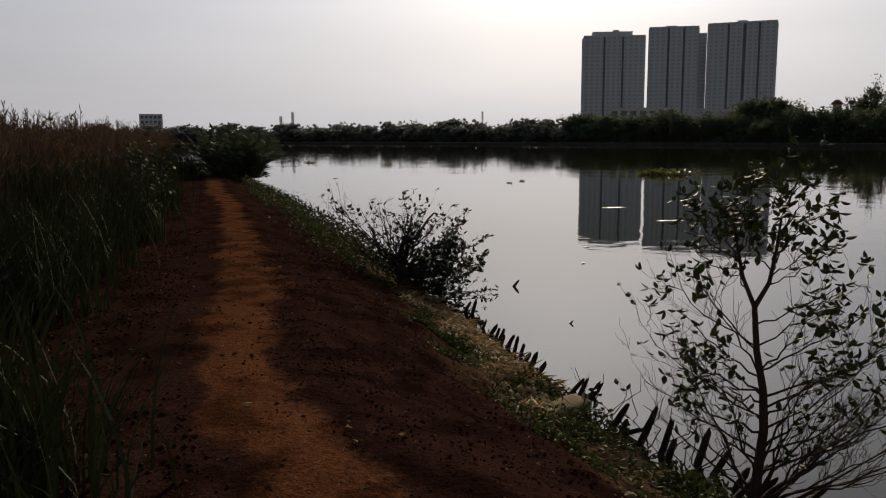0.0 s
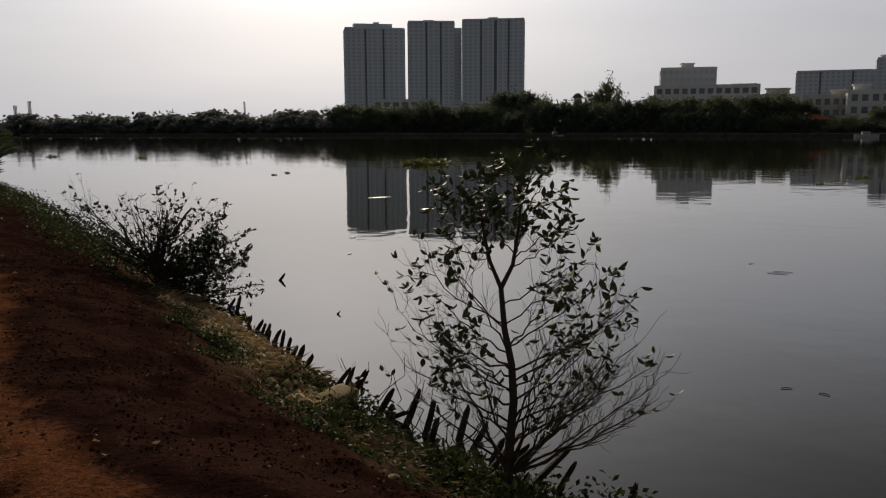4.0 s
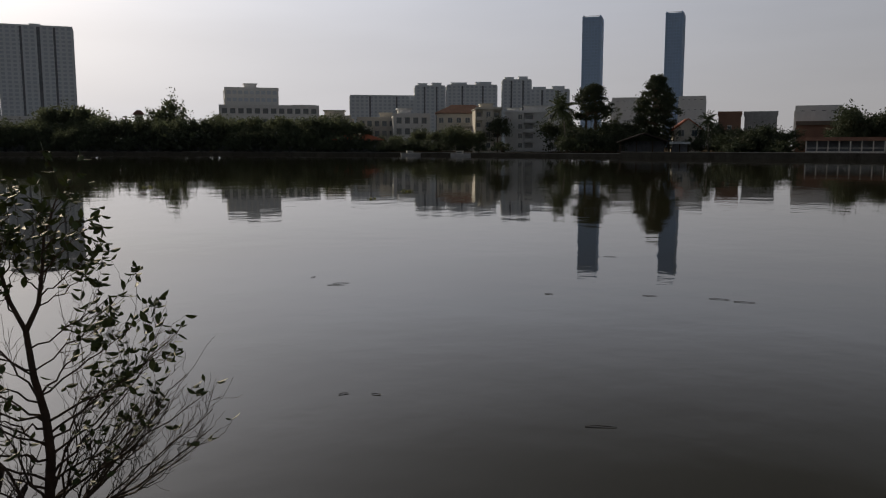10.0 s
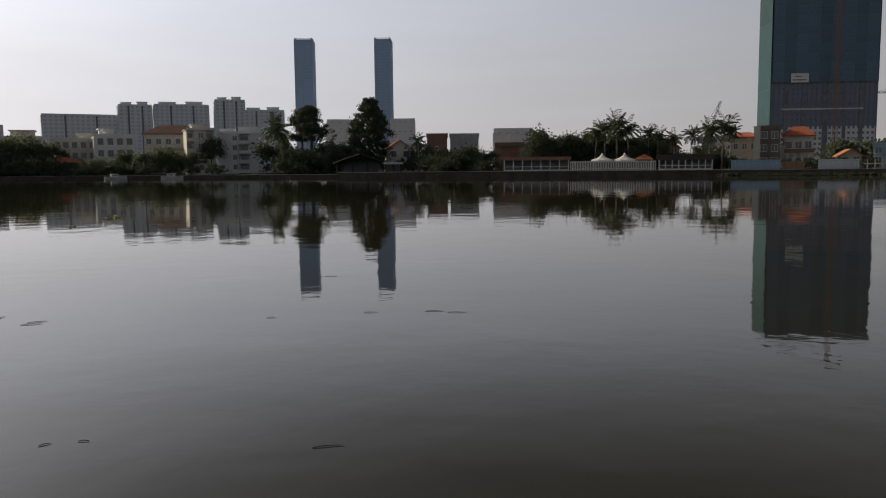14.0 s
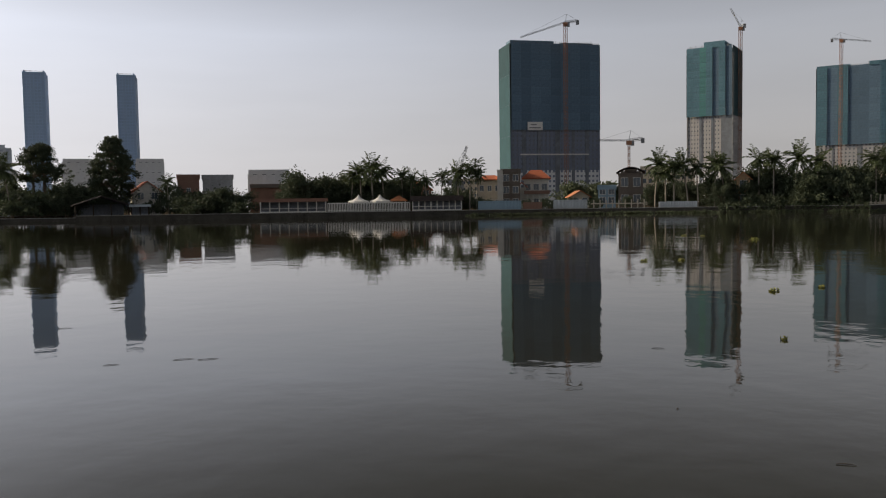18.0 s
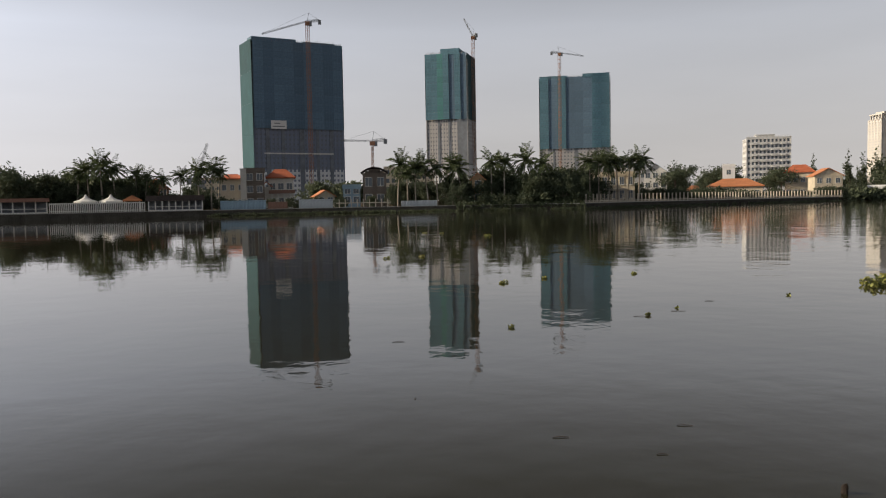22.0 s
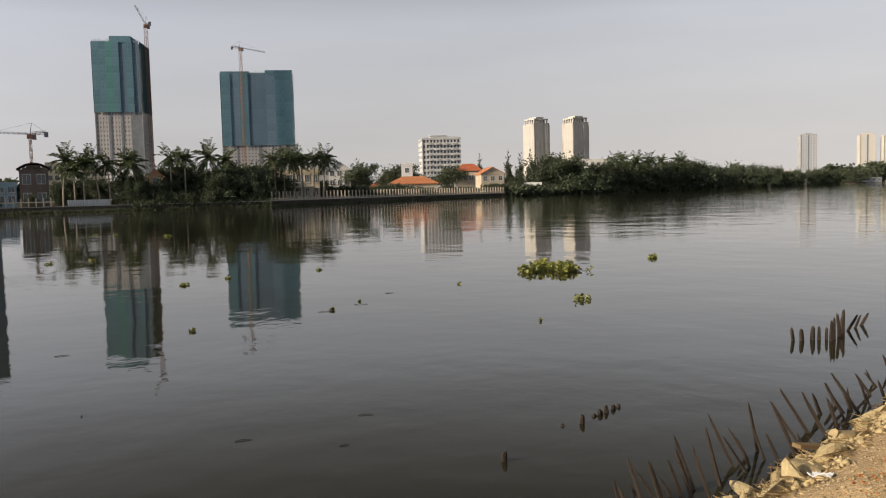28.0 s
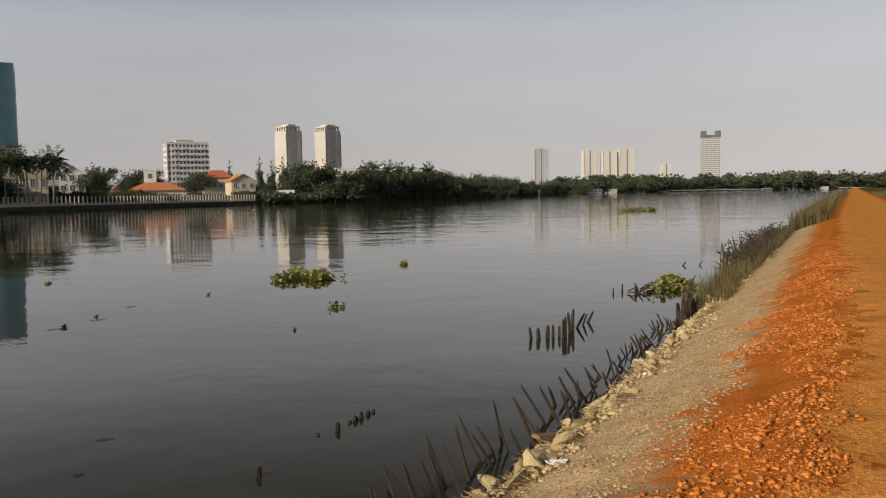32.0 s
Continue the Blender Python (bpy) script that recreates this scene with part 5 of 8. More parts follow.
def white_towers():
    d = 500
    k = math.tan(radians(1))
    t = highrise("hotel_block", "white ten-storey block with rows of dark windows", "building", spot(121.85, d, 1.2, 10), 2.66 * d * k, 13, 32.2, 10, 11, "grey_paint", 0.5, 0.42, crown=((-6, 4, 4, 9, 2.2),))
    part("roof_rail", boxes(*[(x - 0.08, x + 0.08, 0.4, 0.56, 32.7, 34.2) for x in np.linspace(-11, 11, 15)], (-11.2, 11.2, 0.4, 0.56, 34.1, 34.3)), M["rail_white"], t)
    for x in (-7.6, -2.4, 2.8, 8.0):
        for q in range(10):
            part("balcony", boxes((x - 1.3, x + 1.3, -1.5, -0.2, q * 3.22 + 0.1, q * 3.22 + 1.1)), M["grey_paint"], t)
    for b, h in ((128.84, 4.86), (131.52, 4.84)):
        dd = 1150
        hh = 1.4 + dd * math.tan(radians(h))
        w = 1.8 * dd * k
        t = highrise("residential_tower", "white sunlit residential tower with a pillared crown", "tower", spot(b, dd, 1.2, 34), w * 0.7, 25, hh - 9, 27, 9, "pale_render", 0.55, 0.5, glass="concrete", group="white twin towers")
        ww = w * 0.35
        for x0, x1 in ((-ww * 0.9, -ww * 0.45), (ww * 0.4, ww * 0.85)):
            part("bay", boxes((x0, x1, -1.6, 0, 0, hh - 12)), M["pale_render"], t)
        for x in np.linspace(-ww * 0.85, ww * 0.8, 6):
            part("crown_pillar", boxes((x - 0.8, x + 0.8, 0.4, 2.0, hh - 8.5, hh - 3.2)), M["pale_render"], t)
        for y in (6.0, 12.0, 18.0, 23.0):
            part("crown_pillar", boxes((-ww * 0.9, -ww * 0.9 + 1.6, y, y + 1.6, hh - 8.5, hh - 3.2)), M["pale_render"], t)
        part("crown_core", boxes((-ww * 0.6, ww * 0.55, 4.5, 21, hh - 8.5, hh - 3.2)), M["concrete"], t)
        part("crown_slab", boxes((-ww * 0.95, ww * 0.9, -0.2, 25, hh - 3.2, hh - 1.6), (-ww * 0.55, ww * 0.5, 3, 20, hh - 1.6, hh + 0.8)), M["pale_render"], t)
    for b, wd, el, mt in ((146.05, 1.1, 2.95, "concrete"), (149.4, 1.0, 2.8, "warm_white"), (150.75, 1.1, 2.7, "warm_white"), (151.9, 1.15, 2.85, "warm_white"), (154.5, 0.62, 1.75, "warm_white"), (135.2, 0.7, 1.9, "blue_grey"), (133.9, 0.4, 1.9, "blue_grey")):
        dd = 2000
        hh = 1.4 + dd * math.tan(radians(el))
        w = wd * dd * k
        highrise("residential_tower", "far pale residential tower on the skyline", "tower", spot(b, dd, 1.2, 15), w * 0.85, 24, hh, max(8, int(hh / 3.3)), 6, mt, 0.5, 0.45, glass="haze_glass", crown=((-w * 0.2, w * 0.2, 4, 14, 3.0),), notch=((0, 3.0),), group="skyline towers")
    dd = 2000
    t = highrise("tower_shell", "bare concrete tower under construction on the skyline", "tower", spot(157.35, dd, 1.2, 6), 1.2 * dd * k, 26, 120, 26, 7, "pale_concrete", 0.5, 0.12, glass="void")
    part("jump_form", boxes((-22, -10, -1, 26, 122, 137), (10, 22, -1, 26, 122, 137), (-10, 10, 4, 20, 122, 128)), M["glass"], t, "dark blue climbing formwork")
    part("core_top", boxes((-14, -8, 5, 12, 137, 150)), M["concrete"], t)
    for b, w, h in ((155.6, 40, 12), (142.5, 30, 16), (147.8, 60, 16), (144.6, 40, 22), (166.0, 50, 22), (168.5, 40, 20)):
        highrise("plain_block", "low pale building on the far skyline", "building", spot(b, 1750, 1.2), w, 14, h, 4, 6, "cream", 0.5, 0.4)
    # jetty and low sheds of the far reach
    t = thing("jetty", spot(157.0, 1180, 0.3), "long low white jetty on the far shore", "jetty")
    part("deck", boxes((-85, 85, 0, 6, 1.5, 1.9)), M["concrete"], t)
    first = part("pile", boxes((-0.5, 0.5, 1, 2, -2, 1.4)), M["wall_dark"], t)
    first.matrix_local = pose(-80, 0, 0)
    for q in range(1, 17):
        share(first, pose(-80 + q * 10, 0, 0))
    for b, w in ((152.2, 30), (154.3, 26), (149.5, 34), (150.8, 22), (161.5, 30), (164.2, 26)):
        villa("low pale waterside shed on the far reach", spot(b, far_d(b) + 8, 1.2), w * 0.6, 8, 1, "concrete", "tin", "flat", fh=2.6, nwin=5, win=(1.6, 1.2), name="shed", group="far sheds")
    villa("orange-roofed hall on the far shore", spot(156.3, 1560, 1.2), 44, 14, 1, "cream", "orange_tile", "hip", 10, 8.0, nwin=5, name="hall")
    # thin masts on the western skyline
    for b, d, h in ((2.7, 900, 30), (-10.4, 600, 20), (-11.2, 600, 17)):
        t = thing("radio_mast", spot(b, d, 1.2), "thin radio mast above the treeline", "mast")
        part("pole", mesh_bm(*tubes(lattice((0, 0, 0), (0, 0, h), 1.2, 12, 0.22), 4)), M["grey_steel"], t)
    highrise("plain_block", "low grey block above the treeline", "building", spot(-19.6, 600, 1.2), 14, 10, 17, 5, 5, "blue_grey", 0.5, 0.4)


def boats_and_cars():
    t = thing("motor_launch", spot(43.5, 222, 0.0, 8), "small pale launch moored by the far wall", "boat")
    bm = bmesh.new()
    prof = ((-3.2, 0.5, 0.2), (-2.6, 0.9, 0.0), (0, 1.05, 0.0), (2.4, 0.7, 0.05), (3.6, 0.06, 0.3))
    rows_ = []
    for x, hw, z in prof:
        rows_.append([bm.verts.new((x, -hw, 0.75 + 0.08 * abs(x) / 3)), bm.verts.new((x, -hw * 0.6, z - 0.2)), bm.verts.new((x, hw * 0.6, z - 0.2)), bm.verts.new((x, hw, 0.75 + 0.08 * abs(x) / 3))])
    for a, c in zip(rows_, rows_[1:]):
        for k in range(4):
            bm.faces.new((a[k], a[(k + 1) % 4], c[(k + 1) % 4], c[k]))
    bm.faces.new(rows_[0])
    part("hull", bm, M["hull"], t)
    part("cabin", boxes((-1.2, 0.9, -0.7, 0.7, 0.7, 1.5), (-1.4, 1.1, -0.8, 0.8, 1.5, 1.6)), M["rail_white"], t)
    part("window", boxes((-1.0, 0.7, -0.73, -0.69, 1.0, 1.35)), M["glass"], t)
    t.scale = (0.8, 0.8, 0.8)
    copy_thing(t, spot(47.0, 214, 0.0, -15))

    def car(m):
        t = thing("parked_car", m, "white car parked on the far promenade", "car", "parked cars")
        bm = bmesh.new()
        pts = [(-2.1, 0.35), (-2.15, 0.8), (-1.5, 0.95), (-0.9, 1.42), (0.6, 1.45), (1.2, 0.98), (2.05, 0.85), (2.15, 0.4)]
        a = [bm.verts.new((x, -0.85, z)) for x, z in pts]
        c = [bm.verts.new((x, 0.85, z)) for x, z in pts]
        bm.faces.new(a)
        bm.faces.new(c[::-1])
        for k in range(8):
            j = (k + 1) % 8
            bm.faces.new((a[j], a[k], c[k], c[j]))
        part("body", bm, M["car_white"], t)
        part("side_window", boxes((-0.85, 0.75, -0.87, -0.84, 1.0, 1.36)), M["glass"], t)
        for x in (-1.3, 1.35):
            v, f = tubes([((x, -0.9, 0.32), (x, -0.65, 0.32), 0.32, 0.32)], 10)
            part("wheel", mesh_bm(v, f), M["rubber"], t)
        return t

    first = car(spot(41.9, 238, 1.2))
    for b in (42.4, 42.95, 43.4, 44.0, 44.6, 45.0):
        copy_thing(first, spot(b, far_d(b) + 8, 1.2))


hazy_towers()
mid_blocks()
villas()
river_edge_things()
building_site()
white_towers()
boats_and_cars()

# ---- trees of the far bank ----
def crown_points(rng, n, clusters, rx, rz, spread_, flat=1.0):
    """Points in uneven clumps over an ellipsoid."""
    c = rng.normal(size=(clusters, 3))
    c /= np.linalg.norm(c, axis=1, keepdims=True)
    c *= rng.uniform(0.35, 1.0, (clusters, 1))
    size = rng.uniform(0.5, 1.3, clusters)
    pick = rng.integers(0, clusters, n)
    p = c[pick] + rng.normal(size=(n, 3)) * spread_ * size[pick][:, None]
    return p * (rx, rx, rz * flat), c * (rx, rx, rz * flat)


def tree_meshes(seed, h, rx, rz, n=1500, clusters=26, leaf=0.5, spread_=0.17):
    rng = np.random.default_rng(seed)
    pts, cs = crown_points(rng, n, clusters, rx, rz, spread_)
    base = h - rz
    pts[:, 2] += base
    cs[:, 2] += base
    keep = pts[:, 2] > 0.4
    pts = pts[keep]
    ways = rng.normal(size=pts.shape)
    ways[:, 2] -= 0.3
    v, f = blades(pts, ways, rng.uniform(0.6, 1.4, len(pts)) * leaf, rng.uniform(0.4, 0.9, len(pts)) * leaf, rng=rng)
    crown = mesh("crown", v, f)
    r = 0.022 * h
    fork = Vector((0.1 * rng.normal(), 0.1 * rng.normal(), max(0.3 * h, base - rz * 0.7)))
    segs = [((0, 0, -0.8), fork, r * 1.3, r * 0.9)]
    for c in cs[: min(9, clusters)]:
        e = Vector(c)
        mid = fork.lerp(e, 0.5) + Vector((0, 0, 0.06 * h))
        segs += [(fork, mid, r * 0.55, r * 0.3), (mid, e, r * 0.3, r * 0.08)]
    v, f = tubes(segs, 5)
    return mesh("trunk", v, f), crown


def tree_kind(name, label, seed, h, rx, rz, mat="far_leaf", bark="bark", **kw):
    t = thing(name, pose(0, 0, -500), label, "tree")
    tr, cr = tree_meshes(seed, h, rx, rz, **kw)
    place("trunk", tr, M[bark], t)
    place("crown", cr, M[mat], t)
    return t


def great_tree(label, seed, h, foot, profile, pads, trunks):
    """A tall tree of leafy pads; profile gives the crown's radius for a share of its height."""
    rng = np.random.default_rng(seed)
    t = thing("broadleaf_tree", pose(0, 0, -500), label, "tree")
    segs, pts = [], []
    tops = []
    for x, y, top in trunks:
        a, b, c = Vector((x, y, -0.8)), Vector((x * 1.2, y, foot)), Vector((x * 0.6 + rng.normal() * 0.3, y, top))
        segs += [(a, b, 0.34, 0.26), (b, c, 0.26, 0.07)]
        tops.append((b, c))
    for k in range(pads):
        q = rng.random() ** 0.9
        r, az = profile(q) * math.sqrt(rng.uniform(0.12, 1.0)), rng.uniform(0, 6.283)
        c = Vector((r * math.cos(az), r * math.sin(az), foot + (h - foot) * q * 0.96))
        size = rng.uniform(0.75, 1.5) * (1.0 - 0.3 * q)
        n = int(85 * size * size) + 25
        pts.append(rng.normal(size=(n, 3)) * (size * 0.52, size * 0.52, size * 0.3) + np.array(c))
        lo, hi = min(tops, key=lambda p: (p[1] - c).length)
        share_ = min(0.95, max(0.0, (c.z - r * 0.5 - lo.z) / max(0.1, hi.z - lo.z)))
        a = lo.lerp(hi, share_)
        mid = a.lerp(c, 0.5) + Vector((0, 0, 0.3))
        segs += [(a, mid, 0.1, 0.06), (mid, c, 0.06, 0.02)]
    pts = np.concatenate(pts)
    ways = rng.normal(size=pts.shape)
    place("trunk", mesh("trunk", *tubes(segs, 5)), M["bark"], t)
    place("crown", mesh("crown", *blades(pts, ways, rng.uniform(0.3, 0.62, len(pts)), rng.uniform(0.18, 0.4, len(pts)), rng=rng)), M["dark_leaf"], t)
    return t


def palm_meshes(seed, h, fronds=30, length=2.7):
    rng = np.random.default_rng(seed)
    lean = rng.normal(size=2) * 0.05 * h
    axis = [Vector((lean[0] * q * q, lean[1] * q * q, h * q)) for q in np.linspace(0, 1, 7)]
    tr = tubes([(a, b, 0.17 - 0.012 * k, 0.158 - 0.012 * k) for k, (a, b) in enumerate(zip(axis, axis[1:]))], 6)
    top = axis[-1]
    rib, P, W, L, B = [], [], [], [], []
    for k in range(fronds):
        az = 2.4 * k + rng.uniform(-0.2, 0.2)
        up = rng.uniform(-0.5, 1.45)
        reach = length * rng.uniform(0.8, 1.2)
        sag = rng.uniform(0.12, 0.24)
        p = top.copy()
        d = Vector((math.cos(az) * math.cos(up), math.sin(az) * math.cos(up), math.sin(up)))
        for s in range(7):
            q = p + d * (reach / 7)
            rib.append((p, q, 0.03, 0.02))
            side = d.cross(Vector((0, 0, 1))).normalized()
            for sg in (-1, 1):
                for e in (0.25, 0.75):
                    P.append(p.lerp(q, e))
                    W.append(side * sg + d * 0.7 + Vector((0, 0, -0.45)))
                    L.append(0.85 * (1 - 0.5 * abs(s - 3) / 4))
                    B.append(0.17)
            p = q
            d = (d + Vector((0, 0, -sag))).normalized()
    v, f = merged(tubes(rib, 3), blades(P, W, L, B, 0.1, rng))
    return mesh("trunk", *tr), mesh("crown", v, f)


def palm_kind(label, seed, h, **kw):
    t = thing("palm_tree", pose(0, 0, -500), label, "palm", "waterside palms")
    tr, cr = palm_meshes(seed, h, **kw)
    place("trunk", tr, M["palm_trunk"], t)
    place("crown", cr, M["palm_leaf"], t, "drooping fronds")
    return t


def far_trees():
    rng = random.Random(4)
    round_a = tree_kind("broadleaf_tree", "dense dark broadleaf tree on the far bank", 1, 8, 4.0, 3.9, n=2600, clusters=32, leaf=0.55)
    round_b = tree_kind("broadleaf_tree", "bushy dark tree on the far bank", 2, 7, 4.4, 3.4, n=2600, clusters=38, leaf=0.55)
    round_c = tree_kind("broadleaf_tree", "leafy spreading tree by the river", 3, 9, 4.2, 3.2, n=2200, clusters=22, leaf=0.55, spread_=0.2)
    layer = tree_kind("almond_tree", "flat-layered spreading tree by the river", 5, 9, 4.6, 2.6, "dark_leaf", n=2400, clusters=14, leaf=0.5, spread_=0.2)
    airy = tree_kind("feathery_tree", "airy feathery tree with a see-through crown", 6, 10, 2.4, 4.4, n=1500, clusters=30, leaf=0.4, spread_=0.12)
    spire = tree_kind("conifer", "narrow dark conifer spire", 7, 9, 1.0, 4.4, n=1000, clusters=30, leaf=0.4, spread_=0.14)
    bush = tree_kind("waterside_bush", "low dark bush on the bank", 8, 2.6, 2.6, 1.9, "dark_leaf", n=1500, clusters=26, leaf=0.4)
    far_a = tree_kind("broadleaf_tree", "far grey-green tree of the skyline", 9, 10, 6.5, 4.6, "haze_leaf", n=500, clusters=24, leaf=1.5)
    far_b = tree_kind("broadleaf_tree", "far grey-green spreading tree", 10, 10, 7.5, 4.2, "haze_leaf", n=500, clusters=18, leaf=1.6)
    grove_a = tree_kind("broadleaf_tree", "dark dense grove tree at the water's edge", 21, 8, 3.9, 4.2, "dark_leaf", n=3000, clusters=40, leaf=0.45)
    grove_b = tree_kind("broadleaf_tree", "dark bushy grove tree at the water's edge", 22, 7, 4.2, 3.7, "dark_leaf", n=3000, clusters=30, leaf=0.45)
    great_a = great_tree("great domed tree with a high dark crown over bare trunks", 23, 17, 8.2, lambda q: 5.1 * min(1.0, 0.72 + q) * math.sqrt(max(0.02, 1 - q ** 2.4)), 95, ((-1.6, 0, 12.0), (1.1, 0.6, 14.5), (0.2, -0.8, 13.5)))
    great_b = great_tree("great layered tree with a broad dark conical crown", 24, 19, 6.6, lambda q: 6.5 * min(1.0, 0.62 + 1.6 * q) * (1 - max(0.0, q - 0.1) / 0.95) ** 0.7, 150, ((0, 0, 18.0),))
    kinds = {"d": grove_a, "e": grove_b, "G": great_a, "H": great_b, "a": round_a, "b": round_b, "c": round_c, "l": layer, "y": airy, "s": spire, "u": bush, "f": far_a, "g": far_b}
    hts = {"d": 8, "e": 7, "G": 17, "H": 19, "a": 8, "b": 7, "c": 9, "l": 9, "y": 10, "s": 9, "u": 2.6, "f": 10, "g": 10}

    def put(kind, b, d, h, wide=1.0, z=1.1):
        k = h / hts[kind]
        m = spot(b, d, z, rng.uniform(0, 360))
        c = copy_thing(kinds[kind], m)
        c.scale = (k * wide, k * wide, k)

    woods = []

    def wood(kind, b, d, h, wide):
        k = h / hts[kind]
        woods.append((kind, spot(b, d, 1.1, rng.uniform(0, 360)) @ Matrix.Diagonal((k * wide, k * wide, k, 1))))

    def row(b0, b1, step, off, kinds_, h0, h1, wide=1.0, far=False):
        b = b0
        while b < b1:
            d = far_d(b) + off + rng.uniform(0, 8)
            (wood if far else put)(rng.choice(kinds_), b, d, rng.uniform(h0, h1), wide * rng.uniform(0.85, 1.2))
            b += step * rng.uniform(0.7, 1.3)

    # hazy treeline up the river, then the wooded bank below the towers
    row(-32, 9, 0.75, 10, "fg", 6.4, 9.2, 1.5, True)
    row(-32, 9, 0.5, 3, "fg", 3.4, 6.0, 1.7, True)
    row(-32, 9, 0.33, -0.5, "fg", 1.9, 2.8, 2.2, True)
    row(9, 40, 0.8, 8, "abc", 8, 11.5)
    row(9, 40, 0.65, 3, "abu", 4.5, 7.5, 1.15)
    row(9, 46, 0.55, 0.8, "u", 2.4, 3.4, 1.2)
    row(40.2, 44.2, 1.5, 12, "abc", 4.5, 6.5)
    row(44.3, 48.4, 0.75, 9, "abc", 5.8, 7.6, 0.9)
    row(40.2, 50.0, 1.5, 5, "u", 1.8, 2.6, 1.0)
    row(54.4, 58.2, 0.7, 5, "deu", 4.0, 6.5, 1.0)
    row(64.2, 69, 0.8, 4, "deu", 3.0, 4.6, 1.0)
    row(54.0, 61.2, 0.7, 20, "de", 6.5, 8.8, 1.1)
    put("s", 57.95, 205, 10.2, 1.9)
    put("d", 63.75, 205, 8.6, 0.75)
    row(91.0, 95.0, 0.5, 240, "fg", 10, 12, 1.0, True)
    for b, d, h, k, w in ((20.4, 300, 15.5, "c", 0.9), (21.3, 296, 16.5, "y", 1.3), (22.2, 295, 15.5, "c", 0.9), (20.0, 295, 13, "s", 1), (23.2, 292, 12.5, "a", 1), (27.45, 285, 20.3, "y", 0.85), (27.0, 286, 15, "c", 0.7), (28.0, 287, 13.5, "a", 0.8), (30.6, 290, 13, "c", 0.7),
                          (26.0, 284, 13, "s", 1), (36.0, 262, 10, "a", 1.1), (49.6, 232, 10.5, "c", 0.7), (54.4, 220, 11.5, "s", 1.6)):
        put(k, b, d, h, w)
    # the two great trees under the slim towers
    for b, d, h, k, w in ((56.1, 217, 17.3, "G", 1.0), (60.3, 213, 19.2, "H", 1.0), (58.3, 222, 7.0, "d", 0.8), (62.6, 204, 3.4, "u", 0.8)):
        put(k, b, d, h, w)
    row(64.4, 69, 0.8, 8, "de", 5.0, 6.8)
    for b, h, k in ((72.8, 10.4, "l"), (72.2, 8.0, "d"), (74.6, 9.4, "l"), (75.4, 8.6, "d"), (76.6, 9.0, "e"), (79.0, 7.6, "d"), (83.0, 6.6, "d"), (71.6, 6.0, "e")):
        put(k, b, 196, h)
    row(72, 80, 0.55, 17, "de", 7.4, 9.4)
    row(80, 84, 0.8, 17, "de", 4.0, 6.2)
    row(72, 80, 0.8, 12, "de", 4.5, 7.0)
    row(80, 84.5, 1.4, 14, "de", 3.0, 4.6)
    row(85, 97, 1.7, 13, "ud", 2.0, 3.2)
    # the dense grove
    row(101.0, 102.0, 0.5, 7, "de", 7.0, 8.6, 0.9)
    row(103.3, 110, 0.7, 7, "dec", 7.8, 10.4, 0.95)
    row(100.6, 102.1, 0.5, 3, "de", 4.5, 6.5, 0.9)
    row(103.1, 109.6, 0.55, 2.5, "de", 5.0, 8.0, 1.0)
    row(100.8, 109.7, 0.7, 1.2, "u", 2.0, 3.2)
    row(96.6, 101, 0.6, 15, "de", 5.4, 7.2, 0.9)
    # promenade gardens and the wooded spit
    row(110.5, 114, 0.7, 12, "adel", 4.0, 6.5)
    row(113.5, 126, 0.5, 6, "udee", 2.0, 3.9, 1.2)
    row(114, 127, 1.3, 95, "ac", 8, 11)
    for b, d, h, k in ((116.0, 236, 10.5, "l"), (122.6, 300, 11, "c"), (124.6, 330, 15, "s"), (126.6, 330, 16, "s"), (127.3, 335, 15, "s"), (128.0, 340, 17, "s"), (127.3, 320, 8.0, "d"), (129.3, 306, 15.6, "d"), (129.9, 304, 14.0, "e"), (130.6, 310, 14.2, "e"), (128.9, 306, 9.5, "e"), (131.6, 312, 10.5, "d"), (119.0, 290, 12, "c"), (118.2, 292, 10.5, "a")):
        put(k, b, d, h)
    row(131.5, 134, 0.6, 12, "adey", 7.5, 13.2, 0.95)
    row(134, 142, 0.55, 12, "adey", 10.5, 15.0, 0.95)
    row(142, 147.2, 0.6, 12, "adey", 8.5, 13.6, 0.95)
    row(131.5, 147.5, 0.5, 4, "deu", 6, 9.5, 1.2)
    row(127, 132, 0.8, 1.5, "u", 2.5, 4)
    # far reach
    b = 146.5
    while b < 176:
        d = far_d(b) + rng.uniform(10, 60)
        wood(rng.choice("fg"), b, d, rng.uniform(15, 27) * min(1.2, d / 1300), 1.3)
        wood(rng.choice("fg"), b + 0.15, d - 8, rng.uniform(6, 11) * min(1.2, d / 1300), 2.2)
        b += 0.33
    for side, leaf in ((1, "haze_leaf"), (-1, "far_leaf")):
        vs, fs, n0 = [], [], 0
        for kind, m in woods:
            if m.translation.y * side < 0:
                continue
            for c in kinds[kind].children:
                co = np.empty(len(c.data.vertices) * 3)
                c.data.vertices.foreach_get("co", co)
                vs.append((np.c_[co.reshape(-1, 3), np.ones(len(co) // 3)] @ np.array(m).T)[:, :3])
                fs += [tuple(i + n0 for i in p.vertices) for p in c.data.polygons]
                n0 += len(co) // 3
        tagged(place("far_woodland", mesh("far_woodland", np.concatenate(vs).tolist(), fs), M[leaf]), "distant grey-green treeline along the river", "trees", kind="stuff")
    # undergrowth that hangs over the river wall
    g = np.random.default_rng(77)

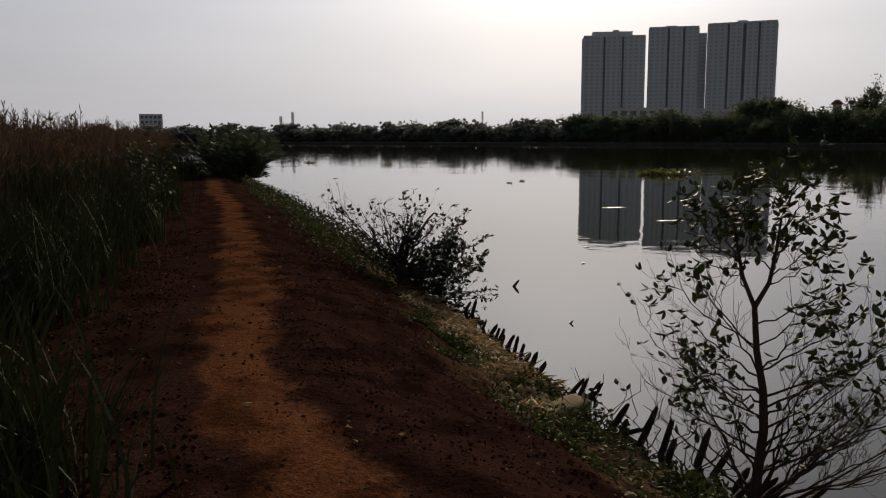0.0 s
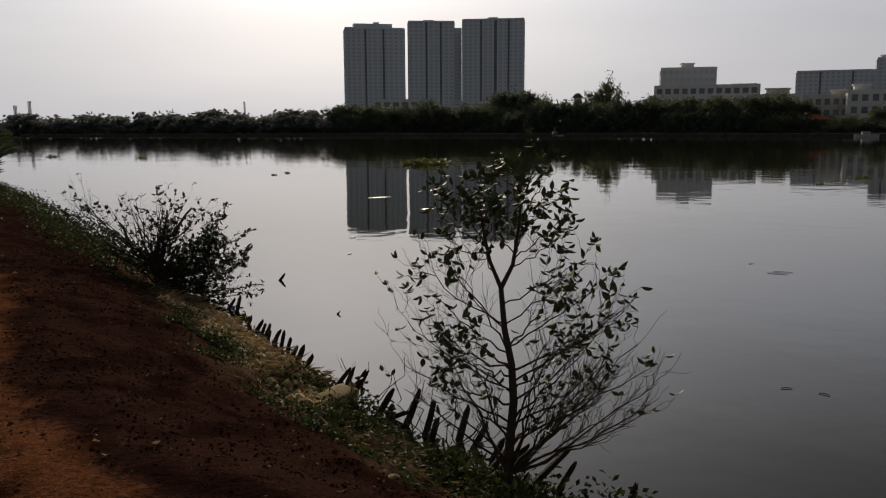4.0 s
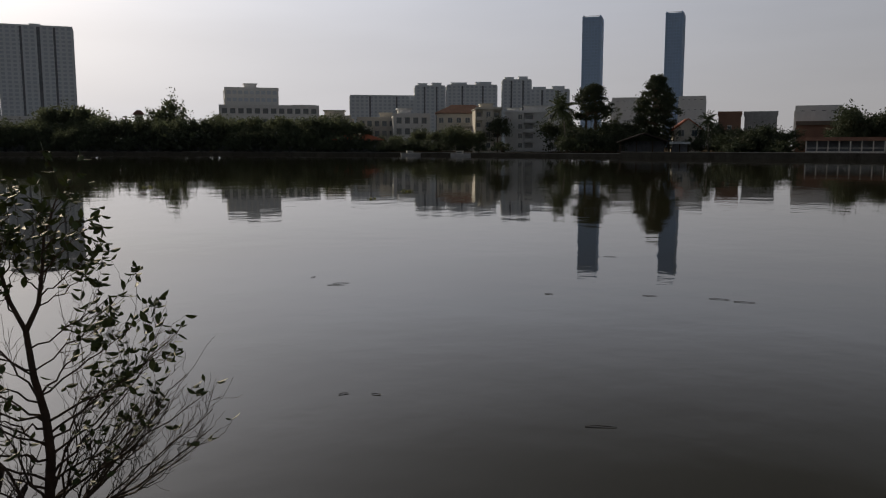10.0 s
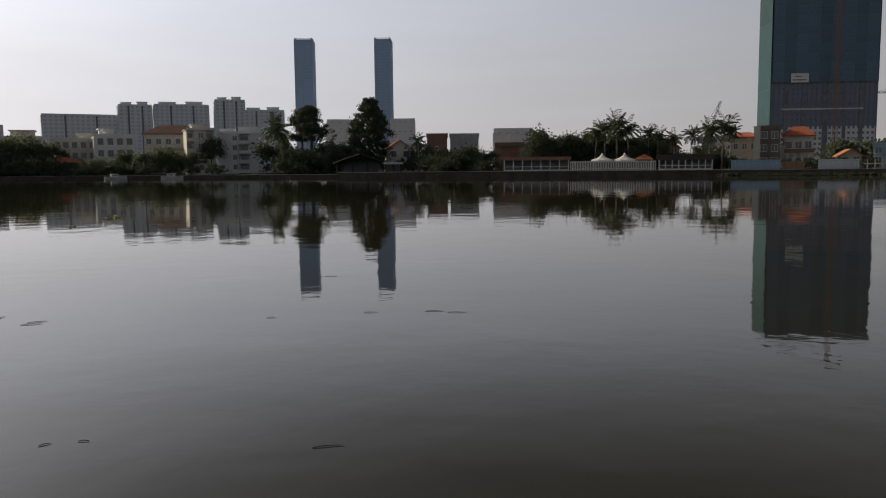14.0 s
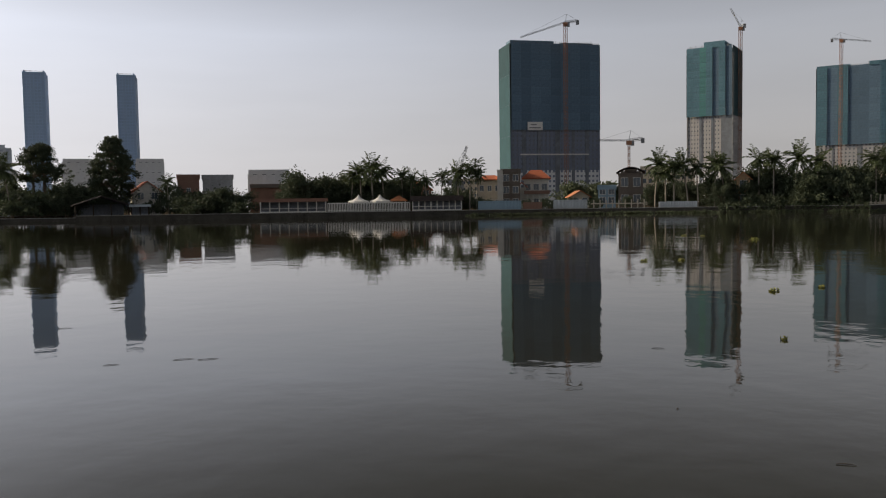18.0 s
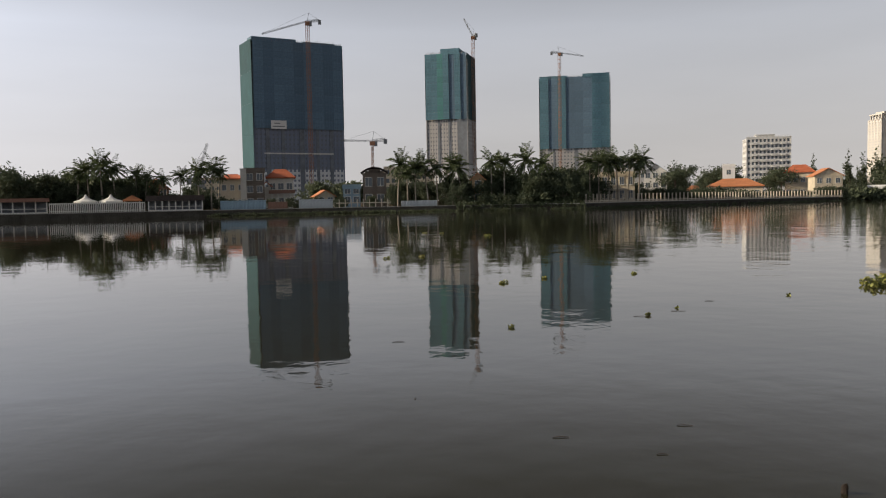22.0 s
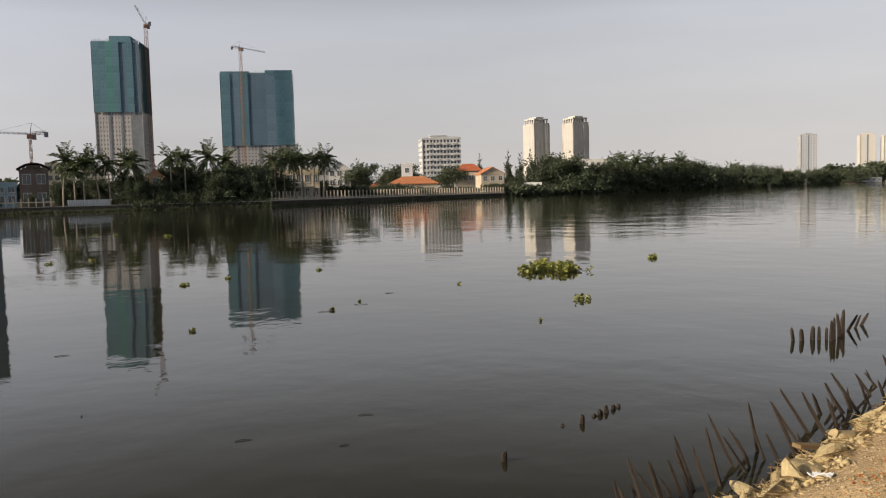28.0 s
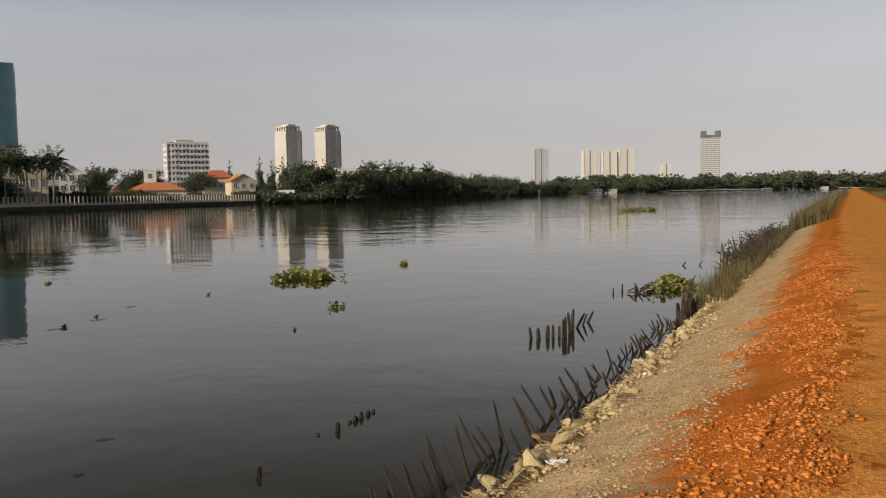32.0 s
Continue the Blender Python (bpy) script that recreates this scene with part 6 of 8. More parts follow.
    def fringe(label, lo, hi, n, off, z, size, mat):
        P, D, L, W = [], [], [], []
        for _ in range(n):
            b = lo + (hi - lo) * g.random()
            d = far_d(b) + g.uniform(*off)
            c = np.array((d * math.sin(radians(b)), d * math.cos(radians(b)), g.uniform(*z)))
            for _ in range(9):
                P.append(c + g.normal(size=3) * (0.7 * size, 0.7 * size, 0.35 * size))
                D.append(g.normal(size=3))
                L.append(g.uniform(0.6, 1.3) * size)
                W.append(g.uniform(0.4, 0.9) * size)
        tagged(place("undergrowth", mesh("undergrowth", *blades(P, D, L, W, 0.2, g)), M[mat]), label, "plants", kind="stuff")

    fringe("tangled undergrowth along the river wall", -32, 42, 1700, (1.2, 5.0), (0.8, 1.9), 1.0, "haze_leaf")
    fringe("dark undergrowth on the wooded spit", 126.5, 148, 1500, (1.0, 9.0), (0.4, 2.2), 1.3, "dark_leaf")
    fringe("weeds and floating plants at the foot of the wall", 84, 127, 900, (-1.1, -0.1), (0.05, 0.3), 0.35, "far_leaf")
    fringe("plants hanging over the wall of the grove", 101, 110, 170, (-0.3, 1.2), (0.7, 1.4), 0.6, "dark_leaf")
    palms = [palm_kind("coconut palm with drooping fronds", s, h) for s, h in ((11, 7.5), (12, 8.5), (13, 6.5))]
    spots = [(75.9, 8.6), (76.6, 9.0), (77.4, 9.6), (78.2, 9.3), (79.5, 8.0), (80.0, 7.0), (81.2, 7.0), (82.2, 7.6), (83.4, 8.2), (84.2, 9.6), (84.7, 8.0), (96.9, 8.2), (97.6, 6.4), (98.15, 7.6), (99.05, 7.9), (99.7, 7.4), (100.75, 8.0), (101.4, 7.2), (103.5, 8.6), (104.4, 8.2), (105.6, 8.6), (106.9, 8.0), (63.7, 7.4), (54.35, 10.8),
             (110.3, 9.2), (110.9, 9.4), (111.6, 9.2), (112.2, 9.5), (112.9, 9.3), (113.6, 9.4), (133.7, 11.0), (134.4, 11.4), (135.4, 11.0), (136.2, 11.6), (136.9, 11.0), (138.0, 11.2)]
    for k, (b, h) in enumerate(spots):
        p = palms[k % 3]
        m = spot(b, far_d(b) + (5 if 96 < b < 114 or b > 130 else 13), 1.1, rng.uniform(0, 360))
        c = copy_thing(p, m)
        s = h / (7.5, 8.5, 6.5)[k % 3]
        wide = 1.2 if 96 < b < 108 else max(s, 0.9)
        c.scale = (wide, wide, s * (1.14 if 96 < b < 108 else 1.0))
    for t in (*kinds.values(), *palms):
        for c in list(t.children):
            bpy.data.objects.remove(c)
        bpy.data.objects.remove(t)


far_trees()

# ---- near bank: shrubs, reeds, stakes, rubble, floating plants ----
def unit(v):
    return Vector(v).normalized()


def leaf_mesh(seed, length=0.085, width=0.045):
    """One ovate leaf along local x, cupped and slightly curled."""
    rng = random.Random(seed)
    rows_ = ((0.0, 0.0), (0.18, 0.34), (0.42, 0.5), (0.68, 0.42), (0.88, 0.2), (1.0, 0.0))
    v, f = [], []
    curl = rng.uniform(-0.25, 0.35)
    for s, w in rows_:
        z = curl * length * (s - 0.5) ** 2
        v += [(s * length, -w * width, z + w * width * 0.35), (s * length, 0, z), (s * length, w * width, z + w * width * 0.3)]
    for k in range(5):
        a = k * 3
        f += [(a, a + 3, a + 4, a + 1), (a + 1, a + 4, a + 5, a + 2)]
    return mesh("leaf", v, f)


def ovate(leaves, rng, size):
    """Joined ovate leaves at (place, way) pairs."""
    me = leaf_mesh(3, size, size * 0.52)
    base = [v.co.copy() for v in me.vertices]
    polys = [tuple(p.vertices) for p in me.polygons]
    bpy.data.meshes.remove(me)
    vs, fs = [], []
    for p, d in leaves:
        m = leaf_pose(p, d, rng, rng.uniform(0.65, 1.15))
        k = len(vs)
        vs += [m @ c for c in base]
        fs += [tuple(i + k for i in q) for q in polys]
    return vs, fs


def leaf_pose(p, d, rng, s):
    d = Vector(d)
    side = unit(d.cross(Vector((rng.gauss(0, 0.5), rng.gauss(0, 0.5), 1)))) if abs(d.z) < 0.98 else Vector((1, 0, 0))
    up = side.cross(d)
    m = Matrix((d, side, -up)).transposed().to_4x4()
    m.translation = p
    return m @ Matrix.Diagonal((s, s, s, 1))


def arc(a, e, sag, rng, n=7, r0=0.01, r1=0.003, wander=0.012):
    """A bough from a to e that leaves sideways and turns up towards its end, as (place, radius) steps."""
    a, e = Vector(a), Vector(e)
    span = (e - a).length
    out = []
    for k in range(n + 1):
        q = k / n
        p = a.lerp(e, q) - Vector((0, 0, sag * span * math.sin(math.pi * q) * (1.15 - 0.5 * q)))
        if 0 < k:
            p += Vector((rng.gauss(0, wander), rng.gauss(0, wander), rng.gauss(0, wander)))
        out.append((p, r0 + (r1 - r0) * q))
    return out


def point_on(path, q):
    k = min(len(path) - 2, int(q * (len(path) - 1)))
    f = q * (len(path) - 1) - k
    return path[k][0].lerp(path[k + 1][0], f), unit(path[k + 1][0] - path[k][0]), path[k][1]


def shoots(path, rng, per_m, length, leafy, twigs, leaves, level=0, lift=0.35, lo=0.3, whorl=4, gap=0.055):
    """Long curving side shoots on a bough; leaves alternate along the outer part and end in a whorl."""
    span = sum((b[0] - a[0]).length for a, b in zip(path, path[1:]))
    for _ in range(max(1, int(span * per_m + rng.random()))):
        p, d, r = point_on(path, rng.uniform(lo, 0.98))
        side = unit(d * 0.85 + Vector((rng.gauss(0, 0.5), rng.gauss(0, 0.5), rng.gauss(lift * 0.6, 0.4))))
        L = length * rng.uniform(0.45, 1.25)
        tip = p + side * L + Vector((0, 0, lift * L * rng.uniform(0.2, 1.0)))
        tw = arc(p, tip, 0.07, rng, 5, max(0.0016, r * 0.5), 0.0011, 0.006)
        twigs.append(tw)
        if level < 1 and rng.random() < 0.75:
            shoots(tw, rng, per_m * 0.8, length * 0.55, leafy, twigs, leaves, level + 1, lift, 0.25, whorl, gap)
        clothe(tw, rng, leafy, leaves, whorl, gap)
    clothe(path, rng, leafy * 0.8, leaves, whorl, gap * 1.6)


def clothe(path, rng, leafy, leaves, whorl, gap):
    if rng.random() > min(1.0, leafy * 1.5):
        return
    span = (path[-1][0] - path[0][0]).length
    for k in range(int(span * 0.6 / gap)):
        if rng.random() < leafy:
            p, d, _ = point_on(path, rng.uniform(0.4, 0.97))
            leaves.append((p, unit(d * 0.6 + Vector((rng.gauss(0, 0.8), rng.gauss(0, 0.8), rng.gauss(-0.1, 0.5))))))
    p, d, _ = point_on(path, 0.999)
    for k in range(rng.randint(max(1, whorl - 2), whorl)):
        leaves.append((p, unit(d * 0.4 + Vector((rng.gauss(0, 0.8), rng.gauss(0, 0.8), rng.gauss(-0.1, 0.55))))))


def near_tree():
    rng = random.Random(27)
    right, away = Vector((0.94, -0.34, 0)), Vector((0.34, 0.94, 0))
    base = Vector((1.965, 5.18, 0.28))

    def at(x, z, y=0.0):
        z = z if z < 1.3 else 1.3 + (z - 1.3) * 0.78
        return base + right * x + away * y + Vector((0, 0, z))

    def stem(points, r0, r1):
        out = []
        for k, p in enumerate(points):
            out.append((p, r0 + (r1 - r0) * k / (len(points) - 1)))
        return out

    trunk = stem([at(-0.01, -0.4), at(0.01, 0.2), at(0.035, 0.5, 0.02), at(0.02, 0.75, 0.03), at(-0.03, 1.0, 0.02), at(-0.055, 1.28)], 0.036, 0.017)
    left = stem([at(-0.055, 1.28), at(-0.13, 1.5, 0.03), at(-0.17, 1.74, 0.05), at(-0.2, 1.95, 0.04), at(-0.32, 2.14, 0.02)], 0.015, 0.004)
    lead = stem([at(-0.055, 1.28), at(0.02, 1.48, -0.03), at(0.05, 1.72, -0.03), at(0.07, 1.98, 0.0), at(0.15, 2.27, 0.03)], 0.017, 0.004)
    boughs, twigs, leaves = [left, lead], [], []
    # (parent, share of its length, reach, height, sag, leafiness)
    crown = [(left, 0.15, -0.42, 1.72, 0.06, 0.6), (left, 0.35, -0.48, 1.95, 0.05, 0.7), (left, 0.55, -0.5, 2.12, 0.04, 0.75), (left, 0.7, -0.1, 2.2, 0.02, 0.75), (left, 0.45, -0.02, 1.95, 0.03, 0.8), (left, 0.25, -0.25, 1.85, 0.02, 0.8), (left, 0.3, -0.08, 1.76, 0.03, 0.8), (left, 0.6, -0.28, 1.92, 0.02, 0.8),
             (lead, 0.2, 0.3, 1.68, 0.08, 0.7), (lead, 0.3, 0.36, 1.88, 0.06, 0.85), (lead, 0.4, 0.2, 1.9, 0.03, 0.8), (lead, 0.5, 0.2, 2.0, 0.05, 0.8), (lead, 0.65, 0.2, 2.14, 0.04, 0.75), (lead, 0.75, -0.02, 2.2, 0.02, 0.7), (lead, 0.35, -0.1, 1.8, 0.03, 0.8), (lead, 0.85, 0.2, 2.3, 0.02, 0.7)]
    lower = [(trunk, 0.93, -0.62, 1.45, 0.14, 0.4), (trunk, 0.8, -0.5, 1.58, 0.08, 0.4), (trunk, 0.75, -0.6, 1.2, 0.1, 0.3), (trunk, 0.66, -0.76, 0.98, 0.06, 0.12), (trunk, 0.6, -0.55, 0.86, 0.06, 0.6), (trunk, 0.6, -0.42, 0.95, 0.06, 0.6), (trunk, 0.6, -0.6, 1.05, 0.06, 0.45), (trunk, 0.6, -0.3, 0.8, 0.06, 0.6), (trunk, 0.5, -0.78, 0.78, 0.08, 0.03), (trunk, 0.4, -0.5, 0.72, 0.05, 0.4), (trunk, 0.36, -0.82, 0.6, 0.1, 0.02), (trunk, 0.25, -0.4, 0.5, 0.05, 0.35),
             (trunk, 0.92, 0.36, 1.52, 0.12, 0.55), (trunk, 0.82, 0.44, 1.42, 0.1, 0.55), (trunk, 0.7, 0.52, 1.3, 0.1, 0.6), (trunk, 0.6, 0.6, 1.14, 0.1, 0.6), (trunk, 0.55, 0.8, 1.22, 0.16, 0.1), (trunk, 0.5, 0.66, 0.95, 0.08, 0.45), (trunk, 0.45, 0.4, 1.0, 0.06, 0.6), (trunk, 0.42, 0.86, 0.84, 0.08, 0.06), (trunk, 0.36, 0.94, 0.66, 0.1, 0.03), (trunk, 0.3, 0.96, 0.5, 0.12, 0.04),
             (trunk, 0.22, 0.94, 0.4, 0.1, 0.04), (trunk, 0.2, 0.72, 0.26, 0.08, 0.03), (trunk, 0.28, 0.45, 0.75, 0.05, 0.25), (trunk, 0.2, 0.3, 0.95, 0.04, 0.25), (trunk, 0.18, -0.25, 0.85, 0.04, 0.3), (trunk, 0.2, 0.62, 0.72, 0.07, 0.05), (trunk, 0.16, -0.48, 0.45, 0.05, 0.12), (trunk, 0.3, 0.55, 0.98, 0.06, 0.1), (trunk, 0.65, -0.36, 1.3, 0.06, 0.15), (trunk, 0.7, 0.28, 1.25, 0.05, 0.3)]
    # bare shoots that rise from the foot
    for k in range(13):
        reach = rng.uniform(0.15, 0.8) * rng.choice((-0.8, 1, 1))
        lower.append((trunk, 0.0, reach, rng.uniform(0.35, 1.0), 0.03, 0.05 if abs(reach) > 0.5 else 0.16))
    for group, spread_, per_m, length in ((crown, 0.3, 14, 0.18), (lower, 0.34, 11, 0.26)):
        for parent, q, reach, z, sag, leafy in group:
            if parent is trunk:
                reach *= 0.87 if reach < 0 else 1.05
                q = max(0.13, min(q, (z - 0.8 * abs(reach) + 0.2) / 1.48))
            a, d, r = point_on(parent, q)
            b = arc(a, at(reach, z, rng.uniform(-spread_, spread_)), sag * 0.3, rng, 8, max(0.005, r * 0.3), 0.0022)
            boughs.append(b)
            shoots(b, rng, per_m, length, leafy, twigs, leaves)
    for st in (left, lead):
        shoots(st, rng, 9, 0.2, 0.75, twigs, leaves)
    t = thing("riverside_sapling", pose(0, 0, 0), "slender leafy sapling with bare lower twigs at the water's edge", "tree")
    place("trunk", mesh("trunk", *pipes([trunk], 9)), M["twig"], t, smooth=True)
    for path in boughs:
        place("branch", mesh("branch", *pipes([path], 6)), M["twig"], t, smooth=True)
    tagged(place("twig_work", mesh("twig_work", *pipes(twigs, 4)), M["twig"], t, "fine bare twigs"), kind="stuff")
    kinds = [leaf_mesh(k, 0.06 + 0.008 * (k % 3), 0.042) for k in range(4)]
    rng.shuffle(leaves)
    for p, d in leaves[:295]:
        ob = place("leaf", rng.choice(kinds), M["leaf"], t)
        ob.matrix_local = leaf_pose(p, d, rng, rng.uniform(0.6, 1.12))
    rest = leaves[295:1500]
    if rest:
        v, f = ovate(rest, rng, 0.072)
        tagged(place("small_foliage", mesh("small_foliage", v, f), M["leaf"], t), kind="stuff")


def shrub(name, label, base, limbs, seed, twig_len, per_m, r, top, leaf_len, whorl=4, depth=0.8, gap=0.055, dead=()):
    """limbs: start height, reach, end height, leafiness; dead: the same for thick bare boughs."""
    rng = random.Random(seed)
    b0 = Vector((base[0], base[1], ground_z(*base)))
    trunk = arc(b0 - Vector((0, 0, 0.15)), b0 + Vector((rng.uniform(-0.1, 0.15), 0, top)), 0.0, rng, 6, r * 1.25, r * 0.4, 0.02)
    boughs, twigs, leaves = [], [], []
    for z0, reach, z1, leafy in limbs:
        p, _d, rr = point_on(trunk, min(0.98, z0 / top))
        path = arc(p, b0 + Vector((reach, rng.uniform(-depth, depth), z1)), 0.08, rng, 7, max(0.006, r * 0.45), 0.003, 0.02)
        boughs.append(path)
        shoots(path, rng, per_m, twig_len, leafy, twigs, leaves, 0, 0.35, 0.2, whorl, gap)
    for z0, reach, z1, _l in dead:
        p, _d, rr = point_on(trunk, min(0.98, z0 / top))
        boughs.append(arc(p, b0 + Vector((reach, 0.0, z1)), 0.12, rng, 7, r * 0.9, r * 0.35, 0.02))
    t = thing(name, pose(0, 0, 0), label, "shrub")
    place("stem", mesh("stem", *pipes([trunk], 6)), M["twig"], t)
    for path in boughs:
        place("branch", mesh("branch", *pipes([path], 5)), M["twig"], t)
    tagged(place("twig_work", mesh("twig_work", *pipes(twigs, 3)), M["twig"], t, "tangled twigs"), kind="stuff")
    v, f = ovate(leaves, rng, leaf_len)
    tagged(place("foliage", mesh("foliage", v, f), M["leaf"], t), kind="stuff")
    return t


def bank_shrubs():
    rng = random.Random(6)
    left = []
    for k in range(15):
        left.append((rng.uniform(0.15, 0.6), rng.uniform(-1.35, -0.1), rng.uniform(0.85, 1.45), 0.16))
    for k in range(12):
        left.append((rng.uniform(0.15, 0.6), rng.uniform(0.05, 0.85), rng.uniform(0.75, 1.3), 0.45))
    for k in range(16):
        left.append((rng.uniform(0.1, 0.45), rng.uniform(0.5, 1.45), rng.uniform(0.25, 0.95), 0.85))
    for k in range(20):
        left.append((rng.uniform(0.02, 0.2), rng.uniform(0.2, 1.4), rng.uniform(-0.42, 0.3), 0.95))
    for k in range(8):
        left.append((rng.uniform(0.02, 0.2), rng.uniform(-0.9, 0.3), rng.uniform(0.1, 0.7), 0.6))
    shrub("mangrove_shrub", "tangled mangrove shrub half bare, leafy towards the water", (-0.72, 13.3), left, 5, 0.34, 5.5, 0.042, 0.8, 0.075, 5, 0.6, 0.05, ((0.3, 0.2, 1.2, 0), (0.7, 0.55, 1.18, 0), (0.35, -0.5, 1.0, 0)))
    low = [(0.1, -0.3, 0.35, 0.16), (0.1, 0.35, 0.42, 0.2), (0.15, 0.1, 0.55, 0.16), (0.1, 0.5, 0.5, 0.2), (0.1, -0.15, 0.6, 0.14)]
    for x, y, seed in ((1.35, 7.4, 8), (1.6, 6.5, 9), (1.8, 6.1, 12)):
        shrub("leaning_shoot", "low arching shoots with sparse round leaves over the water", (x, y), low, seed, 0.22, 2.2, 0.007, 0.3, 0.085, 2, 0.3, 0.09)
    # leafy weeds standing in the edge of the tall grass
    tall = [(0.3, -0.25, 1.2, 0.4), (0.5, 0.3, 1.3, 0.4), (0.7, -0.12, 1.5, 0.35), (0.8, 0.15, 1.55, 0.35), (0.4, 0.3, 0.9, 0.4), (0.9, -0.2, 1.35, 0.3)]
    for x, y, seed in ((-4.9, 13.6, 31), (-5.4, 12.2, 32), (-5.6, 15.5, 33)):
        shrub("leafy_weed", "tall leafy weed at the edge of the grass", (x, y), tall, seed, 0.3, 6, 0.012, 1.4, 0.08, 5, 0.3)
    # arching palm bush where the path turns
    rng = np.random.default_rng(14)
    t = thing("nipa_bush", pose(-9.3, 37.2, 0.9), "dark arching nipa palm bush at the bend of the path", "bush")
    ribs, P, D, L, W = [], [], [], [], []
    for k in range(130):
        az, up = rng.uniform(0, 6.28), rng.uniform(0.75, 1.5)
        p = Vector((rng.normal() * 0.5, rng.normal() * 0.5, -0.1))
        d = Vector((math.cos(az) * math.cos(up), math.sin(az) * math.cos(up), math.sin(up)))
        length = rng.uniform(1.4, 2.5)
        for s in range(7):
            q = p + d * (length / 7)
            ribs.append((p, q, 0.02, 0.015))
            side = d.cross(Vector((0.1, 0.2, 1))).normalized()
            for sg in (-1, 1):
                for e in (0.1, 0.4, 0.7):
                    P.append(p.lerp(q, e))
                    D.append(side * sg + d * 0.8 + Vector((0, 0, -0.3)))
                    L.append(rng.uniform(0.3, 0.55))
                    W.append(0.085)
            p = q
            d = (d + Vector((0, 0, -0.08))).normalized()
    place("frond_rib", mesh("frond_rib", *tubes(ribs, 3)), M["bark"], t)
    tagged(place("foliage", mesh("foliage", *blades(P, D, L, W, 0.1, rng)), M["dark_leaf"], t), kind="stuff")


def blade_strips(roots, heights, leans, widths, rng, segs=4):
    """Curved grass blades, each a tapering strip."""
    n = len(roots)
    ang = rng.uniform(0, 2 * np.pi, n)
    face = ang + rng.normal(size=n) * 0.5 + np.pi / 2
    v = np.empty((n, (segs + 1) * 2, 3))
    for k in range(segs + 1):
        q = k / segs
        out = leans * heights * q ** 2
        z = heights * (q - 0.25 * leans * q ** 2)
        c = np.stack([roots[:, 0] + np.cos(ang) * out, roots[:, 1] + np.sin(ang) * out, roots[:, 2] + z], 1)
        w = widths * (1 - q) ** 0.7 * 0.5
        off = np.stack([np.cos(face) * w, np.sin(face) * w, np.zeros(n)], 1)
        v[:, 2 * k], v[:, 2 * k + 1] = c - off, c + off
    k0 = (np.arange(n) * (segs + 1) * 2)[:, None]
    f = np.concatenate([k0 + [2 * k, 2 * k + 1, 2 * k + 3, 2 * k + 2] for k in range(segs)], 0)
    tip = v[:, -1]
    return v.reshape(-1, 3).tolist(), f.tolist(), tip


def along(u, y):
    """Plan point u metres inland of the waterline at y."""
    slope = (shore_x(y + 1.5) - shore_x(y - 1.5)) / 3
    return shore_x(y) - u * math.hypot(1, slope), y


def reeds():
    rng = np.random.default_rng(31)
    pts = []
    clumps = []
    while len(clumps) < 560:
        y = 1.8 + 36 * rng.random() ** 1.7
        u = 4.75 + 0.35 * math.sin(y * 1.3) + 4.5 * rng.random() ** 1.3
        x, _ = along(u, y)
        if math.hypot(x, y) > 3.1:
            clumps.append((x, y, u))
    while len(clumps) < 800:
        y = rng.uniform(10, 46)
        u = (4.6 if y < 32 else 4.6 - 0.25 * (y - 32)) + 2.2 * rng.random()
        x, _ = along(u, y)
        clumps.append((x, y, u + 0.4))
    hs = []
    for x, y, u in clumps:
        k = 34
        edge = min(1.05, 0.6 + 0.35 * (u - 4.6))
        p = rng.normal(size=(k, 2)) * 0.2 + (x, y)
        z = ground_z(x, y) - 0.03
        pts.append(np.c_[p, np.full(k, z)])
        hs.append(rng.uniform(0.8, 1.75, k) * edge)
    roots, h = np.concatenate(pts), np.concatenate(hs)
    v, f, _ = blade_strips(roots, h, rng.uniform(0.1, 0.75, len(h)), rng.uniform(0.014, 0.036, len(h)), rng)
    tagged(place("tall_grass", mesh("tall_grass", v, f), M["grass"]), "dense tall dark green grass beside the path", "grass", kind="stuff")
    # plumed stems
    stems, P, D, L, W = [], [], [], [], []
    for x, y, u in clumps:
        if u < 5.2:
            continue
        for _ in range(5):
            a = Vector((x + rng.normal() * 0.25, y + rng.normal() * 0.25, ground_z(x, y)))
            top = a + Vector((rng.normal() * 0.16, rng.normal() * 0.16, rng.uniform(1.45, 1.95)))
            stems.append((a, top, 0.006, 0.003))
            for k in range(22):
                q = rng.uniform(0.72, 1.0)
                P.append(a.lerp(top, q))
                D.append(Vector((rng.normal() * 0.6, rng.normal() * 0.6, 0.9)))
                L.append(rng.uniform(0.05, 0.13) * (1.3 - q * 0.5))
                W.append(0.012)
    v, f = merged(tubes(stems, 3), blades(P, D, L, W, 0.1, rng))
    tagged(place("reed_plumes", mesh("reed_plumes", v, f), M["plume"]), "dry brown grass plumes over the tall grass", "grass", kind="stuff")


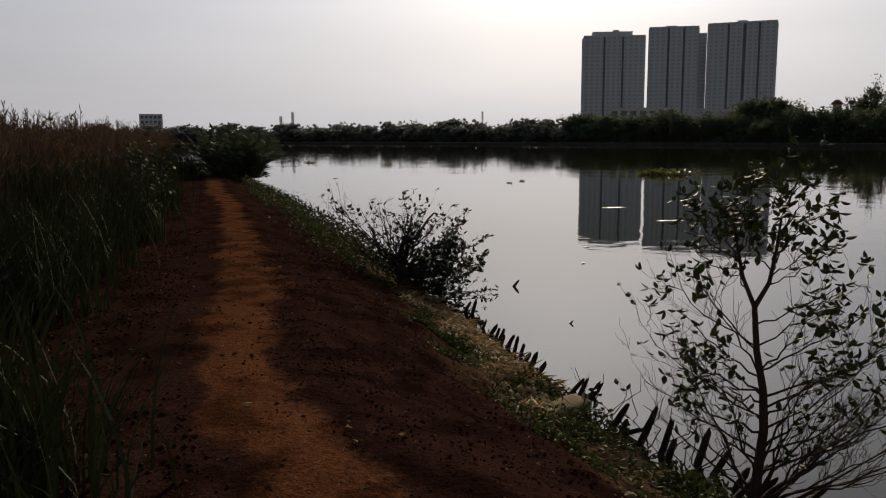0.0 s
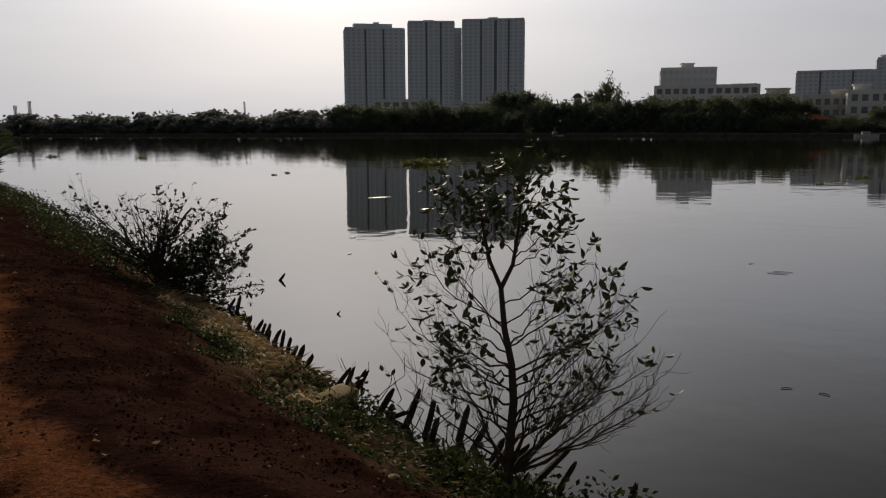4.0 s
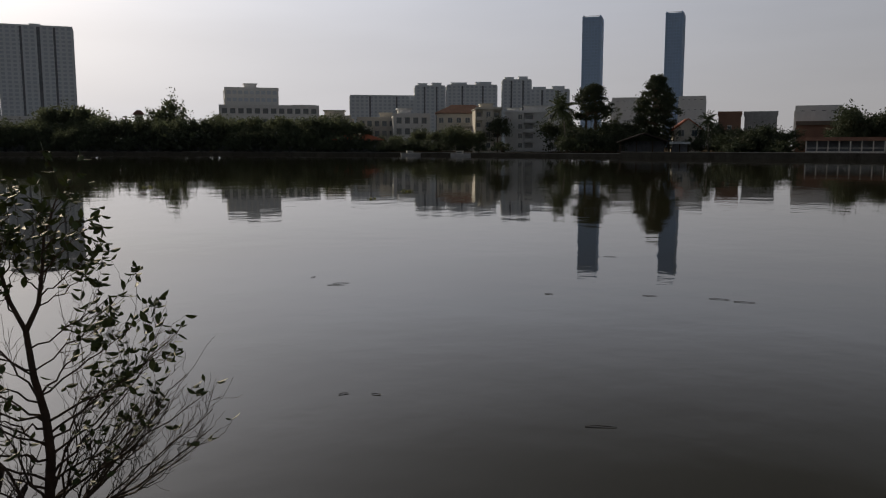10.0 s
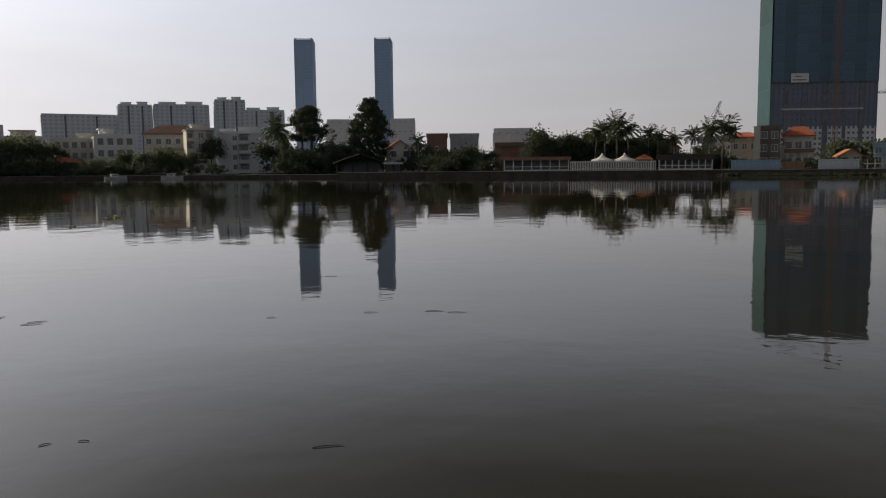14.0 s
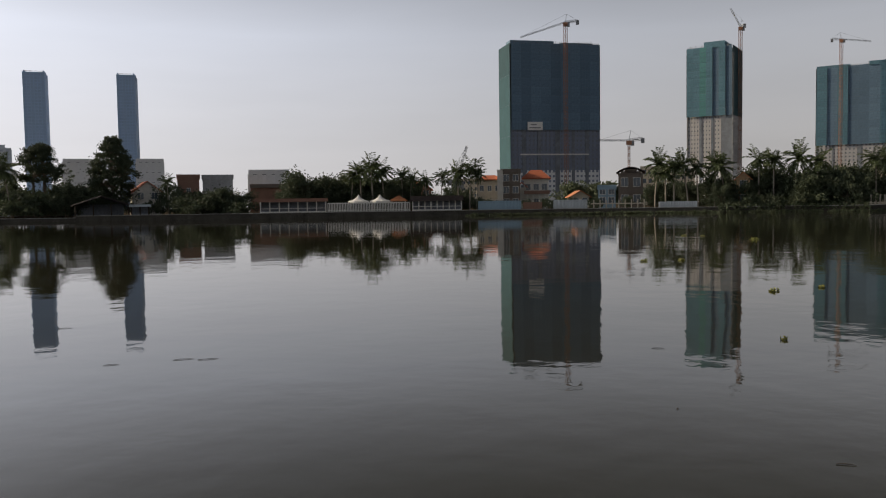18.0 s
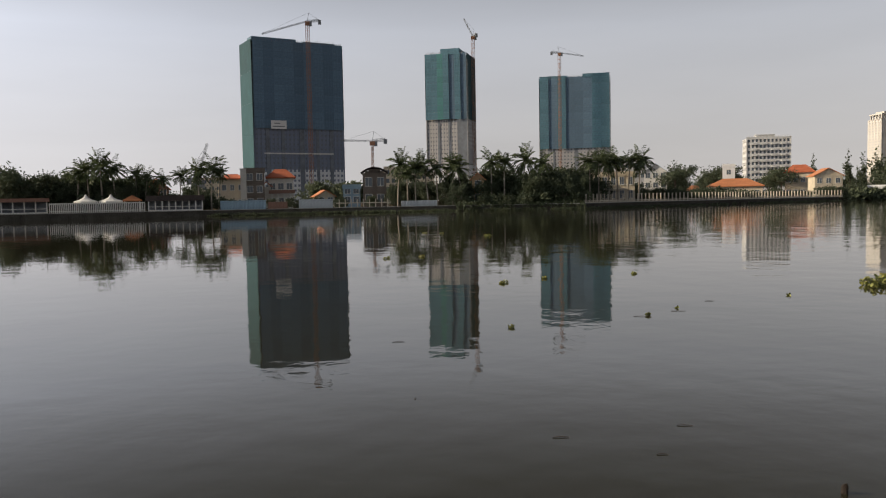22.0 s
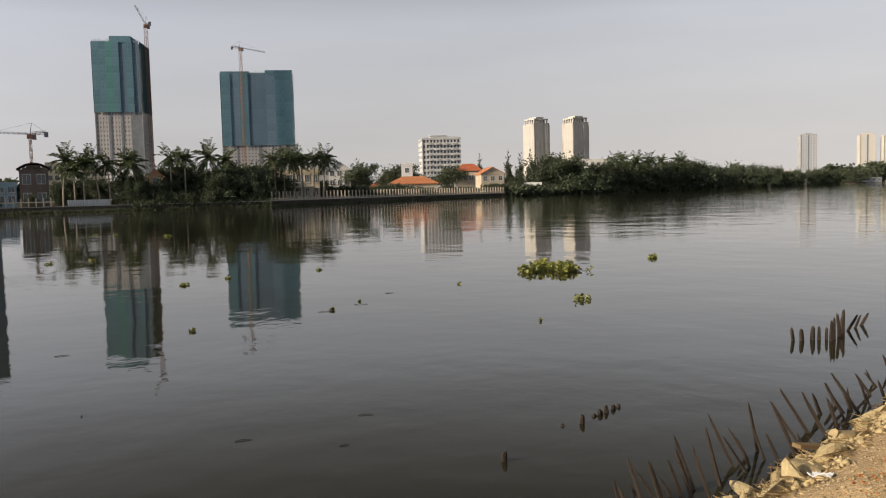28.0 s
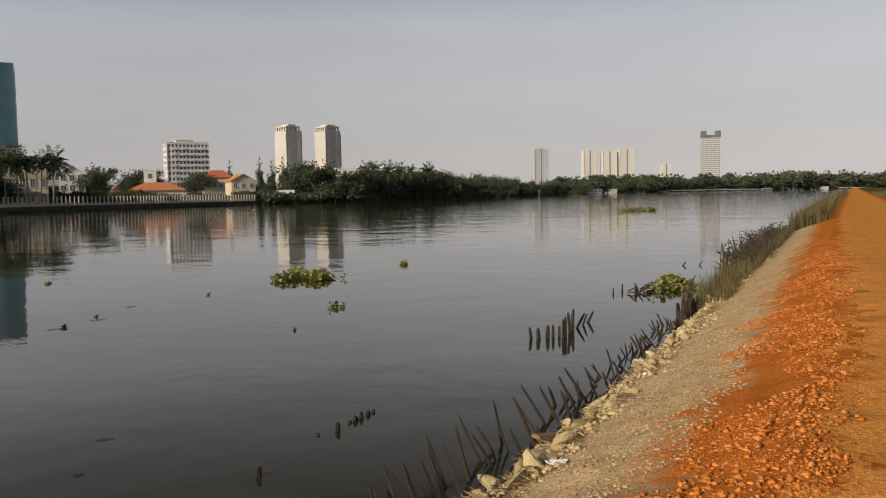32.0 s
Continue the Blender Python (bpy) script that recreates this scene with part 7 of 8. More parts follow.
def low_plants():
    """Herbs on the slope, straw and dead leaves."""
    rng = np.random.default_rng(41)
    P, D, L, W = [], [], [], []

    def herb(x, y, n, r, hgt, size):
        z = ground_z(x, y)
        for _ in range(n):
            a = rng.normal(size=2) * r
            P.append((x + a[0], y + a[1], max(0.03, ground_z(x + a[0], y + a[1])) + rng.uniform(0.0, hgt)))
            D.append((rng.normal(), rng.normal(), rng.uniform(-0.2, 1.0)))
            L.append(size * rng.uniform(0.6, 1.3))
            W.append(size * rng.uniform(0.4, 0.8))

    for _ in range(1500):
        y = rng.uniform(3.4, 13.0)
        u = rng.uniform(0.06, 1.3) if y < 8.2 else rng.uniform(0.75, 1.3)
        x, _y = along(u, y)
        thick = noise.noise((x * 1.9, y * 1.9, 7)) - 0.25 * max(0.0, u - 0.7)
        if thick > (0.02 if y < 8.2 else 0.3):
            herb(x, y, 20, 0.09, (0.06 + 0.2 * thick) if u < 0.9 else 0.06, 0.048)
    for x, y, n, r, h in ((1.75, 4.8, 260, 0.25, 0.14), (2.25, 4.8, 300, 0.2, 0.16), (1.95, 5.5, 180, 0.2, 0.14), (1.3, 5.9, 160, 0.3, 0.14), (2.6, 4.65, 220, 0.15, 0.2)):
        herb(x, y, n, r, h, 0.06)
    for _ in range(300):
        y = rng.uniform(12.8, 34)
        x, _y = along(rng.uniform(0.1, 1.9), y)
        herb(x, y, 22, 0.22, 0.42, 0.08)
    v, f = blades(P, D, L, W, 0.2, rng)
    tagged(place("creeping_herbs", mesh("creeping_herbs", v, f), M["herb"]), "leafy creeping herbs along the bank edge", "plants", kind="stuff")

    def scatter(name, label, mat, n, ylo, yhi, ulo, uhi, lo, hi, slim, power=1.0):
        P, D, L, W = [], [], [], []
        for _ in range(n):
            y = ylo + (yhi - ylo) * rng.random() ** power
            x, _y = along(rng.uniform(ulo, uhi), y)
            P.append((x, y, ground_z(x, y) + rng.uniform(0.0, 0.06)))
            D.append((rng.normal(), rng.normal(), rng.normal() * 0.22))
            s = rng.uniform(lo, hi)
            L.append(s)
            W.append(s * rng.uniform(*slim))
        v, f = blades(P, D, L, W, 0.35, rng)
        tagged(place(name, mesh(name, v, f), M[mat]), label, "litter", kind="stuff")

    scatter("straw_litter", "bleached straw and reed stalks along the waterline", "straw", 1700, 8.0, 13.4, -0.02, 0.8, 0.06, 0.26, (0.05, 0.14))
    scatter("straw_litter", "a little dry straw among the bank herbs", "straw", 450, 3.8, 8.4, 0.1, 1.1, 0.05, 0.22, (0.04, 0.12))
    scatter("straw_litter", "bleached straw and shells along the rubble", "straw", 4300, -4.0, -26, 0.0, 0.62, 0.03, 0.19, (0.04, 0.16), 1.7)
    scatter("dead_leaf_litter", "curled dead leaves on the dirt", "dead_leaf", 1500, 2.5, 13, 0.8, 4.8, 0.02, 0.05, (0.5, 0.8))
    scatter("pale_leaf_litter", "a few pale dry scraps on the dirt", "straw", 26, 2.5, 13, 0.9, 4.6, 0.02, 0.07, (0.3, 0.6))
    # grass tufts further down the bank
    roots, hs = [], []
    for _ in range(5200):
        y = -46 - 190 * rng.random() ** 1.6
        x, _y = along(rng.uniform(0.2, 2.3), y)
        roots.append((x, y, ground_z(x, y) - 0.02))
        hs.append(rng.uniform(0.5, 1.5))
    v, f, _ = blade_strips(np.array(roots), np.array(hs), rng.uniform(0.1, 0.7, len(hs)), rng.uniform(0.03, 0.07, len(hs)), rng)
    tagged(place("bank_grass", mesh("bank_grass", v, f), M["dry_grass"]), "yellow-green grass fringe down the bank", "grass", kind="stuff")
    roots, hs = [], []
    for _ in range(4200):
        y = -17 - 29 * rng.random()
        x, _y = along(rng.uniform(-0.45, 0.6), y)
        roots.append((x, y, max(0.0, ground_z(x, y)) - 0.02))
        hs.append(rng.uniform(0.2, 0.65))
    v, f, _ = blade_strips(np.array(roots), np.array(hs), rng.uniform(0.1, 0.7, len(hs)), rng.uniform(0.012, 0.03, len(hs)), rng)
    tagged(place("bank_grass", mesh("bank_grass", v, f), M["dry_grass"]), "dry grass at the waterline among dead reeds", "grass", kind="stuff")
    # verge on the land side of the path, far down
    roots, hs = [], []
    for _ in range(6000):
        y = -18 - 200 * rng.random() ** 1.5
        x, _y = along(rng.uniform(7.2, 12), y)
        roots.append((x, y, ground_z(x, y) - 0.02))
        hs.append(rng.uniform(0.2, 0.8))
    v, f, _ = blade_strips(np.array(roots), np.array(hs), rng.uniform(0.1, 0.7, len(hs)), rng.uniform(0.02, 0.06, len(hs)), rng)
    tagged(place("verge_grass", mesh("verge_grass", v, f), M["dry_grass"]), "grass verge on the land side of the path", "grass", kind="stuff")


def dead_reeds():
    """Broken blackened reed clumps standing in the shallows."""
    rng = np.random.default_rng(51)
    segs, P, D, L, W = [], [], [], [], []
    for _ in range(260):
        y = -25 - 20 * rng.random()
        x, _y = along(rng.uniform(-0.7, 0.5), y)
        h = rng.uniform(0.35, 1.0) * (1.0 if y < -22 else 0.7)
        a = Vector((x, y, -0.1))
        b = a + Vector((rng.normal() * 0.12, rng.normal() * 0.12, h))
        segs.append((a, b, 0.022, 0.012))
        for k in range(4):
            P.append(a.lerp(b, rng.uniform(0.3, 1.0)))
            D.append((rng.normal(), rng.normal(), rng.uniform(-0.6, 0.9)))
            L.append(rng.uniform(0.2, 0.5))
            W.append(0.05)
    v, f = merged(tubes(segs, 4), blades(P, D, L, W, 0.2, rng))
    tagged(place("dead_reeds", mesh("dead_reeds", v, f), M["stake"]), "blackened dead reeds in the shallows", "reeds", kind="stuff")


def stake_mesh(seed):
    """A split stake one metre long, tapered, kinked and chewed at the top."""
    rng = random.Random(seed)
    v, f = [], []
    n = 7
    rings = ((0.0, 1.0), (0.35, 1.05), (0.7, 0.92), (0.93, 0.8), (1.0, 0.45))
    kx, ky = rng.uniform(-0.03, 0.03), rng.uniform(-0.03, 0.03)
    for z, s in rings:
        for k in range(n):
            a = 2 * math.pi * k / n
            r = 0.5 * s * (1 + 0.18 * math.sin(3 * a + seed) + rng.uniform(-0.08, 0.08))
            v.append((r * math.cos(a) + kx * math.sin(z * 3) * 10, r * math.sin(a) + ky * math.sin(z * 3) * 10, z + (rng.uniform(-0.03, 0.03) if z > 0.9 else 0)))
    for j in range(len(rings) - 1):
        for k in range(n):
            q = (k + 1) % n
            f.append((j * n + k, j * n + q, (j + 1) * n + q, (j + 1) * n + k))
    f.append(tuple((len(rings) - 1) * n + k for k in range(n)))
    return mesh("wooden_stake", v, f)


def stakes():
    rng = random.Random(61)
    kinds = [stake_mesh(k) for k in range(6)]

    def stake(x, y, above, lean, toward, thick, label="dark wet wooden stake in the shallows", group="bank stakes"):
        """lean in degrees towards a bearing."""
        below = 0.35
        ob = place("wooden_stake", rng.choice(kinds), M["stake"])
        tagged(ob, label, "stake", group)
        d = Vector((math.sin(radians(toward)) * math.sin(radians(lean)), math.cos(radians(toward)) * math.sin(radians(lean)), math.cos(radians(lean))))
        rot = d.to_track_quat("Z", "Y").to_matrix().to_4x4()
        z0 = max(-0.05, ground_z(x, y))
        p = Vector((x, y, z0)) - d * below
        ob.matrix_basis = Matrix.Translation(p) @ rot @ Matrix.Rotation(rng.uniform(0, 6), 4, "Z") @ Matrix.Diagonal((thick, thick, above + below, 1))

    # leaning row below the rubble
    y = -4.5
    while y > -15.0:
        x = shore_x(y)
        if rng.random() < 0.85:
            for _ in range(rng.choice((1, 2, 2, 3, 4))):
                stake(x + rng.uniform(-0.06, 0.38), y + rng.uniform(-0.15, 0.15), rng.uniform(0.18, 0.58) * (1.0 if y > -9.5 else 0.6), rng.uniform(14, 42), rng.uniform(50, 110), rng.uniform(0.024, 0.042), "leaning dark stake below the rubble bank", "leaning stakes")
        y -= rng.uniform(0.14, 0.4)
    # two upright bundles standing off in the water
    for x, y, h in ((8.46, -11.95, 0.36), (8.35, -12.05, 0.34), (8.3, -12.25, 0.38), (8.22, -12.32, 0.36), (8.17, -12.45, 0.34), (8.05, -12.4, 0.52), (8.1, -12.55, 0.55), (8.22, -12.85, 0.6), (8.3, -13.05, 0.55), (8.38, -13.25, 0.62), (8.42, -13.4, 0.5), (8.52, -13.75, 0.42), (8.6, -14.1, 0.4)):
        lean = 4 if y > -13.3 else 24
        stake(x, y, h * 0.72, rng.uniform(0, 6) + (lean if y < -13.3 else 0), 215 if y < -13.3 else rng.uniform(0, 360), rng.uniform(0.05, 0.075), "thick dark stake standing in the water", "standing stakes")
    # stubs
    for x, y, h in ((6.46, -4.65, 0.14), (7.0, -5.83, 0.07), (6.95, -6.08, 0.14), (7.06, -6.36, 0.08), (7.09, -6.46, 0.11), (7.13, -6.58, 0.12), (7.17, -6.74, 0.1), (7.2, -6.86, 0.08)):
        stake(x, y, h, rng.uniform(2, 14), rng.uniform(0, 360), 0.075, "rotten stake stub just above the water", "stake stubs")
    # round the floating island and beyond
    for k in range(20):
        q = rng.random()
        stake(7.15 + 0.75 * q + rng.uniform(-0.1, 0.2), -15.2 - 2.4 * q + rng.uniform(-0.2, 0.2), rng.uniform(0.2, 0.42), rng.uniform(2, 14), rng.uniform(0, 360), rng.uniform(0.05, 0.07), "dark stake beside the plant island", "island stakes")
    for k in range(16):
        stake(rng.uniform(9.7, 10.5), rng.uniform(-18.2, -21.5), rng.uniform(0.12, 0.3), rng.uniform(5, 35), rng.uniform(0, 360), rng.uniform(0.04, 0.07), "dark stake beside the plant island", "island stakes")
    for x, y in ((12.3, -26.6), (11.9, -27.0)):
        stake(x, y, 0.22, 35, 250, 0.06, "slanting stake far down the bank", "bank stakes")
    # row up the bank beside the shrubs
    for x, y, h in ((0.26, 12.27, 0.25), (0.4, 12.1, 0.28), (0.53, 11.2, 0.18), (0.59, 10.85, 0.22), (0.65, 10.65, 0.2), (0.68, 10.5, 0.24), (0.71, 10.3, 0.2), (0.75, 10.2, 0.25), (0.78, 10.05, 0.22), (0.83, 9.9, 0.26), (0.88, 9.75, 0.22), (0.92, 9.5, 0.18), (0.97, 9.2, 0.24), (1.02, 8.95, 0.2), (1.2, 8.05, 0.3), (1.25, 7.83, 0.34), (1.31, 7.74, 0.36), (1.45, 7.3, 0.34), (1.54, 7.16, 0.2), (1.61, 6.91, 0.42), (1.75, 6.68, 0.38), (1.8, 6.58, 0.24), (2.01, 6.5, 0.36), (2.06, 6.3, 0.3), (2.12, 6.05, 0.26), (2.2, 5.85, 0.3)):
        stake(x, y, h, rng.uniform(14, 38), rng.uniform(80, 115), rng.uniform(0.05, 0.07), "dark weathered stake at the bank edge", "bank edge stakes")
    # a fallen pair crossed over the row
    stake(1.5, 7.2, 0.3, 64, 120, 0.06, "fallen stake lying across the bank stakes", "bank edge stakes")
    stake(2.1, 5.3, 0.5, 48, 95, 0.06, "slanting stake at the foot of the sapling", "bank edge stakes")
    stake(1.85, 5.45, 0.45, 50, 75, 0.05, "slanting stake at the foot of the sapling", "bank edge stakes")
    for x, y, h in ((2.4, 5.35, 0.3), (2.73, 4.93, 0.26), (2.78, 4.8, 0.22), (2.84, 4.66, 0.24), (2.92, 4.56, 0.18), (3.0, 4.42, 0.2), (3.05, 4.3, 0.18)):
        stake(x, y, h, rng.uniform(14, 34), rng.uniform(85, 110), 0.055, "short stake below the sapling", "bank edge stakes")
    for x, y, h in ((1.19, 14.4, 0.2), (1.75, 11.5, 0.11)):
        stake(x, y, h, 38, 100, 0.06 * h / 0.2, "stake tip poking from the river", "stake tips")


def stone_mesh(seed, flat=0.55):
    rng = random.Random(seed)
    bm = bmesh.new()
    bmesh.ops.create_icosphere(bm, subdivisions=2, radius=0.5)
    cuts = [(Vector((rng.gauss(0, 1), rng.gauss(0, 1), rng.gauss(0, 0.8))).normalized(), rng.uniform(0.12, 0.3)) for _ in range(11)]
    for v in bm.verts:
        for n, e in cuts:
            over = v.co.dot(n) - e
            if over > 0:
                v.co -= n * over
        k = 1 + 0.09 * noise.noise(v.co * 4 + Vector((seed * 3.1, 0, 0)))
        v.co = Vector((v.co.x * k * 1.25, v.co.y * k * 0.95, max(-0.24, min(0.3, v.co.z * k * 1.3)) * flat / 0.55))
    me = bpy.data.meshes.new("rubble_stone")
    bm.to_mesh(me)
    bm.free()
    return me


def rubble():
    rng = random.Random(71)
    kinds = [stone_mesh(k) for k in range(8)]
    for k in range(298):
        y = -3.8 - 22 * rng.random() ** 1.8
        u = rng.triangular(-0.06, 0.6, 0.2)
        x, _y = along(u, y)
        s = rng.choice((rng.uniform(0.06, 0.11), rng.uniform(0.1, 0.18), rng.uniform(0.1, 0.16), rng.uniform(0.12, 0.2), rng.uniform(0.18, 0.34)))
        ob = place("rubble_stone", rng.choice(kinds), M["stone"])
        tagged(ob, "pale dusty rubble stone on the bank" if s < 0.2 else "large pale slab of broken rubble", "stone", "bank rubble")
        ob.matrix_basis = pose(x, y, ground_z(x, y) + 0.02 + s * 0.06, rng.uniform(-32, 32), rng.uniform(-32, 32), rng.uniform(0, 360)) @ Matrix.Diagonal((s * rng.uniform(1.1, 1.9), s * rng.uniform(0.8, 1.3), s * rng.uniform(0.4, 0.8), 1))
    for k, (x, y) in enumerate(((1.05, 4.7), (0.2, 8.6), (0.95, 7.4), (-0.05, 9.8), (0.75, 6.4), (0.5, 7.3))):
        ob = place("rubble_stone", kinds[k], M["stone"])
        tagged(ob, "flat pale stone among bank herbs", "stone", "bank rubble")
        s = 0.17 if k == 0 else 0.13
        ob.matrix_basis = pose(x, y, ground_z(x, y) + 0.005, 6, -8, 40 * k) @ Matrix.Diagonal((s, s * 0.6, s * 0.22, 1))

    def crumbs(name, label, mat, n, ylo, yhi, ulo, uhi, lo, hi, seed, power=1.0, low=0.75, lobes=0.0):
        g = np.random.default_rng(seed)
        base = np.array([(1, 0, 0), (-1, 0, 0), (0, 1, 0), (0, -1, 0), (0, 0, 0.75), (0, 0, -0.6)], float)
        faces = ((0, 2, 4), (2, 1, 4), (1, 3, 4), (3, 0, 4), (2, 0, 5), (1, 2, 5), (3, 1, 5), (0, 3, 5))
        vs, fs = [], []
        for k in range(n):
            y = ylo + (yhi - ylo) * g.random() ** power
            u = g.uniform(ulo, uhi)
            if lobes and u < 1.72 + lobes * noise.noise((u * 0.5, y * 0.9, 5.5)) + 0.3 * noise.noise((u * 3, y * 3, 2.5)):
                continue
            if noise.noise((u * 1.2, y * 1.2, seed)) < -0.3 or u > uhi - 0.22 + 0.5 * noise.noise((y * 1.1, seed, 3.3)):
                continue
            x, _y = along(u, y)
            s = (lo + (hi - lo) * g.random() ** 3)
            a = g.uniform(0, 6.28)
            p = base * g.uniform(0.55, 1.2, (6, 1)) * s * (1, g.uniform(0.6, 1), low / 0.75)
            c, q = math.cos(a), math.sin(a)
            z = ground_z(x, y)
            k0 = len(vs)
            vs += [(x + c * e[0] - q * e[1], y + q * e[0] + c * e[1], z + s * 0.25 + e[2]) for e in p]
            fs += [(i + k0, j + k0, m + k0) for i, j, m in faces]
        tagged(place(name, mesh(name, vs, fs), M[mat], smooth=True), label, "gravel", kind="stuff")

    crumbs("laterite_gravel", "loose orange laterite gravel along the path", "clod", 42000, 0.5, -28, 1.1, 3.0, 0.005, 0.02, 1, 1.7, 0.6, 1.2)
    crumbs("laterite_gravel", "coarse flat laterite chips heaped along the path edge", "clod", 17000, -0.5, -22, 1.1, 3.0, 0.012, 0.042, 9, 1.9, 0.6, 1.2)
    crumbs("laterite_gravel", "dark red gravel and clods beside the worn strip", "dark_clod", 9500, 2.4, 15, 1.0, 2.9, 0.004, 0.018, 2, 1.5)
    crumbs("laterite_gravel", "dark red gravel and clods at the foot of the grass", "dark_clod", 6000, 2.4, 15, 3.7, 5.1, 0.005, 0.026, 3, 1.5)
    # Dark clods laid where the strip shows only shadow streaks.
    crumbs("laterite_gravel", "sparse dark clods standing in for shadow streaks on the worn strip", "dark_clod", 1500, 2.4, 16, 2.6, 3.3, 0.004, 0.016, 8, 1.5)
    crumbs("shell_rubble", "pale broken shell and stone crumbs at the waterline", "stone", 12000, -2.2, -40, -0.05, 0.75, 0.008, 0.06, 4, 1.8)
    crumbs("broken_rubble", "heaped broken brick, shell and stone below the sand", "rubble_warm", 3200, -2.6, -30, -0.05, 0.62, 0.02, 0.085, 11, 1.8, 0.5)
    crumbs("bank_debris", "pale lumps of debris along the bank edge", "stone", 2600, 7.0, 12.0, 0.12, 1.0, 0.012, 0.085, 6)
    crumbs("sand_crumbs", "grey clods on the sandy slope", "grit", 22000, -0.5, -26, 0.5, 1.95, 0.005, 0.028, 5, 1.7, 0.45)
    crumbs("scattered_gravel", "sparse orange gravel strewn over the sand", "clod", 5200, 0.5, -24, 0.9, 1.9, 0.004, 0.018, 7, 1.6)

    # sandbags, plank and litter
    def bag(x, y, s, turn, label):
        bm = bmesh.new()
        bmesh.ops.create_uvsphere(bm, u_segments=16, v_segments=10, radius=0.5)
        for v in bm.verts:
            sx, sy, sz = (math.copysign(abs(c * 2) ** 0.6 / 2, c) for c in v.co)
            w = 1 + 0.12 * noise.noise(v.co * 5)
            v.co = Vector((sx * w, sy * 0.66 * w, sz * 0.36 * w - 0.03 * (1 - abs(sx)) * (sz > 0)))
        t = thing("sandbag", pose(x, y, ground_z(x, y) + s * 0.12, 3, -6, turn), label, "sandbag", "sandbags")
        ob = part("bag", bm, M["sack"], t, smooth=True)
        ob.scale = (s, s, s)
        tie = part("tied_end", mesh_bm(*tubes([((s * 0.44, 0, 0), (s * 0.56, 0, 0.02), 0.03, 0.06)], 8)), M["sack"], t)

    bag(*along(0.42, -6.2), 0.36, 20, "slumped yellowish sandbag on the rubble")
    bag(*along(0.3, -7.4), 0.3, 70, "slumped yellowish sandbag on the rubble")
    bag(*along(0.35, -10.4), 0.34, 120, "round yellow sack on the rubble")
    # This bag shape takes the place of a pale tuft of grass.
    bag(1.16, 7.6, 0.46, 40, "bag shape standing in for a pale grass tuft")
    x, y = along(0.34, -6.75)
    t = thing("plank", pose(x, y, ground_z(x, y) + 0.06, 4, -7, 72), "weathered plank lying on the rubble", "plank")
    part("board", boxes((-0.3, 0.3, -0.06, 0.06, 0, 0.035)), M["straw"], t)
    for u, y, turn in ((0.62, -6.0, 15), (0.5, -9.4, 60)):
        x, y = along(u, y)
        t = thing("plastic_scrap", pose(x, y, ground_z(x, y) + 0.04, 14, 10, turn), "crumpled white plastic scrap", "litter")
        bm = bmesh.new()
        g = [[bm.verts.new((0.045 * i - 0.09, 0.04 * j - 0.06, 0.02 * math.sin(i * 2.1 + j * 1.7))) for j in range(4)] for i in range(5)]
        for i in range(4):
            for j in range(3):
                bm.faces.new((g[i][j], g[i + 1][j], g[i + 1][j + 1], g[i][j + 1]))
        bm.normal_update()
        bmesh.ops.solidify(bm, geom=bm.faces[:], thickness=0.006)
        part("sheet", bm, M["litter"], t)


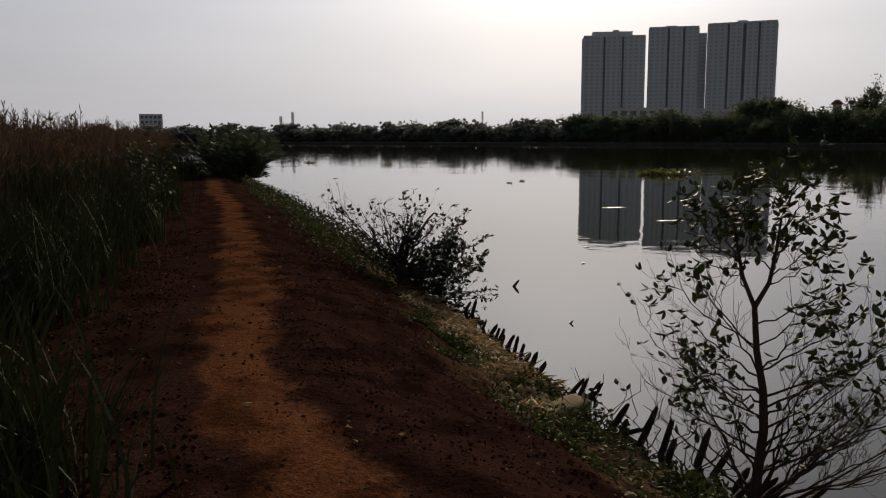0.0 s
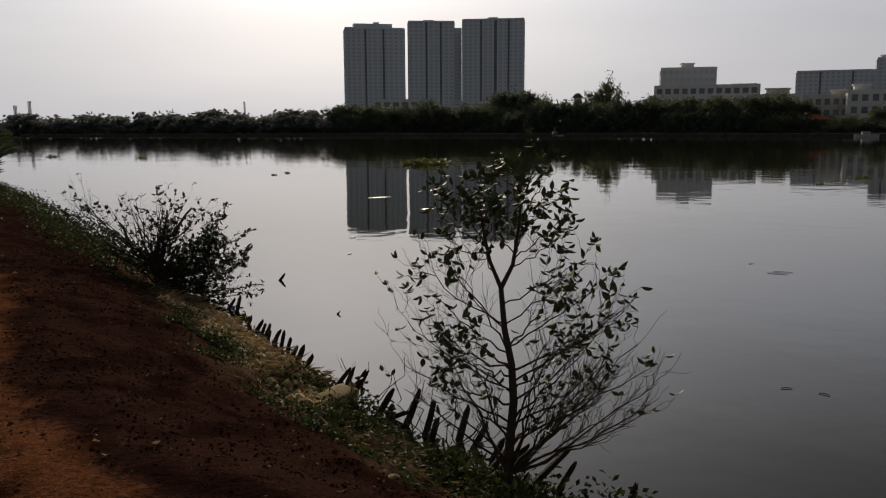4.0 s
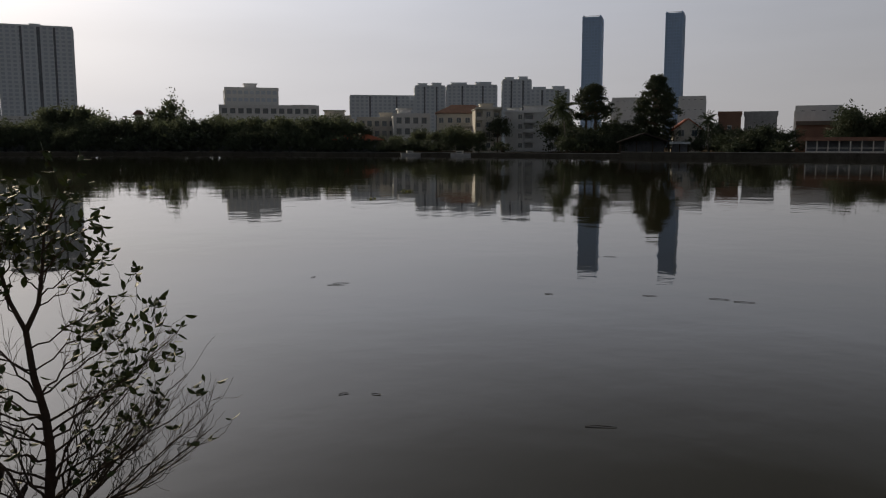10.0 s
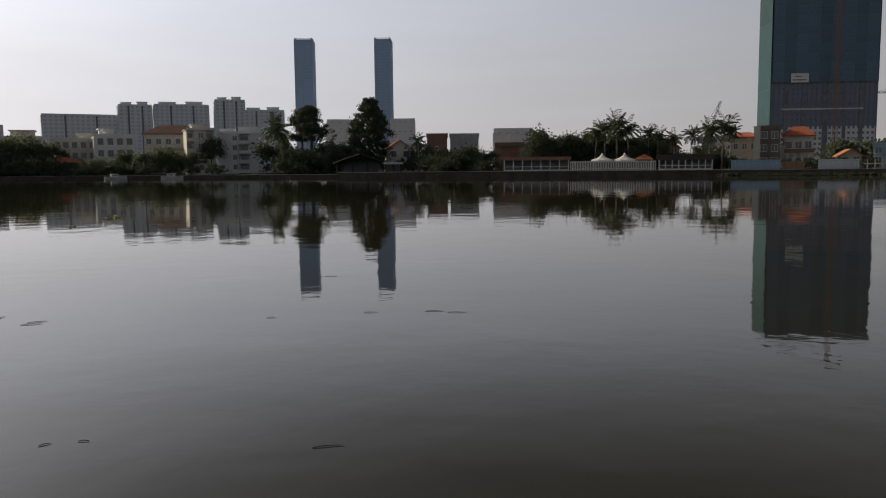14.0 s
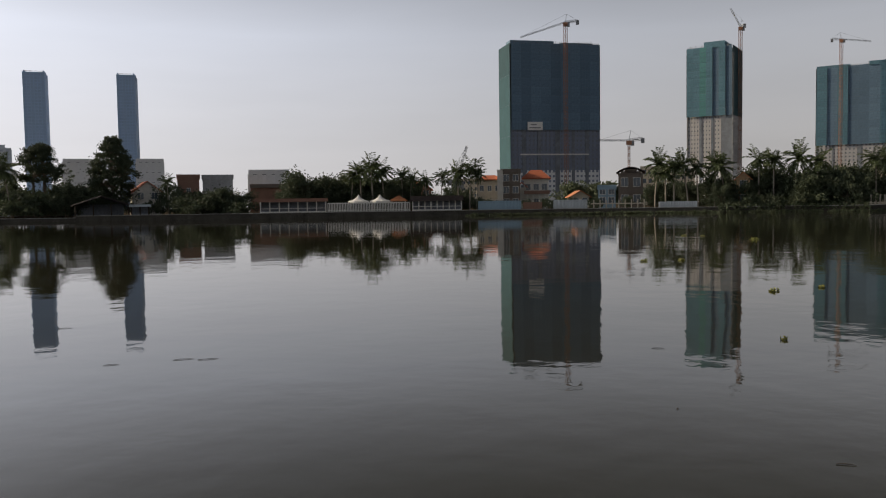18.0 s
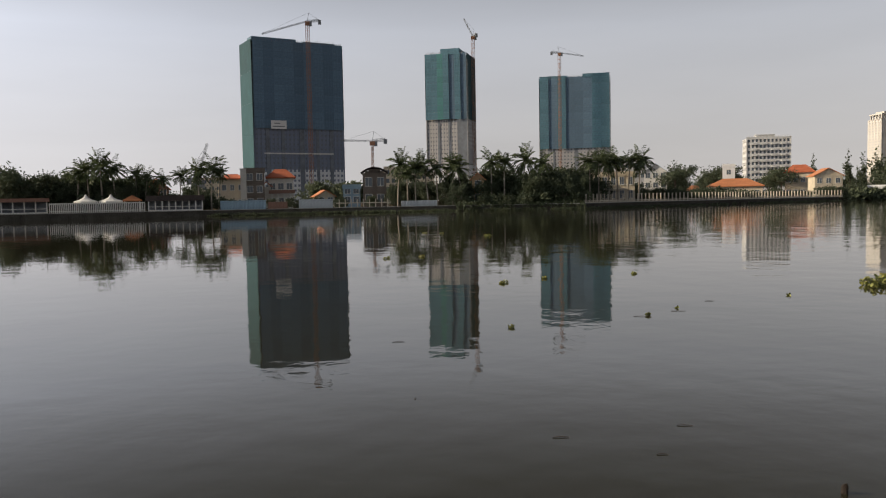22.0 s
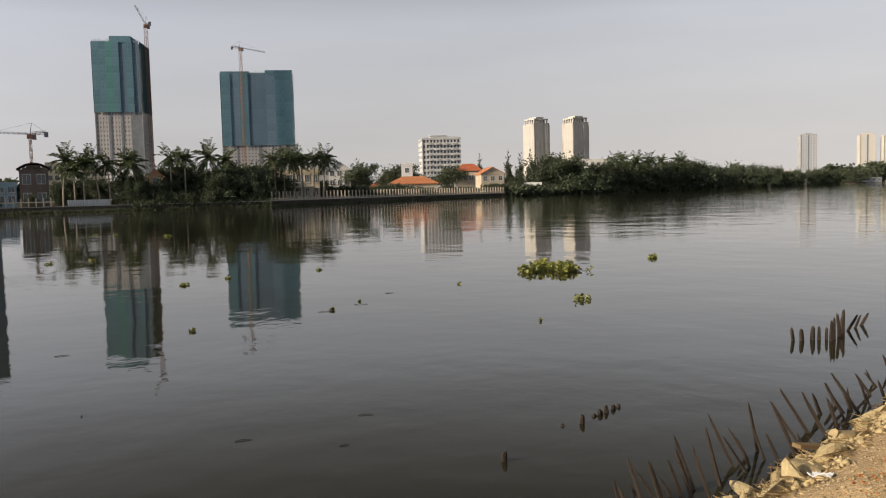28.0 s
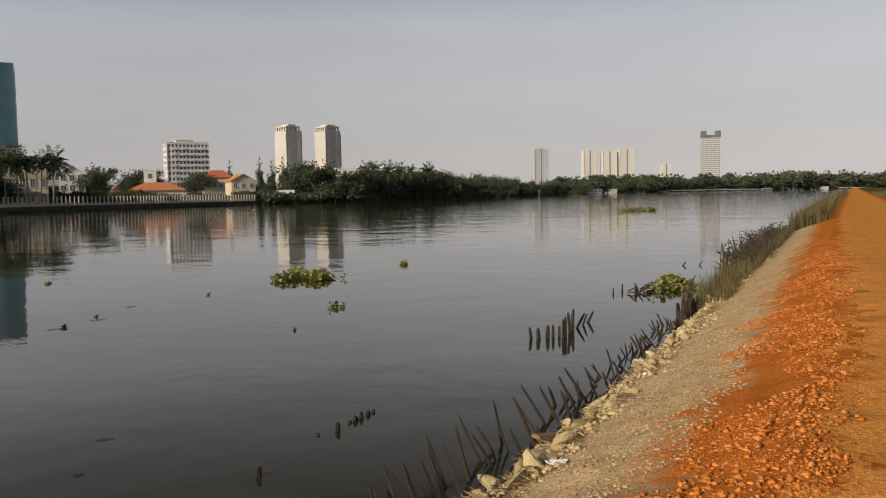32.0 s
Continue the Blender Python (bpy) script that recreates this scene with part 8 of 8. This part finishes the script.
def hyacinths():
    def mat(name, label, x, y, rx, ry, n, h, seed, turn=0.0, size=0.085):
        g = np.random.default_rng(seed)
        t = thing(name, pose(x, y, 0, 0, 0, turn), label, "water plant", "water hyacinths")
        vs, fs, st = [], [], []
        for _ in range(n):
            a, r = g.uniform(0, 6.28), math.sqrt(g.random())
            wob = 1 + 0.25 * math.sin(3 * a + seed) + 0.15 * math.sin(7 * a + 2 * seed)
            if n > 200 and noise.noise((2.6 * r * math.cos(a), 2.6 * r * math.sin(a), seed * 3.3)) < -0.14:
                continue
            p = Vector((rx * r * math.cos(a) * wob, ry * r * math.sin(a) * wob, g.uniform(0.2, 1.0) ** 1.5 * h * (1.1 - 0.4 * r) * (1 + 0.7 * noise.noise((4 * r * math.cos(a), 4 * r * math.sin(a), seed)))))
            foot = Vector((p.x * 0.93, p.y * 0.93, -0.03))
            st.append((foot, p, 0.012, 0.006))
            s = size * g.uniform(0.6, 1.25)
            nrm = Vector((g.normal() * 0.7, g.normal() * 0.7, 1)).normalized()
            u = nrm.orthogonal().normalized()
            w = nrm.cross(u)
            k0 = len(vs)
            vs.append(p)
            for q in range(7):
                b = 2 * math.pi * q / 7
                vs.append(p + u * (s * math.cos(b)) + w * (s * 0.85 * math.sin(b)) + nrm * (s * 0.22))
            fs += [(k0, k0 + 1 + q, k0 + 1 + (q + 1) % 7) for q in range(7)]
        tagged(place("leaf_mass", mesh("leaf_mass", vs, fs), M["hyacinth"], t), kind="stuff")
        tagged(place("stalk_tangle", mesh("stalk_tangle", *tubes(st, 3)), M["hyacinth_stem"], t), kind="stuff")

    mat("hyacinth_mat", "large yellow-green floating mat of water hyacinth", 20.2, -16.6, 1.25, 0.95, 1050, 0.25, 1, -40, 0.06)
    mat("hyacinth_clump", "small yellowish floating hyacinth clump", 14.45, -12.7, 0.2, 0.2, 30, 0.13, 2, 0, 0.05)
    mat("hyacinth_mat", "sparse floating hyacinth strip", 20.9, -21.8, 0.36, 0.16, 55, 0.12, 3, -45, 0.05)
    mat("hyacinth_mat", "distant green floating hyacinth mat", 49.2, -95, 1.3, 2.3, 360, 0.5, 4, -60, 0.16)
    mat("hyacinth_mat", "green plant island among stakes near the bank", 9.85, -20.5, 0.6, 1.3, 320, 0.26, 5, 10, 0.08)
    mat("hyacinth_mat", "dark floating hyacinth raft", 15.6, 57.7, 2.2, 1.0, 260, 0.4, 6, 0, 0.14)
    spots = ((25.9, -11.1, 0.3), (16.8, -7.5, 0.16), (19, -12.3, 0.16), (62.5, -9.6, 0.5), (61.5, -10.8, 0.5), (55.5, -13, 0.8), (37.1, -5.6, 0.4), (36.5, -3.9, 0.4), (24.4, -6.2, 0.32), (16.0, -4.2, 0.18), (32.5, 34.5, 0.7), (26.9, 31.1, 0.35), (24.2, 49.8, 0.6),
             (-14.3, 88, 1.2), (-5.6, 80.7, 1.0), (8.0, 74.6, 0.7), (10.2, 71.8, 0.8), (3.8, 47.5, 0.35), (4.7, 49.4, 0.3), (12.7, -10.1, 0.09), (17.7, -8.6, 0.1), (25.4, -7.8, 0.25))
    for k, (x, y, r) in enumerate(spots):
        mat("hyacinth_clump", "small floating hyacinth clump on open water", x, y, r * 0.6, r * 0.3, int(8 + 50 * r), 0.04 + 0.11 * r, 20 + k, -30, 0.022 + 0.045 * r)
    # thin white patches laid on the water up-river
    for x, y, s, turn in ((6.4, 30.6, 0.85, 4), (7.15, 25.7, 0.95, -3), (12.4, 36.0, 0.5, 10), (3.4, 19.5, 0.16, 0), (2.9, 17.0, 0.12, 40)):
        t = thing("floating_foam", pose(x, y, 0.004, 0, 0, turn), "thin pale patch floating on the water", "foam", "floating foam")
        rim = [(s * 0.5 * math.cos(a) * (1 + 0.25 * math.sin(3 * a + x)), s * 0.13 * math.sin(a) * (1 + 0.3 * math.sin(2 * a + y))) for a in (2 * math.pi * k / 14 for k in range(14))]
        v = [(p, q, 0.0) for p, q in rim] + [(p * 0.8, q * 0.8, 0.012) for p, q in rim]
        place("patch", mesh("patch", v, [(k, (k + 1) % 14, 14 + (k + 1) % 14, 14 + k) for k in range(14)] + [tuple(range(14, 28))]), M["litter"], t)
    # driftwood lodged round the plant island
    g = random.Random(83)
    t = thing("driftwood_pile", pose(9.95, -20.1, 0), "tangle of dark driftwood round the plant island", "driftwood")
    for k in range(34):
        a, r, way = g.uniform(0, 6.28), math.sqrt(g.random()), g.uniform(0, 6.28)
        p = Vector((0.55 * r * math.cos(a), 1.7 * r * math.sin(a), g.uniform(-0.02, 0.1)))
        d = Vector((math.cos(way), math.sin(way), g.uniform(-0.05, 0.55))) * g.uniform(0.15, 0.4)
        bend = p + d * 0.5 + Vector((0, 0, g.uniform(0, 0.06)))
        place("branch", mesh("branch", *tubes([(p - d * 0.3, bend, 0.022, 0.018), (bend, p + d, 0.018, 0.008)], 5)), M["stake"], t)
    # drifting sticks
    v, f = tubes([((-0.5, 0, 0), (-0.1, 0.02, 0.015), 0.012, 0.014), ((-0.1, 0.02, 0.015), (0.3, 0, 0.005), 0.014, 0.012), ((0.3, 0, 0.005), (0.5, -0.04, 0.0), 0.012, 0.005)], 6)
    me = mesh("drift_stick", v, f)
    for x, y, s, turn in ((10.06, 13.38, 0.12, 20), (9.8, 12.3, 0.3, -45), (10.0, 12.4, 0.28, -35), (11.87, 8.83, 0.14, -60), (16.85, 10.76, 0.26, -60), (12.96, 7.44, 0.22, -60), (13.51, 6.41, 0.3, -65), (13.55, 5.98, 0.3, -65), (6.62, 4.29, 0.26, -50), (5.58, 6.84, 0.1, -20), (5.81, 6.57, 0.1, -60), (15, -1.8, 0.2, -90), (16.7, -7.3, 0.3, -105), (18.6, -9.9, 0.2, -100),
                           (17.2, -8.4, 0.28, -110), (8.6, -2.8, 0.16, -95), (10.7, -1.5, 0.06, 0), (7.8, -3.6, 0.1, -100), (8.7, -4.3, 0.16, -110), (19.4, -15, 0.2, -120)):
        ob = place("drift_stick", me, M["stake"])
        tagged(ob, "thin dark stick drifting on the water", "stick", "drifting sticks")
        ob.matrix_basis = pose(x, y, 0.006, 0, 0, turn) @ Matrix.Diagonal((s * 1.15, 0.42, 0.35, 1))


near_tree()
bank_shrubs()
reeds()
low_plants()
dead_reeds()
stakes()
rubble()
hyacinths()
